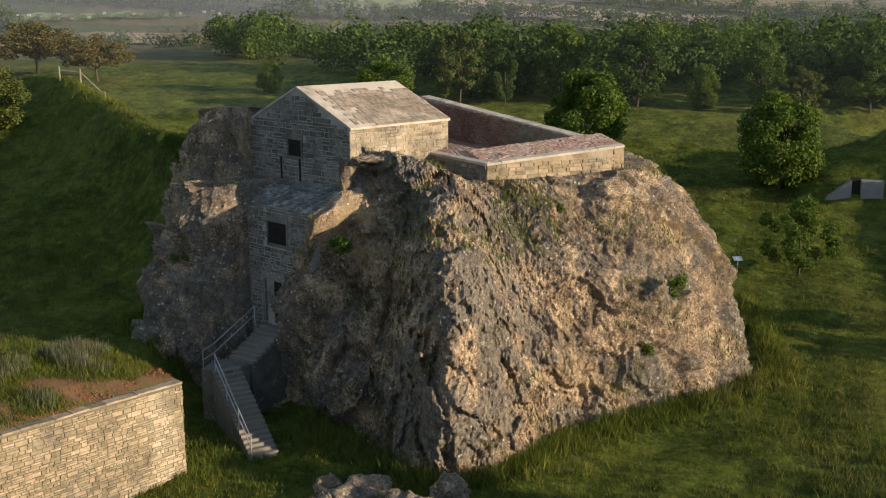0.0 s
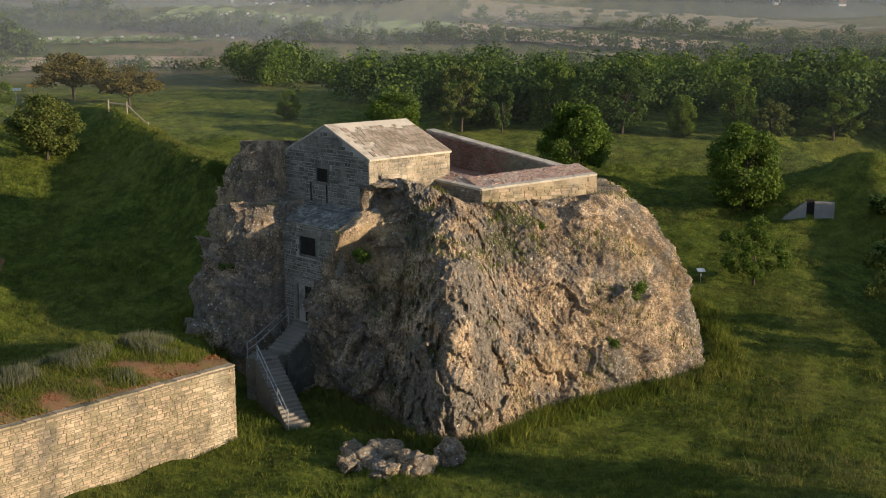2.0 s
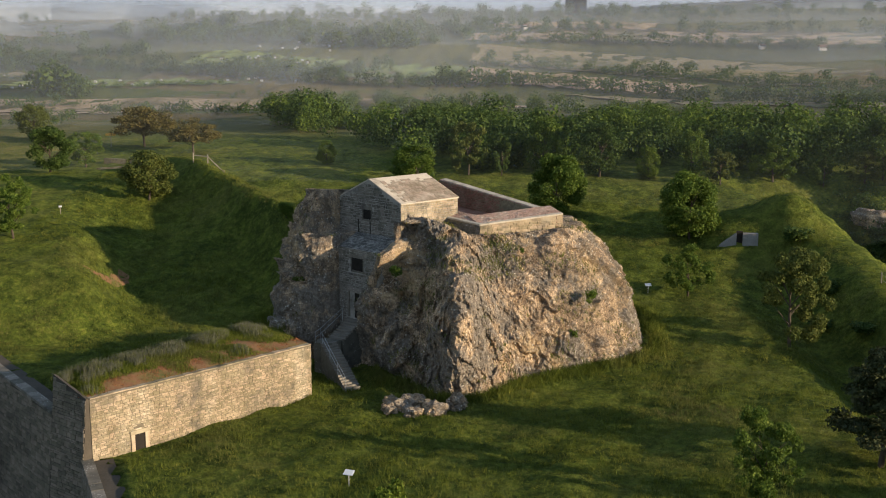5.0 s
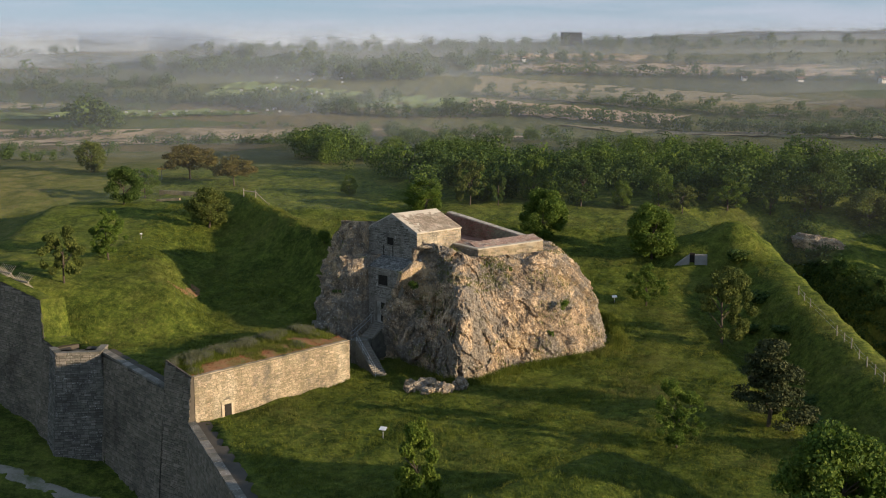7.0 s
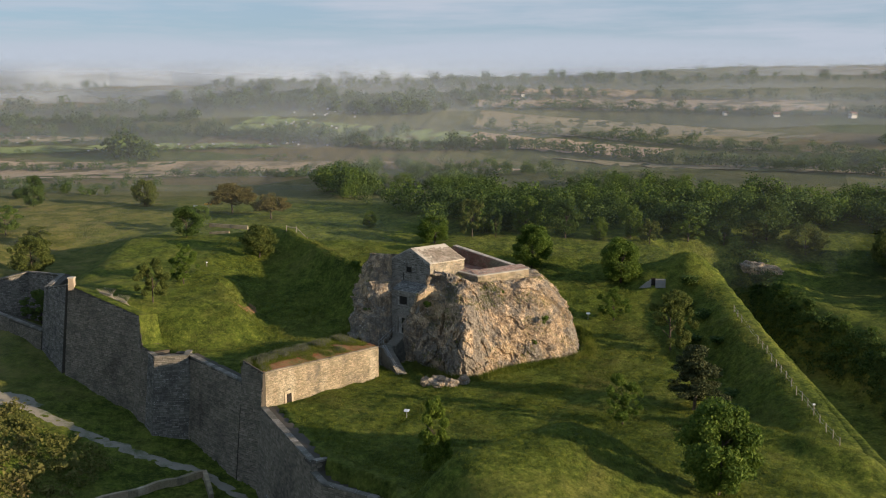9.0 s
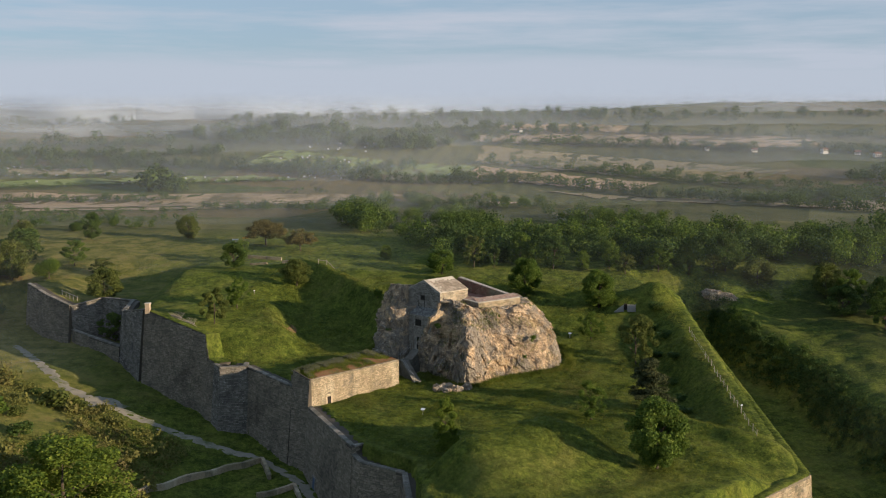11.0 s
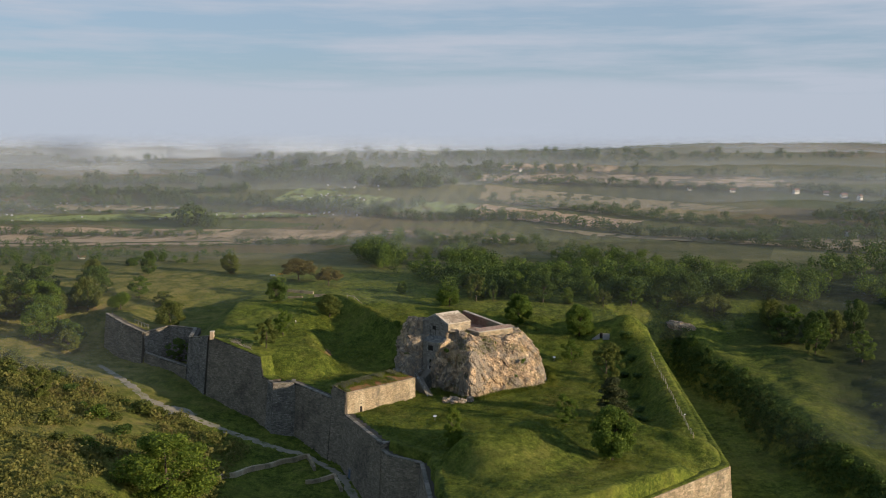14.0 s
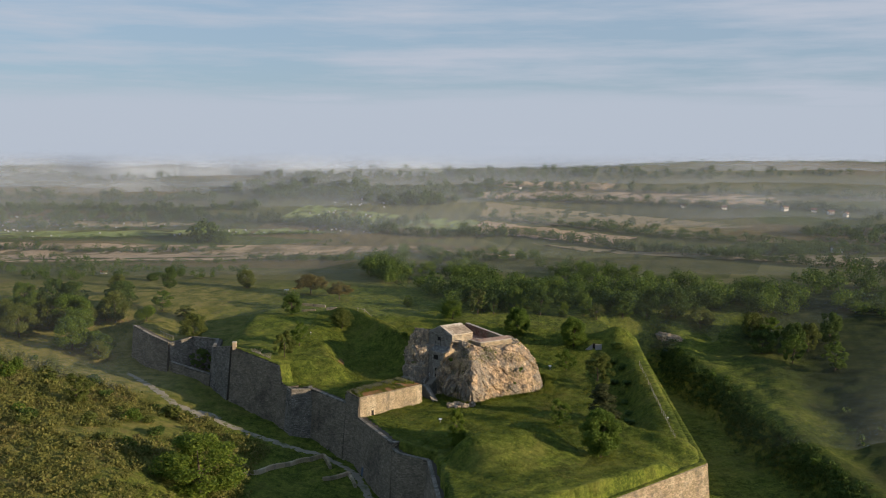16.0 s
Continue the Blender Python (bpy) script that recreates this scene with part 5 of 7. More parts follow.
def ribbon(name, pts, width, mat, label, category, lift=0.06, ragged=0.3):
    """A strip that lies on the land along a line of points."""
    rr = random.Random(len(pts) * 7)
    P = [Vector((*p, 0)) for p in pts]
    line = []
    for a, b in zip(P, P[1:]):
        n = max(1, int((b - a).length / 1.0))
        line += [a + (b - a) * i / n for i in range(n)]
    line.append(P[-1])
    verts, k = [], 7
    for i, c in enumerate(line):
        d = (line[min(i + 1, len(line) - 1)] - line[max(i - 1, 0)]).normalized()
        s = Vector((-d.y, d.x, 0))
        wl, wr = width / 2 + rr.uniform(-ragged, ragged), width / 2 + rr.uniform(-ragged, ragged)
        for j in range(k):
            p = c + s * (-wl + (wl + wr) * j / (k - 1))
            verts.append((p.x, p.y, ground_z(p.x, p.y) + (lift if 0 < j < k - 1 else -0.05)))
    faces = [(i * k + j, i * k + j + 1, (i + 1) * k + j + 1, (i + 1) * k + j) for i in range(len(line) - 1) for j in range(k - 1)]
    return thing(name, mesh_of(name, verts, faces, [mat], True), label, category, kind="structure")


ribbon("path", [(-100.7, 83.1), (-90.6, 69.3), (-80.1, 57.0), (-69.9, 50.5), (-62.3, 46.8), (-51.7, 40.9), (-43.3, 37.7), (-36.1, 35.0), (-27.8, 28.0), (-20.5, 8.0), (-13, -12)], 2.2, M_PATH, "pale gravel path below the rampart", "path")
ribbon("bare_bank", [(-38.6, 65.6), (-36.9, 68.0), (-36.2, 70.8), (-36.6, 73.0)], 2.0, M_SOIL, "strip of bare brown soil on a grassy bank", "bank", 0.08, 0.5)
ribbon("path_apron", [(-73.6, 50.7), (-69.7, 52.7), (-65.9, 49.6)], 4.2, M_PATH, "pale gravel turning place on the path", "path", 0.09, 0.8)


# low walls beside the path
def low_wall(pts, h, label):
    ob = thing("low_wall", None, label, "wall")
    for p, q in zip(pts, pts[1:]):
        n = max(1, int((Vector(q) - Vector(p)).length / 1.5))
        for i in range(n):
            a, b = Vector((*p, 0)).lerp(Vector((*q, 0)), i / n), Vector((*p, 0)).lerp(Vector((*q, 0)), (i + 1) / n)
            za, zb = ground_z(a.x, a.y), ground_z(b.x, b.y)
            bm = bmesh.new()
            s = (b - a).normalized().cross(Vector((0, 0, 1))) * 0.3
            prism(bm, [v + Vector((0, 0, z - 1.0)) for v, z in ((a + s, za), (b + s, zb), (b - s, zb), (a - s, za))],
                  [v + Vector((0, 0, z + h + random.uniform(-0.05, 0.05))) for v, z in ((a + s, za), (b + s, zb), (b - s, zb), (a - s, za))])
            part("wall_stretch", bm, M_WARM, ob)


low_wall([(-56.2, 9.0), (-51.7, 17.3), (-44.7, 26.1), (-36.4, 34.8), (-33.9, 28.3)], 1.0, "low grey stone wall beside the gravel path")
low_wall([(-34.7, 21.2), (-29.3, 26.4), (-26.9, 19.9)], 0.8, "low grey stone kerb wall near the rampart")


# ---- trees and shrubs ----
def leaf_cloud(name, lobes, count, size, mat, seed, flat=0.0):
    """Leaf sprays, single tilted quads bent at the middle, scattered near the skin of the crown's lobes."""
    rr = np.random.RandomState(seed)
    lob = np.array(lobes, float)
    vol = lob[:, 3] * lob[:, 4] * lob[:, 5]
    pick = rr.choice(len(lob), count, p=vol / vol.sum())
    d = rr.normal(size=(count, 3))
    d /= np.linalg.norm(d, axis=1)[:, None]
    rad = rr.uniform(0.35, 1.08, count) ** 0.6
    c = lob[pick, :3] + d * rad[:, None] * lob[pick, 3:6]
    nrm = d * 0.7 + rr.normal(size=(count, 3)) * 0.75 + np.array([0, 0, 0.35])
    nrm /= np.linalg.norm(nrm, axis=1)[:, None]
    a = np.cross(nrm, rr.normal(size=(count, 3)))
    a /= np.linalg.norm(a, axis=1)[:, None]
    b = np.cross(nrm, a)
    s = size * rr.uniform(0.55, 1.4, count)[:, None]
    q = np.stack([c - a * s, c + b * s * 0.62 + nrm * s * 0.15, c + a * s, c - b * s * 0.62 + nrm * s * 0.15], 1).reshape(-1, 3)
    f = np.arange(count * 4).reshape(-1, 4)
    return mesh_of(name, q.tolist(), f.tolist(), [mat])


def limbs(bm, rr, base, h, spread, n, r):
    """Trunk with tapering limbs that rise into the crown."""
    top = Vector(base) + Vector((rr.uniform(-0.04, 0.04) * h, rr.uniform(-0.04, 0.04) * h, h * 0.62))
    mid = Vector(base).lerp(top, 0.5) + Vector((rr.uniform(-0.03, 0.03) * h, rr.uniform(-0.03, 0.03) * h, 0))
    tube(bm, Vector(base) - Vector((0, 0, 0.05 * h)), mid, r, r * 0.75, 7)
    tube(bm, mid, top, r * 0.75, r * 0.35, 7)
    for i in range(n):
        a = 2 * math.pi * i / n + rr.uniform(-0.4, 0.4)
        s = Vector(base).lerp(top, rr.uniform(0.35, 0.9))
        e = s + Vector((math.cos(a) * spread * rr.uniform(0.5, 0.85), math.sin(a) * spread * rr.uniform(0.5, 0.85), h * rr.uniform(0.12, 0.3)))
        tube(bm, s, e, r * 0.38, r * 0.1, 5)


def make_tree(form, leaf, seed, count, leaf_size=0.024, trunk=True):
    """A tree one metre high and one wide, to be scaled; form gives its habit."""
    rr = random.Random(seed)
    lobes = []
    if form == "round":
        for i in range(64):
            a, e = rr.uniform(0, 2 * math.pi), rr.uniform(-1.0, 1.0)
            r = (0.36 - 0.05 * e) * math.sqrt(max(0.04, 1 - e * e * 0.92)) * rr.uniform(0.7, 1.08)
            s = rr.uniform(0.07, 0.135)
            lobes.append((math.cos(a) * r, math.sin(a) * r, 0.51 + 0.38 * e, s, s, s * 0.85))
    elif form == "tall":
        for i in range(38):
            z = rr.uniform(0.10, 0.95)
            r = 0.36 * (1 - abs(z - 0.45) * 1.25) * rr.uniform(0.4, 1.0)
            a = rr.uniform(0, 2 * math.pi)
            s = rr.uniform(0.07, 0.13)
            lobes.append((math.cos(a) * r, math.sin(a) * r, z, s, s, s * 0.6))
    elif form == "pine":
        for i in range(60):
            z = rr.uniform(0.12, 0.94)
            a, r = rr.uniform(0, 2 * math.pi), min(0.46, 0.62 * (1.02 - z)) * rr.uniform(0.3, 1.0)
            s = rr.uniform(0.07, 0.13)
            lobes.append((math.cos(a) * r, math.sin(a) * r, z, s * 1.25, s * 1.25, s * 0.45))
    elif form == "umbrella":
        for i in range(84):
            a, r = rr.uniform(0, 2 * math.pi), 0.46 * math.sqrt(rr.random())
            s = rr.uniform(0.06, 0.12)
            lobes.append((math.cos(a) * r, math.sin(a) * r, 0.34 + 0.58 * math.sqrt(max(0.0, 1 - (r / 0.5) ** 2)) * rr.uniform(0.0, 1.0), s * 1.2, s * 1.2, s * 0.75))
    elif form == "ash":
        for i in range(46):
            z = rr.uniform(0.16, 0.94)
            a, r = rr.uniform(0, 2 * math.pi), 0.46 * math.sqrt(max(0.03, 1 - ((z - 0.5) / 0.47) ** 2)) * math.sqrt(rr.random())
            s = rr.uniform(0.05, 0.11)
            lobes.append((math.cos(a) * r, math.sin(a) * r, z, s, s, s * 0.75))
    else:   # shrub
        for i in range(9):
            a, r = rr.uniform(0, 2 * math.pi), 0.3 * math.sqrt(rr.random())
            s = rr.uniform(0.16, 0.26)
            lobes.append((math.cos(a) * r, math.sin(a) * r, rr.uniform(0.2, 0.7), s, s, s))
    ob = new("shrub" if form == "shrub" else "pine_tree" if form in ("pine", "umbrella") else "tree")
    if trunk:
        bm = bmesh.new()
        limbs(bm, rr, (0, 0, 0), 0.9 if form != "shrub" else 0.6, 0.33, 7, 0.022 if form != "pine" else 0.026)
        part("trunk", bm, M_BARK, ob)
    piece("crown", leaf_cloud("crown", lobes, count, leaf_size, LEAVES[leaf], seed), ob)
    return ob


WORDS = {
    ("round", "oak"): ("full round-crowned deciduous tree in mid green leaf", "tree"),
    ("round", "dark"): ("dense dark green broadleaf tree with a round crown", "tree"),
    ("round", "light"): ("bright green tree with a loose round crown", "tree"),
    ("round", "olive"): ("dull olive-green tree with an open round crown", "tree"),
    ("tall", "light"): ("slender bright green tree with an upright crown", "tree"),
    ("tall", "dark"): ("tall dark green broadleaf tree with a narrow crown", "tree"),
    ("pine", "pine"): ("spreading Scots pine with dark needles and bare trunk", "pine tree"),
    ("umbrella", "russet"): ("spreading Scots pine with russet-green crown and bare trunk", "pine tree"),
    ("ash", "oak"): ("open-crowned green tree with visible branches", "tree"),
    ("ash", "olive"): ("thin yellowish-green tree with see-through crown", "tree"),
    ("shrub", "olive"): ("tangled olive-brown shrub on the rough slope", "shrub"),
    ("shrub", "oak"): ("low dense green shrub on the slope", "shrub"),
    ("shrub", "dark"): ("low dark green bush on the bank", "shrub"),
}
MODELS = {}


def plant(x, y, h, w, form, leaf, count=2600, leaf_size=0.026, variant=0, group=""):
    key = (form, leaf, variant, count)
    rr = random.Random(int(x * 31 + y * 17))
    s = Matrix.Diagonal((w, w, h, 1))
    m = pose(x, y, ground_z(x, y) - 0.1, 0, 0, rr.uniform(0, 360)) @ s
    if key not in MODELS:
        ob = make_tree(form, leaf, 50 + len(MODELS) * 7, count, leaf_size)
        label, cat = WORDS[(form, leaf)]
        tagged(ob, label, cat, group)
        ob.matrix_basis = m
        MODELS[key] = (ob, 1)
        return ob
    src = MODELS[key][0]
    keep = src.matrix_basis.copy()
    src.matrix_basis = Matrix.Identity(4)
    ob = copy_thing(src, m)
    src.matrix_basis = keep
    if group:
        ob["group"] = group
    return ob


# trees inside the fort: x, y, height, width
for x, y, h, w, form, leaf, var in (
        (27.8, 2.0, 11.0, 10.6, "round", "oak", 4), (31.8, 33.4, 9.4, 9.8, "pine", "pine", 0), (-3.0, 8.5, 9.2, 5.4, "tall", "light", 0),
        (21.1, 26.6, 7.2, 5.8, "ash", "oak", 0), (34.6, 65.0, 10.9, 9.0, "ash", "olive", 0), (27.1, 79.6, 6.5, 6.2, "ash", "oak", 1),
        (31.0, 98.0, 9.4, 9.4, "round", "oak", 0), (14.0, 106.0, 9.4, 9.6, "round", "oak", 1), (-6.3, 121.0, 6.8, 9.0, "round", "oak", 2),
        (-21.5, 134.0, 4.3, 3.9, "round", "light", 0), (-18.9, 75.4, 2.3, 2.4, "shrub", "oak", 0)):
    plant(x, y, h, w, form, leaf, 9000 if form == "ash" else 26000 if h > 9.5 else 17000 if h > 7 else 10000, 0.0165, var, "trees on the bastion")
for x, y, h, w, form, leaf, var in (
        (-84.0, 169.0, 7.4, 8.6, "round", "olive", 0), (-57.4, 153.5, 8.2, 11.6, "umbrella", "russet", 1), (-46.0, 143.9, 7.3, 8.6, "umbrella", "russet", 2),
        (-55.9, 103.4, 6.7, 7.2, "round", "dark", 1), (-60.2, 130.0, 6.0, 6.6, "ash", "oak", 2), (-38.8, 91.0, 6.6, 7.8, "round", "olive", 1),
        (-48.3, 72.0, 7.2, 6.2, "ash", "oak", 0), (-50.8, 61.8, 7.6, 6.2, "ash", "olive", 1), (-84.6, 96.0, 8.0, 10.0, "round", "olive", 0), (-103.5, 128.0, 7.0, 8.0, "ash", "oak", 1), (-94.0, 122.0, 5.0, 7.0, "ash", "olive", 0),
        (-79.6, 87.0, 6.8, 8.0, "ash", "oak", 2), (-111.1, 163.0, 8.8, 6.6, "round", "dark", 1), (-125, 188, 4.2, 7.0, "shrub", "dark", 0), (-104, 112, 6.0, 8.0, "shrub", "oak", 1)):
    plant(x, y, h, w, form, leaf, 9000, 0.019, var, "trees on the left rampart")
# edge of the wood
for x, y, h, w, form, leaf, var in (
        (7.1, 125.4, 7.0, 4.6, "tall", "dark", 0), (1.9, 125.6, 9.0, 6.8, "ash", "olive", 0), (29.9, 123.5, 5.6, 4.4, "round", "light", 0),
        (22.4, 124.5, 9.0, 9.0, "round", "dark", 2), (40.4, 120.8, 5.8, 5.6, "ash", "olive", 1), (36.9, 124.8, 8.0, 6.4, "round", "oak", 0),
        (49.5, 124.6, 6.6, 7.6, "ash", "oak", 1), (57.1, 123.8, 5.4, 4.4, "tall", "dark", 0), (63.2, 123.1, 5.6, 5.8, "ash", "olive", 0),
        (66.6, 124.5, 10.4, 9.4, "round", "dark", 2), (73.5, 119.0, 7.0, 10.4, "round", "olive", 1), (88.4, 100.6, 7.6, 10.0, "round", "dark", 1),
        (94.8, 90.7, 9.0, 8.0, "ash", "oak", 2), (104.7, 83.1, 9.0, 9.0, "ash", "oak", 0), (88.5, 112.1, 8.8, 8.0, "round", "olive", 1), (92.9, 108.6, 8.6, 8.4, "ash", "oak", 1), (97.2, 97.6, 10.8, 8.8, "round", "dark", 2), (103.0, 102.1, 9.2, 8.2, "round", "olive", 1), (110.7, 106.6, 10.6, 9.2, "round", "dark", 1), (14.0, 128.0, 9.5, 7.5, "round", "oak", 1)):
    plant(x, y, h, w, form, leaf, 9000, 0.019, var, "trees along the wood's edge")
# foot of the left slope
for x, y, h, w, form, leaf, var in ((-57.7, -1.9, 14.0, 21.5, "round", "light", 3), (-128, 112, 13.0, 17.0, "round", "oak", 3), (-142, 104, 11.0, 14.0, "round", "olive", 3),
                                    (-150, 128, 10.0, 12.0, "round", "oak", 3), (-118, 122, 7.0, 10.0, "shrub", "oak", 0), (-98, 34, 8.0, 8.0, "ash", "olive", 1)):
    plant(x, y, h, w, form, leaf, 16000, 0.0145, var, "trees on the left slope")

rnd = random.Random(78)
for i in range(22):
    x, y = rnd.uniform(-170, -112), rnd.uniform(92, 150)
    h = rnd.uniform(6, 11)
    plant(x, y, h, h * rnd.uniform(1.0, 1.4), "round", rnd.choice(("olive", "oak", "dark")), 9000, 0.019, rnd.choice((1, 2)), "trees on the left slope")
rnd = random.Random(77)
for i in range(130):
    x, y = rnd.uniform(-175, -66), rnd.uniform(-6, 125)
    s = -0.504 * (x + 34) - 0.864 * (y - 39)
    if s < 14 or math.hypot(x + 61, y - 4) < 11:
        continue
    h = rnd.uniform(1.4, 4.4) + 3.5 * float(smooth(-105, -150, x)) * rnd.random()
    plant(x, y, h, h * rnd.uniform(1.1, 1.9), "shrub", rnd.choice(("olive", "olive", "oak", "dark")), 900, 0.05, rnd.choice((0, 1)), "shrubs on the left slope")
for i in range(34):
    y = rnd.uniform(14, 118)
    x = 72.0 - 0.19 * (y - 59) + 1.2 * math.sin(y / 9) + rnd.gauss(0, 1.2)
    h = rnd.uniform(1.2, 2.8)
    plant(x, y, h, h * rnd.uniform(1.1, 1.8), "shrub", rnd.choice(("dark", "dark", "oak")), 900, 0.05, rnd.choice((0, 1)), "shrubs along the ditch")
for x, y, h, w in ((41.5, 84, 2.2, 5.0), (42.5, 78, 2.0, 4.6), (40.5, 72, 1.6, 4.5), (43.0, 66, 1.6, 4.0), (41.0, 58, 1.4, 4.4), (40.5, 48, 1.3, 4.0), (43.5, 91, 2.4, 5.2), (39, 39, 1.4, 4.2)):
    plant(x, y, h, w, "shrub", "dark", 900, 0.05, 1, "bushes behind the rampart")


# ---- far woods and hedges: nobody could count them ----
def far_foliage(name, spots, leaf, label, seed, per=46):
    rr = np.random.RandomState(seed)
    sp = np.array(spots, float)            # x, y, height, width
    n = len(sp)
    base = land(sp[:, 0], sp[:, 1])
    cs, ss = [], []
    k = per
    lob = rr.normal(size=(n, 5, 3))
    lob /= np.linalg.norm(lob, axis=2)[:, :, None]
    pick = rr.randint(0, 5, size=(n, k))
    d = rr.normal(size=(n, k, 3))
    d /= np.linalg.norm(d, axis=2)[:, :, None]
    c = lob[np.arange(n)[:, None], pick] * 0.28 + d * (0.30 * rr.uniform(0.6, 1.1, (n, k, 1)))
    c = c * np.stack([sp[:, 3], sp[:, 3], sp[:, 2]], 1)[:, None, :]
    c[:, :, 0] += sp[:, 0:1]
    c[:, :, 1] += sp[:, 1:2]
    c[:, :, 2] += (base + sp[:, 2] * 0.52)[:, None]
    c, d = c.reshape(-1, 3), d.reshape(-1, 3)
    nrm = d + rr.normal(size=d.shape) * 0.5 + np.array([0, 0, 0.3])
    nrm /= np.linalg.norm(nrm, axis=1)[:, None]
    a = np.cross(nrm, rr.normal(size=d.shape))
    a /= np.linalg.norm(a, axis=1)[:, None]
    b = np.cross(nrm, a)
    s = (np.repeat(np.minimum(sp[:, 2], sp[:, 3]), k) * (0.90 / math.sqrt(k)) * rr.uniform(0.6, 1.4, n * k))[:, None]
    q = np.stack([c - a * s, c + b * s * 0.7 + nrm * s * 0.25, c + a * s, c - b * s * 0.7 + nrm * s * 0.25], 1).reshape(-1, 3)
    f = np.arange(len(q)).reshape(-1, 4)
    return thing(name, mesh_of(name, q.tolist(), f.tolist(), [LEAVES[leaf]]), label, "trees", kind="stuff")


def along(line, step, h, w, rr, spread=1.0):
    out = []
    for (ax, ay), (bx, by) in zip(line, line[1:]):
        n = max(1, int(math.hypot(bx - ax, by - ay) / step))
        for i in range(n):
            t = (i + rr.random()) / n
            hh = h * rr.uniform(0.55, 1.35)
            out.append((ax + (bx - ax) * t + rr.uniform(-spread, spread), ay + (by - ay) * t + rr.uniform(-spread, spread), hh, w * rr.uniform(0.7, 1.4)))
    return out


rnd = random.Random(8)
wood, wood_light = [], []
for i in range(3000):
    x, y = rnd.uniform(-46, 260), rnd.uniform(126, 320)
    near = 128 + 4 * math.sin(x / 11) + (14 if x < -8 else 0) + max(0, -x - 8) * 1.7 - max(0, x - 80) * 0.35
    back = 318 - 1.05 * max(0, x + 30) - 0.6 * max(0, -x - 30) + 10 * math.sin(x / 17)
    back = max(back, near + 38)
    if not near < y < back:
        continue
    if noise.noise(Vector((x * 0.03, y * 0.03, 4))) < -0.18 and y > near + 10:
        continue
    if rnd.random() < 0.42 and y > near + 30:
        continue
    h = rnd.uniform(4.5, 8.5) if y < near + 40 else rnd.uniform(2.5, 6.0)
    (wood if rnd.random() < 0.68 else wood_light).append((x, y, h, h * rnd.uniform(0.8, 1.2)))
far_foliage("wood", wood, "dark", "dense dark green wood behind the fort", 1, 460)
far_foliage("wood", wood_light, "oak", "lighter green trees within the dense wood", 2, 460)

hedges = []
for line, step, h, w in (([(-300, 318), (-236, 311), (-196, 305), (-140, 304), (-121, 306)], 2.6, 3.6, 5), ([(-106, 270), (-60, 265), (-40, 282)], 2.4, 4.2, 5),
                         ([(-300, 322), (-243, 329), (-186, 334), (-72, 342)], 3.0, 2.2, 5), ([(-156, 367), (-109, 362), (-70, 348), (-22, 334), (19, 332)], 2.4, 6.0, 5.5),
                         ([(-10, 342), (33, 331), (73, 306), (119, 271), (157, 235), (230, 205)], 2.4, 5.0, 6), ([(7, 367), (49, 354), (83, 337), (122, 320), (230, 270)], 2.8, 3.6, 6),
                         ([(2, 398), (53, 394), (115, 385), (170, 380), (300, 360)], 3.0, 4.6, 7), ([(-330, 392), (-250, 385), (-190, 383), (-120, 385)], 3.0, 5.0, 6),
                         ([(-290, 352), (-200, 352), (-120, 352)], 4.0, 3.0, 5), ([(-350, 410), (-220, 402), (-150, 400)], 3.5, 6, 7), ([(90, 415), (180, 402), (300, 385)], 4, 5, 8),
                         ([(60, 352), (120, 330), (180, 300), (260, 262)], 3.2, 4.0, 6), ([(-170, 262), (-120, 258), (-100, 268)], 3.5, 2.2, 4), ([(-240, 285), (-180, 272)], 3.5, 3, 5)):
    hedges += along(line, step, h, w, rnd, 1.6)
for cx, cy, rx, ry, n, h in ((-138, 327, 5, 4, 9, 10), (-129, 322, 4, 3, 5, 7), (-100, 424, 46, 26, 120, 6), (-40, 398, 36, 10, 60, 7), (20, 424, 50, 12, 60, 5), (-30, 462, 110, 18, 170, 5), (-250, 468, 60, 14, 90, 5), (120, 462, 120, 14, 120, 4),
                             (-75, 320, 14, 4, 9, 2.5), (150, 285, 40, 14, 60, 5), (230, 330, 60, 30, 110, 6), (-190, 372, 40, 12, 60, 5), (-250, 365, 40, 16, 60, 5), (-60, 356, 40, 8, 40, 5),
                             (-170, 205, 60, 22, 60, 3.2), (-120, 215, 30, 22, 24, 2.6), (-215, 240, 60, 30, 60, 3.5), (-240, 160, 50, 40, 110, 8), (180, 180, 60, 40, 120, 6), (150, 130, 30, 22, 40, 5)):
    for i in range(n):
        a, r = rnd.uniform(0, 2 * math.pi), math.sqrt(rnd.random())
        hh = h * rnd.uniform(0.55, 1.25)
        hedges.append((cx + math.cos(a) * r * rx, cy + math.sin(a) * r * ry, hh, hh * rnd.uniform(0.8, 1.4)))
for i in range(420):
    x = rnd.choice((rnd.uniform(30, 360), rnd.uniform(-345, -255), rnd.uniform(-235, -175), rnd.uniform(-360, 360)))
    hedges.append((x, rnd.uniform(488, 503), rnd.uniform(0.9, 1.8), rnd.uniform(4, 7)))
far_foliage("hedges", hedges, "dark", "hedgerows and copses on the misty plain", 3, 150)


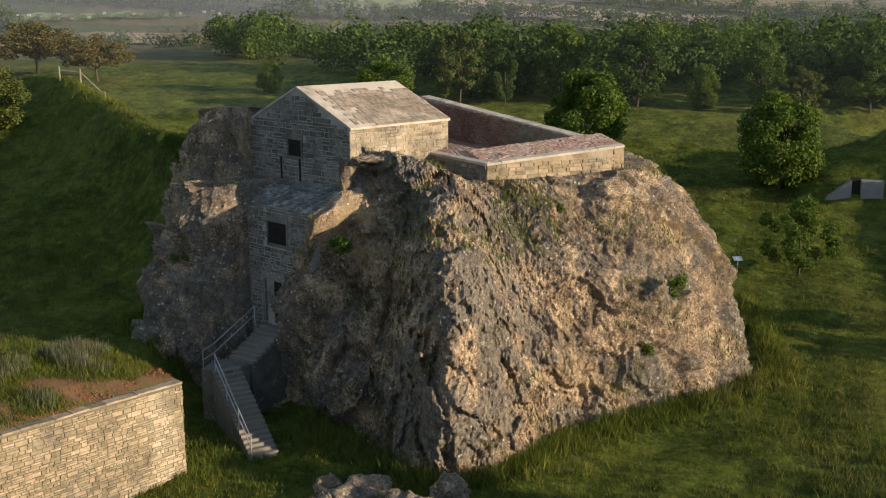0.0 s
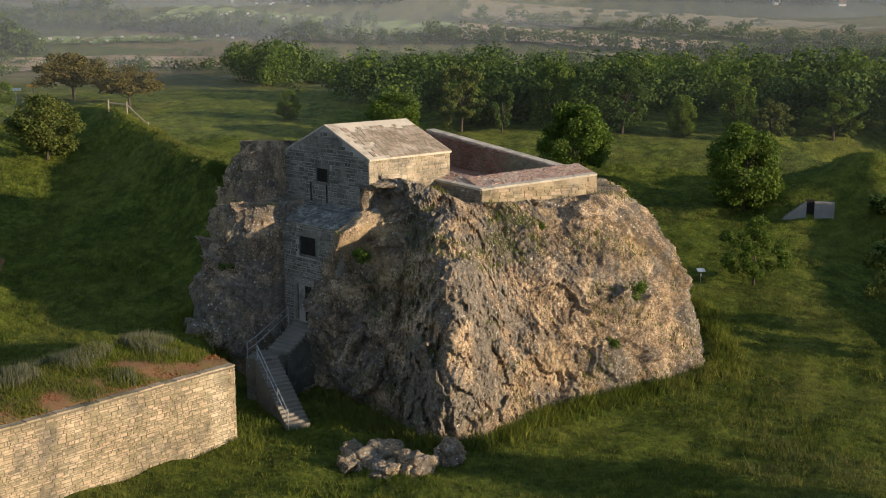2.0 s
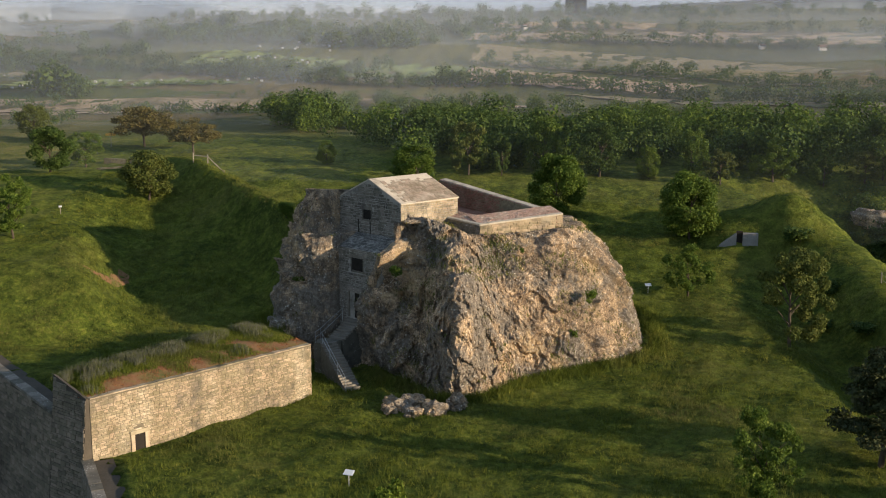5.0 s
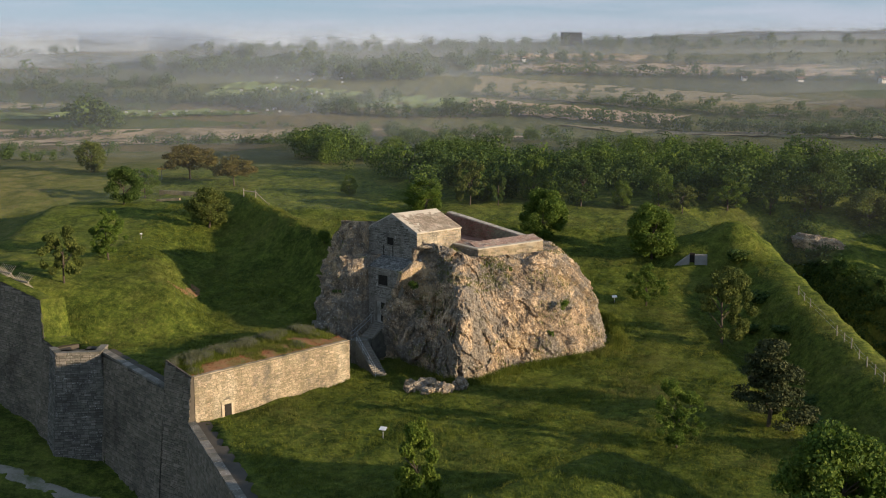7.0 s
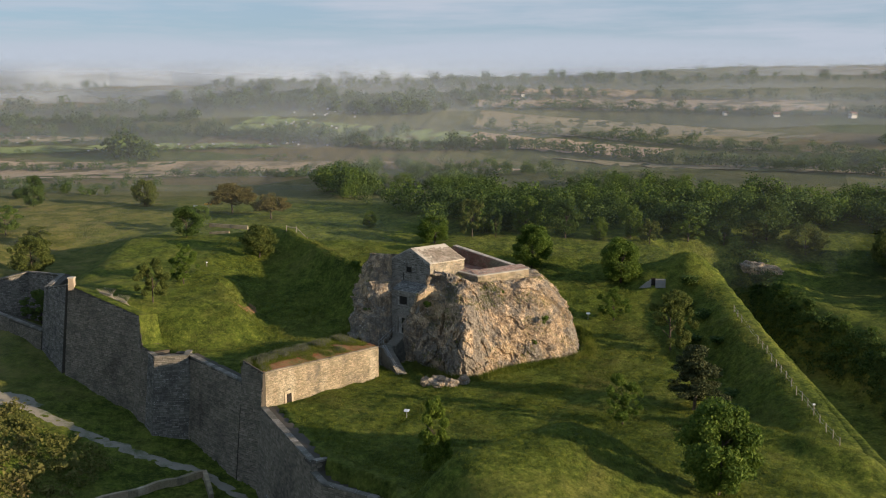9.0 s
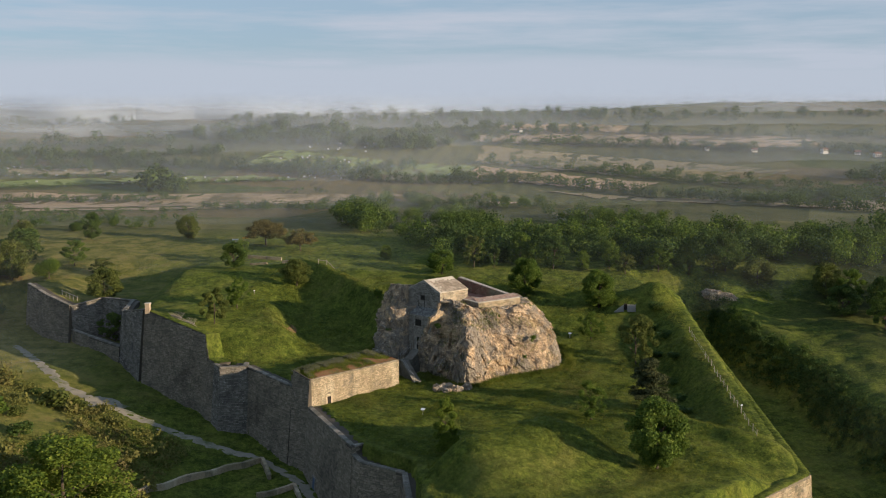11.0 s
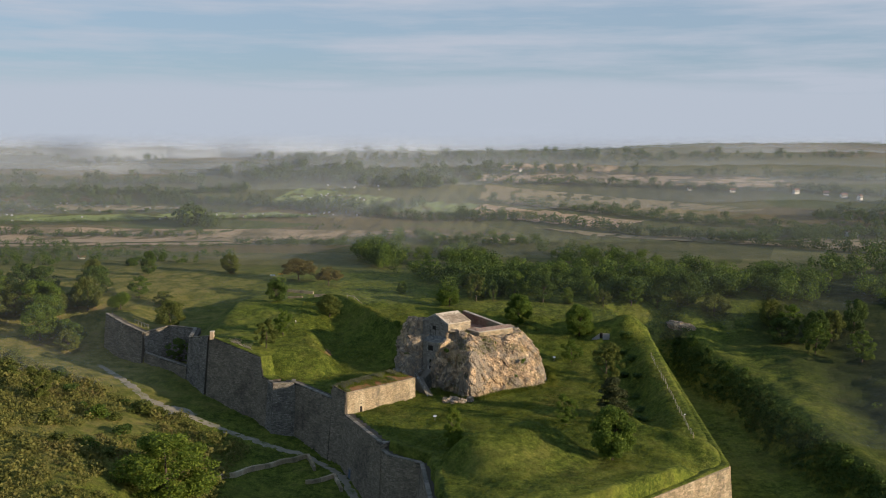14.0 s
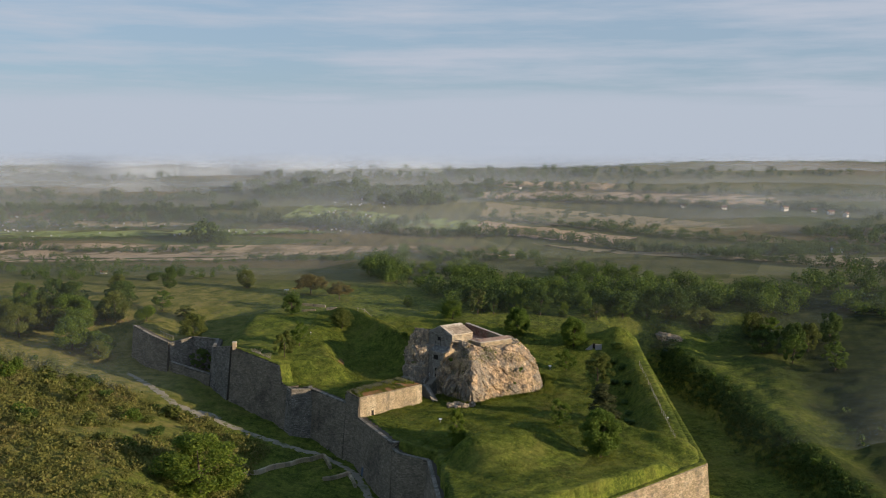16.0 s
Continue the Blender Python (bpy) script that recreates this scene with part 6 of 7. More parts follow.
scrub_w, scrub_e, scrub_d = [], [], []
for i in range(15000):
    x, y = rnd.uniform(-190, -50), rnd.uniform(-30, 135)
    s = -0.504 * (x + 34) - 0.864 * (y - 39)
    if s > 11 + 5 * noise.noise(Vector((x * 0.08, y * 0.08, 1))) and noise.noise(Vector((x * 0.045, y * 0.045, 9))) > -0.34:
        h = rnd.uniform(0.45, 1.7) * (0.6 + 1.0 * rnd.random() ** 2)
        scrub_w.append((x, y, h, h * rnd.uniform(1.3, 2.4)))
for i in range(90):
    x, y = rnd.uniform(66, 190), rnd.uniform(-30, 135)
    h = rnd.uniform(0.4, 1.9)
    if noise.noise(Vector((x * 0.05 + y * 0.02, y * 0.03, 5))) > -0.1 + 0.3 * float(smooth(75, 95, x)):
        scrub_e.append((x, y, h, h * rnd.uniform(1.2, 2.2)))
for i in range(1700):
    y = rnd.uniform(-40, 122)
    x = 71.0 - 0.19 * (y - 59) + 1.2 * math.sin(y / 9) + rnd.gauss(0, 1.7)
    h = rnd.uniform(0.5, 1.7)
    scrub_d.append((x, y, h, h * rnd.uniform(1.1, 1.8)))
far_foliage("scrub", scrub_w, "straw", "rough olive-brown scrub on the western slope", 5, 34)
far_foliage("scrub", scrub_e, "dark", "dull green scrub on the outer glacis", 6, 34)
thing("rock_outcrop", boulder_mesh("outcrop", 31, (4.6, 1.0, 1.5), 5, 0.4), "pale limestone outcrop in the ditch's outer bank", "rock", at=pose(62.6, 113.5, ground_z(62.6, 113.5) + 0.5, 0, 0, -38))
far_foliage("scrub", scrub_d, "dark", "dark bushes along the ditch's outer edge", 7, 50)


# ---- fields ----
def field(corners, mat, label, lift=0.25):
    """A field draped over the land between four corners."""
    n, k = 26, 8
    a, b, c, d = [Vector((*p, 0)) for p in corners]
    verts = []
    for j in range(k + 1):
        for i in range(n + 1):
            p = a.lerp(b, i / n).lerp(d.lerp(c, i / n), j / k)
            e = 0.8 * noise.noise(Vector((p.x, p.y, 3)) * 0.06)
            verts.append((p.x, p.y + e, ground_z(p.x, p.y) + lift))
    faces = [(j * (n + 1) + i, j * (n + 1) + i + 1, (j + 1) * (n + 1) + i + 1, (j + 1) * (n + 1) + i) for j in range(k) for i in range(n)]
    return thing("field", mesh_of("field", verts, faces, [mat], True), label, "field", kind="structure")


M_TAN = material("ripe_field", [(0.29, 0.205, 0.125), (0.39, 0.285, 0.18), (0.46, 0.35, 0.23)], 0.05, 0.97, 0.0, 12, (0.12, 0.10, 0.05), 0.02, stretch=(1, 2.5, 1))
M_MEADOW = material("pale_meadow", [(0.14, 0.185, 0.06), (0.20, 0.245, 0.085), (0.26, 0.28, 0.11)], 0.05, 0.97, 0.0, 12, (0.10, 0.11, 0.05), 0.03, stretch=(1, 2.5, 1))
M_FALLOW = material("fallow_field", [(0.18, 0.15, 0.085), (0.26, 0.21, 0.12), (0.31, 0.255, 0.15)], 0.05, 0.97, 0.0, 12, (0.09, 0.10, 0.04), 0.02, stretch=(1, 2.5, 1))
field([(-260, 275), (-74, 292), (-21, 312), (-250, 326)], M_TAN, "broad tan field of ripening crop")
field([(-260, 262), (-110, 272), (-90, 284), (-260, 272)], M_TAN, "narrow tan strip of field")
field([(-290, 334), (-72, 343), (-100, 350), (-290, 346)], M_MEADOW, "pale green mown meadow dotted with bales")
field([(-300, 356), (-160, 356), (-150, 362), (-300, 372)], M_FALLOW, "dull fallow field")
field([(-110, 366), (-55, 352), (-40, 372), (-95, 392)], M_MEADOW, "pale green mown meadow dotted with bales")
field([(-48, 352), (0, 342), (4, 362), (-30, 368)], M_MEADOW, "pale green meadow with mown stripes")
field([(-6, 345), (70, 315), (86, 330), (8, 362)], M_TAN, "long tan field between hedges")
field([(4, 369), (120, 326), (150, 350), (8, 394)], M_FALLOW, "broad dull brown field")
field([(30, 318), (118, 262), (140, 280), (74, 302)], M_FALLOW, "dull brown field beside the wood")
field([(0, 402), (170, 386), (190, 400), (10, 424)], M_TAN, "tan field towards the misty hills")
field([(125, 262), (250, 200), (290, 230), (150, 285)], M_FALLOW, "dull field by the wood")
field([(10, 434), (80, 424), (90, 440), (20, 452)], M_TAN, "tan field on the far slope")
field([(-22, 296), (18, 282), (22, 290), (-16, 306)], M_TAN, "small straw-coloured clearing")


# ---- grass and weeds ----
def tufts(name, xs, ys, zs, height, blades, mat, label, seed, lean=0.35, width=0.035):
    rr = np.random.RandomState(seed)
    n = len(xs)
    x, y, z = [np.repeat(np.asarray(v, float), blades) for v in (xs, ys, zs)]
    h = np.repeat(np.asarray(height, float), blades) * rr.uniform(0.55, 1.25, n * blades)
    a = rr.uniform(0, 2 * math.pi, n * blades)
    ox, oy = rr.normal(0, 0.16, n * blades), rr.normal(0, 0.16, n * blades)
    w = width * rr.uniform(0.7, 1.5, n * blades) * (0.6 + h)
    lx, ly = rr.normal(0, lean, n * blades) * h, rr.normal(0, lean, n * blades) * h
    p0 = np.stack([x + ox - np.cos(a) * w, y + oy - np.sin(a) * w, z - 0.03], 1)
    p1 = np.stack([x + ox + np.cos(a) * w, y + oy + np.sin(a) * w, z - 0.03], 1)
    p2 = np.stack([x + ox + lx, y + oy + ly, z + h], 1)
    q = np.stack([p0, p1, p2], 1).reshape(-1, 3)
    f = np.arange(len(q)).reshape(-1, 3)
    return thing(name, mesh_of(name, q.tolist(), f.tolist(), [mat]), label, "grass", kind="stuff")


rr = np.random.RandomState(11)
gx, gy = rr.uniform(-48, 50, 150000), rr.uniform(-40, 118, 150000)
keep = (fort_distance(gx, gy) > 2.2) & (rr.random(len(gx)) < np.clip(1.15 - np.hypot(gx - 2, gy - 50) / 95, 0.25, 1.0))
keep &= ~((np.hypot(gx - 0.5, (gy - 67) * 0.9) < 12))
cl = (gx + 20) * 0.604 + (gy - 41) * 0.797
cn = (gx + 20) * 0.797 - (gy - 41) * 0.604
keep &= ~((np.abs(cl) < 12) & (cn < 0.3) & (cn > -8.5))
gx, gy = gx[keep], gy[keep]
gz = land(gx, gy)
patch = np.array([noise.noise(Vector((a * 0.12, b * 0.12, 2))) for a, b in zip(gx, gy)])
tufts("grass", gx, gy, gz, 0.27 + 0.22 * patch, 7, M_GRASSBLADE, "long meadow grass inside the fort", 12, 0.4, 0.02)

# turf and tall weeds on the casemate
s, t = rr.random(12000), rr.random(12000) ** 0.7
px = CL.x + cdir.x * CLEN * s - cnor.x * (0.5 + (5.0 + 2.6 * s) * t)
py = CL.y + cdir.y * CLEN * s - cnor.y * (0.5 + (5.0 + 2.6 * s) * t)
edge = np.minimum.reduce([np.ones(12000), 4 * t, 4 * (1 - t) + 0.2, 6 * s + 0.1, 6 * (1 - s) + 0.1])
pz = 4.90 + 0.5 * edge * (0.5 + t)
green = np.array([noise.noise(Vector((a * 0.45, b * 0.45, 7))) for a, b in zip(px, py)]) + 0.9 * t - 0.2
k = green > -0.12
tufts("turf", px[k], py[k], pz[k], 0.22 + 0.45 * np.clip(green[k], 0, 1), 7, M_GRASSBLADE, "uneven green turf on the casemate roof", 13, 0.35, 0.022)
tufts("red_turf", px, py, pz, np.full(len(px), 0.09), 4, M_REDTURF, "short reddish turf on the casemate roof", 19, 0.5, 0.05)
k = (green > 0.42) & (rr.random(12000) < 0.5)
tufts("weeds", px[k], py[k], pz[k], np.full(k.sum(), 0.75), 6, M_WEED, "tall grey-green weeds on the casemate roof", 14, 0.14, 0.012)


# plants that grow on the crag, found by casting down and inwards on its skin
def rock_plants():
    me = rock.data
    co = np.empty(len(me.vertices) * 3)
    me.vertices.foreach_get("co", co)
    co = co.reshape(-1, 3)
    no = np.empty(len(me.vertices) * 3)
    me.vertices.foreach_get("normal", no)
    no = no.reshape(-1, 3)
    r2 = np.random.RandomState(5)
    n1 = np.array([noise.noise(Vector(p) * 0.33 + Vector((3, 8, 1))) for p in co[::3]])
    c, n = co[::3], no[::3]
    low = smooth(6, 0, c[:, 2])
    ok = (n[:, 2] > 0.34) & (n1 + 0.25 * low > 0.12) & (r2.random(len(c)) < 0.5) & (c[:, 2] > 0.2) & (c[:, 2] < 15.5) & (np.hypot(c[:, 0] - 0.5, c[:, 1] - 67) > 6)
    d = c - np.array(HOUSE)
    ok &= ~((d[:, :2] @ np.array(V)[:2] > -5.5) & (d[:, :2] @ np.array(V)[:2] < 5.3) & (d[:, :2] @ np.array(U)[:2] > -2.7))
    p = c[ok]
    tufts("rock_grass", p[:, 0], p[:, 1], p[:, 2], 0.18 + 0.22 * r2.random(len(p)), 4, M_GRASSBLADE, "tufts of grass on ledges of the crag", 15, 0.4, 0.03)
    dry = (n[:, 2] > 0.25) & (n1 < -0.05) & (r2.random(len(c)) < 0.10) & (c[:, 2] > 9.5) & (c[:, 2] < 14.5)
    p = c[dry]
    tufts("dry_grass", p[:, 0], p[:, 1], p[:, 2], np.full(len(p), 0.22), 4, M_WEED, "dry grass stalks near the crag's top", 16, 0.5, 0.02)


rock_plants()
# rough weeds at the crag's foot
a = rr.uniform(radians(185), radians(385), 5000)
rb = ring_radius(ROCK_BASE, a % (2 * math.pi)) + np.abs(rr.normal(0, 0.9, 5000)) + 0.1
wx, wy = CENTRE[0] + rb * np.cos(a), CENTRE[1] + rb * np.sin(a)
k = ~((wx < -7.8) & (wx > -15) & (wy > 51) & (wy < 62))
tufts("weeds", wx[k], wy[k], land(wx[k], wy[k]), 0.35 + 0.5 * rr.random(k.sum()), 5, M_GRASSBLADE, "rank grass and weeds round the crag's foot", 17, 0.4, 0.022)
SH = Matrix.Diagonal((1, 1, 1, 1))
for x, y, z, h, w in ((13.3, 59.0, 6.6, 1.5, 1.5), (9.6, 58.2, 2.0, 1.2, 1.2), (-5.6, 56.5, 9.6, 1.2, 1.6), (-15.2, 62.0, 7.8, 1.1, 2.4), (11.6, 58.4, 3.2, 0.9, 1.0), (6.5, 58.6, 11.5, 0.6, 0.7)):
    ob = make_tree("shrub", "oak", int(x * 10) + 400, 700, 0.06)
    ob.matrix_basis = pose(x, y, z) @ Matrix.Diagonal((w, w, h, 1))
    tagged(ob, "small green bush rooted in the crag", "shrub", "bushes on the crag")


# ---- small things ----
def info_sign(x, y, turn):
    ob = thing("information_sign", None, "small tilted white information panel on a post", "sign", "information panels", at=pose(x, y, ground_z(x, y), 0, 0, turn))
    bm = bmesh.new()
    tube(bm, (0, 0, -0.2), (0, 0, 0.95), 0.045)
    part("post", bm, M_STEEL, ob)
    bm = bmesh.new()
    prism(bm, [(-0.36, -0.20, 0.88), (0.36, -0.20, 0.88), (0.36, 0.24, 1.10), (-0.36, 0.24, 1.10)], [(-0.36, -0.21, 0.92), (0.36, -0.21, 0.92), (0.36, 0.23, 1.14), (-0.36, 0.23, 1.14)])
    part("panel", bm, M_SIGN, ob, "white panel")


for x, y, turn in ((22.6, 80.2, 10), (-7.4, 29.2, -20)):
    info_sign(x, y, turn)

# fence on the right rampart
fence = thing("fence", None, "wooden post and wire fence on the rampart", "fence")
prev = None
for i in range(19):
    y = 20 + i * 2.55 + (8 if i > 15 else 0)
    x = 47.2
    z = ground_z(x, y)
    bm = bmesh.new()
    tube(bm, (x, y, z - 0.3), (x + random.uniform(-0.06, 0.06), y, z + 1.25), 0.07, 0.06, 6)
    part("post", bm, M_WOOD, fence)
    if prev:
        for hh in (0.5, 1.05):
            bm = bmesh.new()
            tube(bm, (prev[0], prev[1], prev[2] + hh), (x, y, z + hh), 0.012, n=4)
            part("wire", bm, M_STEEL, fence)
    prev = (x, y, z)


# posts on the crest behind the crag, and a low marker post on the terrace
crest_fence = thing("fence", None, "short stretch of wooden posts with one rail on the crest", "fence")
ends = []
for x, y in ((-34.6, 97.6), (-32.6, 97.2), (-30.4, 96.8)):
    z = ground_z(x, y)
    bm = bmesh.new()
    tube(bm, (x, y, z - 0.3), (x, y, z + 1.1), 0.08, 0.07, 6)
    part("post", bm, M_WOOD, crest_fence)
    ends.append((x, y, z + 0.8))
for p, q in zip(ends, ends[1:]):
    bm = bmesh.new()
    bar(bm, p, q, 0.05, 0.12)
    part("rail", bm, M_WOOD, crest_fence)
for x, y in ((-46.6, 81.6), (47.6, 31.5)):
    ob = thing("marker_post", None, "short pale marker post standing in the grass", "post", "marker posts", at=pose(x, y, ground_z(x, y)))
    bm = bmesh.new()
    tube(bm, (0, 0, -0.2), (0, 0, 0.8), 0.06, 0.055, 8)
    part("shaft", bm, M_WOOD, ob)
    bm = bmesh.new()
    prism(bm, [(-0.16, -0.10, 0.8), (0.16, -0.10, 0.8), (0.16, 0.10, 0.8), (-0.16, 0.10, 0.8)], [(-0.15, -0.09, 0.98), (0.15, -0.09, 0.98), (0.15, 0.09, 0.98), (-0.15, 0.09, 0.98)])
    part("head", bm, M_SIGN, ob, "pale head")

# door at the foot of the curtain wall
foot_door = thing("door_1", None, "faded blue timber door at the rampart's foot", "door", kind="structure")
M_BLUE = material("faded_blue_paint", [(0.05, 0.075, 0.12), (0.085, 0.12, 0.18)], 2.0, 0.7, 0.2, 8)
dp, dq = Vector((-27.45, 33.35, 0)), Vector((-17.6, 12.6, 0))
df = face_frame(dp, dq, 0.10)
df.translation = dp + (dq - dp).normalized().cross(Vector((0, 0, 1))) * 0.39
DS, DZ = 6.2, ground_z(-26.6, 26.2) - 0.1
for k in range(5):
    bm = bmesh.new()
    a, c = DS + 0.24 * k, DS + 0.24 * k + 0.225
    prism(bm, [df @ Vector(v) for v in ((a, -0.11, DZ), (c, -0.11, DZ), (c, -0.02, DZ), (a, -0.02, DZ))], [df @ Vector(v) for v in ((a, -0.11, DZ + 2.2), (c, -0.11, DZ + 2.2), (c, -0.02, DZ + 2.2), (a, -0.02, DZ + 2.2))])
    part("board", bm, M_BLUE, foot_door)
bm = bmesh.new()
for a, c, z0, z1 in ((DS - 0.35, DS - 0.02, DZ, DZ + 2.5), (DS + 1.2, DS + 1.55, DZ, DZ + 2.5), (DS - 0.02, DS + 1.2, DZ + 2.2, DZ + 2.5)):
    prism(bm, [df @ Vector(v) for v in ((a, -0.16, z0), (c, -0.16, z0), (c, 0.0, z0), (a, 0.0, z0))], [df @ Vector(v) for v in ((a, -0.16, z1), (c, -0.16, z1), (c, 0.0, z1), (a, 0.0, z1))])
part("frame", bm, M_STONE, foot_door, "dressed stone door surround")


# stakes on the high rampart
def spiked_barrier(x, y, turn):
    ob = thing("spiked_barrier", None, "horizontal log set with crossed wooden stakes on the rampart", "barrier", "barriers on the rampart", at=pose(x, y, ground_z(x, y), 0, 0, turn))
    bm = bmesh.new()
    tube(bm, (-1.7, 0, 0.75), (1.7, 0, 0.75), 0.12, 0.11, 8)
    part("log", bm, M_WOOD, ob)
    for i in range(8):
        for sgn in (-1, 1):
            bm = bmesh.new()
            u = -1.5 + 3.0 * i / 7 + 0.06 * sgn
            tube(bm, (u, -0.75 * sgn, -0.05), (u, 0.8 * sgn, 1.6), 0.05, 0.02, 5)
            part("stake", bm, M_WOOD, ob)


for x, y in ((-58.4, 61.5), (-55.3, 59.2), (-52.2, 56.9)):
    spiked_barrier(x, y, -37)
# stone pillar at the wall's high corner
bm = bmesh.new()
prism(bm, [(-64.9 + a, 64.0 + b, 11.0) for a, b in ((-0.5, -0.5), (0.5, -0.5), (0.5, 0.5), (-0.5, 0.5))], [(-64.9 + a, 64.0 + b, 13.0) for a, b in ((-0.45, -0.45), (0.45, -0.45), (0.45, 0.45), (-0.45, 0.45))])
pillar = thing("stone_pillar", None, "short pale stone pillar at the wall's corner", "pillar")
part("shaft", bm, M_WARM, pillar)
bm = bmesh.new()
prism(bm, [(-64.9 + a, 64.0 + b, 13.0) for a, b in ((-0.58, -0.58), (0.58, -0.58), (0.58, 0.58), (-0.58, 0.58))], [(-64.9 + a, 64.0 + b, 13.18) for a, b in ((-0.5, -0.5), (0.5, -0.5), (0.5, 0.5), (-0.5, 0.5))])
part("cap", bm, M_COPING, pillar)

# bunker in the right bank
bunker = thing("bunker_entrance", None, "pale concrete bunker entrance sunk in a grassy bank", "bunker")
bz = ground_z(35.5, 92) + 0.3
bf = face_frame((33.4, 94.6, 0), (39.2, 93.6, 0))
for a, c, name in ((0.6, 2.9, "wing_wall"), (3.7, 5.6, "front_wall")):
    bm = bmesh.new()
    prism(bm, [bf @ Vector(p) for p in ((a, -0.2, bz - 1), (c, -0.2, bz - 1), (c, 0.5, bz - 1), (a, 0.5, bz - 1))], [bf @ Vector(p) for p in ((a, -0.2, bz + (0.6 if a < 1 else 2.4)), (c, -0.2, bz + 2.4), (c, 0.5, bz + 2.4), (a, 0.5, bz + (0.6 if a < 1 else 2.4)))])
    part(name, bm, M_CONCRETE, bunker)
# near-black slab painted as the darkness inside the doorway
bm = bmesh.new()
prism(bm, [bf @ Vector(p) for p in ((2.9, 0.2, bz - 1), (3.7, 0.2, bz - 1), (3.7, 0.5, bz - 1), (2.9, 0.5, bz - 1))], [bf @ Vector(p) for p in ((2.9, 0.2, bz + 2.6), (3.7, 0.2, bz + 2.6), (3.7, 0.5, bz + 2.6), (2.9, 0.5, bz + 2.6))])
part("doorway", bm, M_DARK, bunker, "dark doorway")

# slab-topped shelter on the left rampart
shelter = thing("stone_shelter", None, "low pale stone shelter edge set in the turf", "shelter")
for a, b, z in (((-58.8, 135.2), (-49.4, 132.6), 1.3), ((-48.4, 128.6), (-44.9, 127.6), 1.2), ((-55.5, 121.5), (-51, 120.5), 0.9)):
    bm = bmesh.new()
    g = ground_z(*a)
    bar(bm, (*a, g + z * 0.2), (*b, ground_z(*b) + z * 0.2), 0.6, z * 1.0)
    part("slab", bm, M_WARM, shelter)

# signposts on the far rampart
for x, y, c, h in ((-63.0, 151.7, "yellow", 2.4), (-66.0, 152.5, "white", 2.0)):
    ob = thing("signpost", None, "%s waymark board on a wooden post" % c, "sign", "waymarks", at=pose(x, y, ground_z(x, y)))
    bm = bmesh.new()
    tube(bm, (0, 0, -0.2), (0, 0, h), 0.07)
    part("post", bm, M_WOOD, ob)
    bm = bmesh.new()
    bar(bm, (-0.9, -0.1, h - 0.2), (0.9, -0.1, h - 0.2), 0.06, 0.4)
    part("board", bm, material("yellow_board", [(0.65, 0.36, 0.06), (0.75, 0.44, 0.09)], 2, 0.6, 0) if c == "yellow" else M_SIGN, ob, c + " board")
# gate rails at the far bastion
gate = thing("gate", None, "short pale wooden barrier beside the breach", "gate")
for i in range(5):
    x, y = -94.5 + i * 1.1, 95.4 - i * 0.6
    bm = bmesh.new()
    tube(bm, (x, y, ground_z(x, y) - 0.2), (x, y, ground_z(x, y) + 1.2), 0.07, n=6)
    part("post", bm, M_WOOD, gate)
bm = bmesh.new()
bar(bm, (-94.7, 95.5, ground_z(-94.5, 95.4) + 1.0), (-89.9, 92.9, ground_z(-90, 93) + 1.0), 0.08, 0.14)
part("rail", bm, M_WOOD, gate)


# ---- houses on the plain ----
M_WHITE = material("white_render", [(0.62, 0.60, 0.56), (0.74, 0.72, 0.68)], 0.5, 0.9, 0.0, 6)
M_TILE = material("brown_roof_tile", [(0.17, 0.09, 0.06), (0.26, 0.14, 0.09)], 0.8, 0.9, 0.2, 6)


def farmhouse(x, y, w, d, h, turn):
    ob = thing("farmhouse", None, "small white farmhouse far off on the plain", "house", "houses on the plain", at=pose(x, y, ground_z(x, y), 0, 0, turn))
    bm = bmesh.new()
    prism(bm, [(-w / 2, -d / 2, -1), (w / 2, -d / 2, -1), (w / 2, d / 2, -1), (-w / 2, d / 2, -1)], [(-w / 2, -d / 2, h), (w / 2, -d / 2, h), (w / 2, d / 2, h), (-w / 2, d / 2, h)])
    for sgn in (-1, 1):
        v = [bm.verts.new(p) for p in ((sgn * w / 2, -d / 2, h), (sgn * w / 2, d / 2, h), (sgn * w / 2, 0, h + d * 0.32))]
        bm.faces.new(v)
    part("wall", bm, M_WHITE, ob)
    bm = bmesh.new()
    for sgn in (-1, 1):
        prism(bm, [(-w / 2 - 0.2, sgn * (d / 2 + 0.2), h - 0.05), (w / 2 + 0.2, sgn * (d / 2 + 0.2), h - 0.05), (w / 2 + 0.2, 0, h + d * 0.34), (-w / 2 - 0.2, 0, h + d * 0.34)][::sgn],
              [(-w / 2 - 0.2, sgn * (d / 2 + 0.2), h + 0.1), (w / 2 + 0.2, sgn * (d / 2 + 0.2), h + 0.1), (w / 2 + 0.2, 0, h + d * 0.34 + 0.15), (-w / 2 - 0.2, 0, h + d * 0.34 + 0.15)][::sgn])
    part("roof", bm, M_TILE, ob)
    for i in range(3):
        bm = bmesh.new()
        xx = -w / 2 + w * (i + 0.5) / 3
        prism(bm, [(xx - 0.35, -d / 2 - 0.05, h * 0.35), (xx + 0.35, -d / 2 - 0.05, h * 0.35), (xx + 0.35, -d / 2 + 0.02, h * 0.35), (xx - 0.35, -d / 2 + 0.02, h * 0.35)],
              [(xx - 0.35, -d / 2 - 0.05, h * 0.8), (xx + 0.35, -d / 2 - 0.05, h * 0.8), (xx + 0.35, -d / 2 + 0.02, h * 0.8), (xx - 0.35, -d / 2 + 0.02, h * 0.8)])
        part("window", bm, M_DARK, ob)


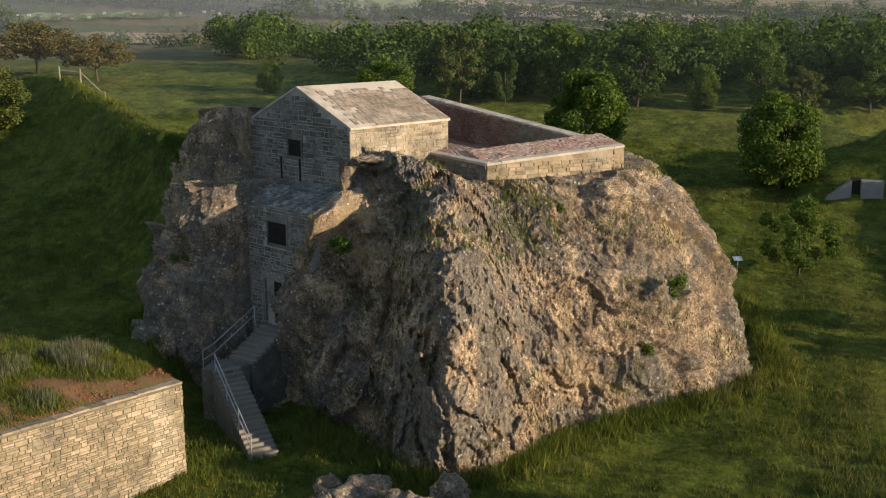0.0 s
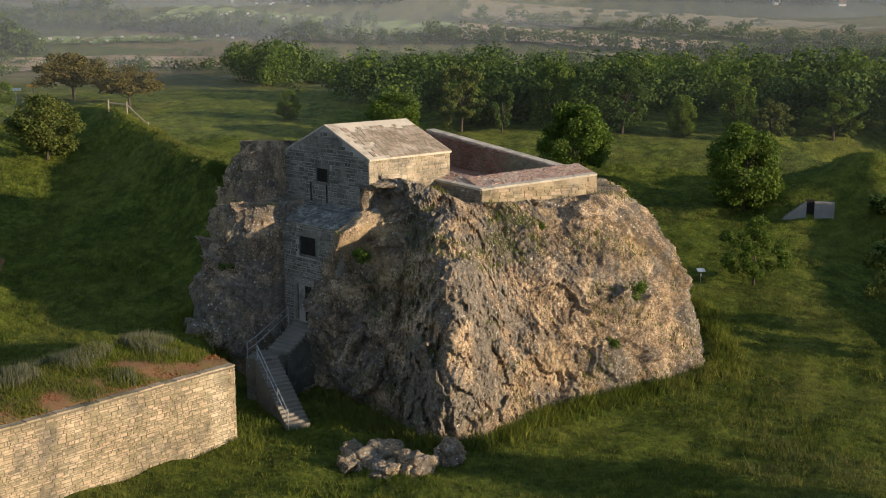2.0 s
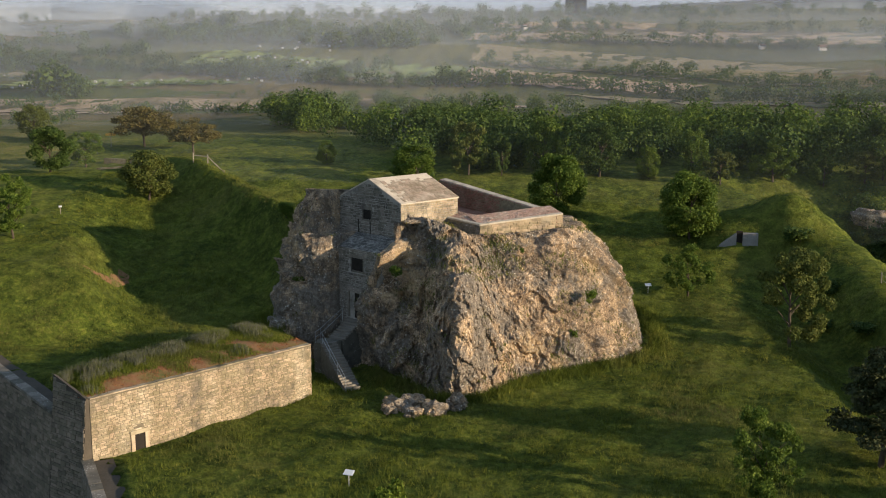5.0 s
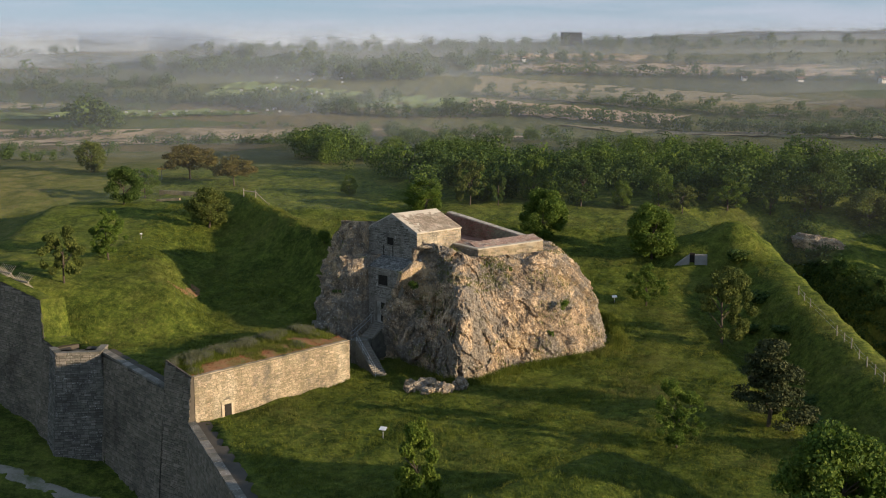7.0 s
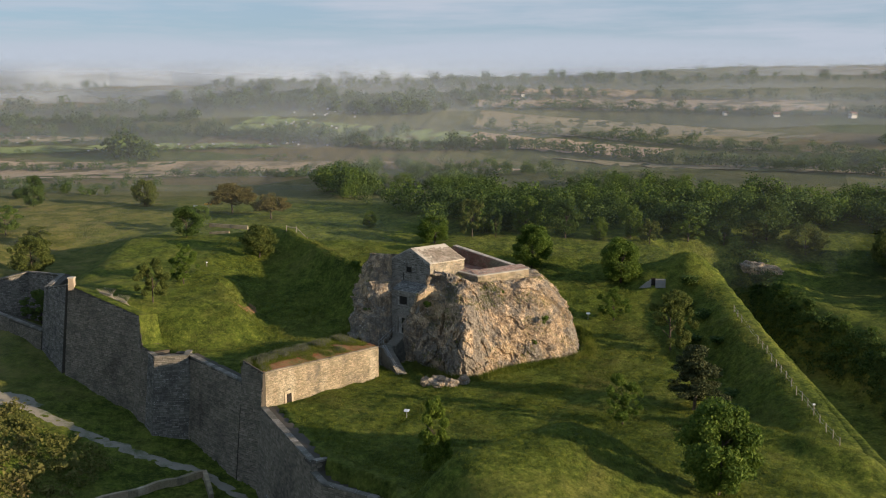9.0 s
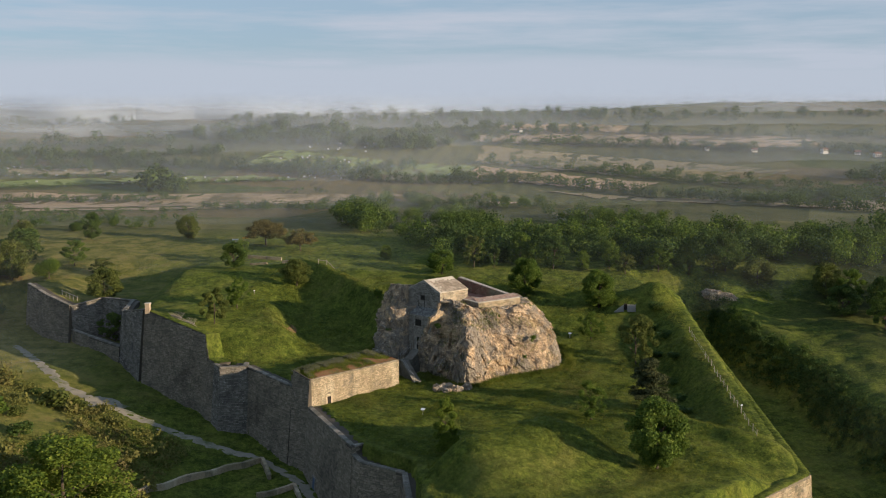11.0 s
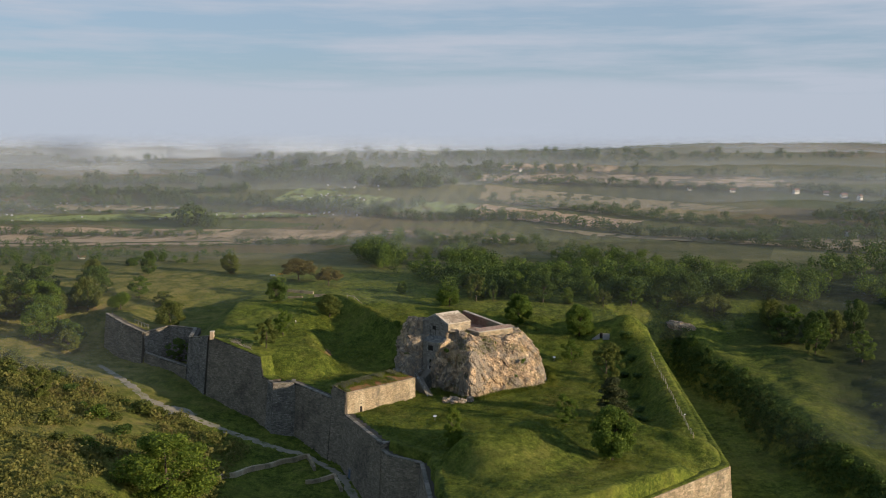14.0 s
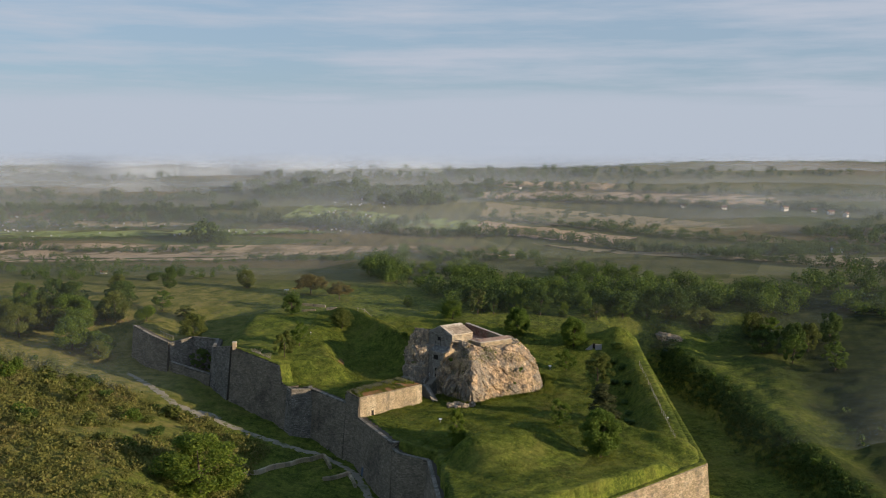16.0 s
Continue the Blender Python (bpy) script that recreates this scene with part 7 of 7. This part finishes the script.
for x, y, w, d, h, turn in ((176, 296, 6.5, 4, 2.2, 5), (174, 377, 4, 3, 1.6, 20), (189, 374, 3.5, 3, 1.6, -10), (197, 370, 4.5, 3, 2.0, 10), (204, 366, 3, 3, 1.6, 40), (141, 380, 3.5, 2.5, 1.2, 0),
                            (119, 385, 3, 2.5, 1.2, 10), (222, 350, 4, 3, 1.8, -15), (29, 428, 2.2, 2.0, 1.6, 0), (-152, 211, 3.2, 2.4, 1.2, 25)):
    farmhouse(x, y, w * 0.75, d * 0.75, h * 0.75, turn)
# pale bales and cattle-white specks on the meadows
M_BALE = material("wrapped_bale", [(0.36, 0.36, 0.34), (0.46, 0.46, 0.44)], 1.0, 0.6, 0.0)
bm = bmesh.new()
rnd = random.Random(31)
for i in range(95):
    c = rnd.choice(((-80, 372, 24, 10), (-80, 346, 60, 4), (-190, 340, 90, 6), (-215, 365, 60, 10), (-60, 392, 22, 12), (-250, 352, 40, 12)))
    x, y = c[0] + rnd.uniform(-1, 1) * c[2], c[1] + rnd.uniform(-1, 1) * c[3]
    tube(bm, (x - 0.45, y, ground_z(x, y) + 0.55), (x + 0.45, y, ground_z(x, y) + 0.55), 0.4, n=8)
me = bpy.data.meshes.new("bales")
bm.to_mesh(me)
bm.free()
me.materials.append(M_BALE)
thing("bales", me, "white wrapped bales scattered over mown meadows", "bales", kind="stuff")


# ---- mist ----
def mist_material(name, density, scale, seed, stretch, threshold=0.35):
    m = bpy.data.materials.new(name)
    m.use_nodes = True
    n, l = m.node_tree.nodes, m.node_tree.links
    n.clear()
    out, mixs, tra, dif, trl, add = [n.new("ShaderNode" + k) for k in ("OutputMaterial", "MixShader", "BsdfTransparent", "BsdfDiffuse", "BsdfTranslucent", "MixShader")]
    geo, mp, tex, ramp, uv, sep, mul = [n.new("ShaderNode" + k) for k in ("NewGeometry", "Mapping", "TexNoise", "ValToRGB", "UVMap", "SeparateXYZ", "Math")]
    # bluish tint that stands in for light scattered by the haze
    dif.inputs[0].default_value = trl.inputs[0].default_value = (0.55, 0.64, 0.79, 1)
    mp.inputs["Scale"].default_value, mp.inputs["Location"].default_value = stretch, (seed, seed * 2, seed * 3)
    tex.inputs["Scale"].default_value, tex.inputs["Detail"].default_value, tex.inputs["Roughness"].default_value = scale, 6, 0.55
    ramp.color_ramp.elements[0].position, ramp.color_ramp.elements[1].position = threshold, 0.75
    l.new(geo.outputs["Position"], mp.inputs[0])
    l.new(mp.outputs[0], tex.inputs["Vector"])
    l.new(tex.outputs["Fac"], ramp.inputs[0])
    l.new(uv.outputs[0], sep.inputs[0])
    prof = n.new("ShaderNodeValToRGB")
    prof.color_ramp.elements.new(0.35)
    for e, (p, v) in zip(prof.color_ramp.elements, ((0.0, 0.0), (0.35, 1.0), (1.0, 0.0))):
        e.position, e.color = p, (v, v, v, 1)
    prof.color_ramp.interpolation = "EASE"
    l.new(sep.outputs["Y"], prof.inputs[0])
    side = n.new("ShaderNodeValToRGB")
    side.color_ramp.elements.new(0.3)
    side.color_ramp.elements.new(0.7)
    for e, (p, v) in zip(side.color_ramp.elements, ((0.0, 0.0), (0.3, 1.0), (0.7, 1.0), (1.0, 0.0))):
        e.position, e.color = p, (v, v, v, 1)
    side.color_ramp.interpolation = "EASE"
    l.new(sep.outputs["X"], side.inputs[0])
    edges = n.new("ShaderNodeMath")
    edges.operation = "MULTIPLY"
    l.new(side.outputs[0], edges.inputs[0])
    l.new(prof.outputs[0], edges.inputs[1])
    mul.operation = "MULTIPLY"
    l.new(ramp.outputs[0], mul.inputs[0])
    l.new(edges.outputs[0], mul.inputs[1])
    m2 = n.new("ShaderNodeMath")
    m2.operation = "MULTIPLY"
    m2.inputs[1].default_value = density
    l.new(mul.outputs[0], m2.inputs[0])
    # fixed normal tilted sunward brightens the sheets whichever way they face
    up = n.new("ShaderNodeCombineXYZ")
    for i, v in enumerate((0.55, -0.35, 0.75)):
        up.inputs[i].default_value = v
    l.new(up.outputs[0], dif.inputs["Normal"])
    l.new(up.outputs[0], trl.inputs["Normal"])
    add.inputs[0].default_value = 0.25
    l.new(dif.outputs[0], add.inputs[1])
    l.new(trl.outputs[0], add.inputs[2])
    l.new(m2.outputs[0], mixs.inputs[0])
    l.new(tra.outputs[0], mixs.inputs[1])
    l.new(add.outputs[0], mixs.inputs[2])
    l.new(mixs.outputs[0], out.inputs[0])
    return m


def mist(x0, x1, y, z0, z1, density, scale, seed, label, stretch=(1, 1, 5), threshold=0.35):
    """A tinted see-through sheet standing in for mist and haze; a wavering curtain that thins out at its foot and its
    top.
    """
    n, k = 60, 8
    me = bpy.data.meshes.new("mist")
    verts = [(x0 + (x1 - x0) * i / n, y + 0.02 * (x1 - x0) * noise.noise(Vector((i * 0.15, seed, 0))), z0 + (z1 - z0) * j / k) for j in range(k + 1) for i in range(n + 1)]
    faces = [(j * (n + 1) + i, j * (n + 1) + i + 1, (j + 1) * (n + 1) + i + 1, (j + 1) * (n + 1) + i) for j in range(k) for i in range(n)]
    me.from_pydata(verts, [], faces)
    uv = me.uv_layers.new(name="UVMap")
    for lo in me.loops:
        v = lo.vertex_index
        uv.data[lo.index].uv = ((v % (n + 1)) / n, (v // (n + 1)) / k)
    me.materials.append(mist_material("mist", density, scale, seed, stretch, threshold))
    me.shade_smooth()
    return thing("mist", me, label, "mist", kind="stuff")


# distance haze put in as tinted sheets, mostly denser farther off
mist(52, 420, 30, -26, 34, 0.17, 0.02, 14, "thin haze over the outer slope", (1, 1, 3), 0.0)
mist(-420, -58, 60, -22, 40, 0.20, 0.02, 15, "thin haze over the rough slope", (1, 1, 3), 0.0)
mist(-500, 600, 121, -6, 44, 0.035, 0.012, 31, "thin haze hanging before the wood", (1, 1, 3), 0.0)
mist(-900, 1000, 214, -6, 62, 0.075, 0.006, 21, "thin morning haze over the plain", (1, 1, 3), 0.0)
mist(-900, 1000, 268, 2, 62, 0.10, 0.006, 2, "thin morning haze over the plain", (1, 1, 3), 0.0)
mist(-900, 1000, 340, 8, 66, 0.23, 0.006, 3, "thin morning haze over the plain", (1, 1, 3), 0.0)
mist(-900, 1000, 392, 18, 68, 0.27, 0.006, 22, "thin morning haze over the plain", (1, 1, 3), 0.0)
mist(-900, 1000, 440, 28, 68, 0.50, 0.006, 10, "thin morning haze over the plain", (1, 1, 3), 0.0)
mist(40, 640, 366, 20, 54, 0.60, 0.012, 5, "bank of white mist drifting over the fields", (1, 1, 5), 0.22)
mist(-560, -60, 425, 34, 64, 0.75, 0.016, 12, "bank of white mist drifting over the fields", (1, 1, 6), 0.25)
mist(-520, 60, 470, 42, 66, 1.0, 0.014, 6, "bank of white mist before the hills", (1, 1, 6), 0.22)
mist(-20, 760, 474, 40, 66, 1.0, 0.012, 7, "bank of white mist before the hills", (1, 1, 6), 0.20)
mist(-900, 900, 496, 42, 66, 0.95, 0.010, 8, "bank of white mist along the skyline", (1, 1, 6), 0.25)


# ---- stones laid one by one, last ----
rnd = random.Random(99)
for name, frame_m, stones, proud, meshes, parent in STONES:
    parted_stones(name, frame_m, stones, proud, meshes, parent, rnd)
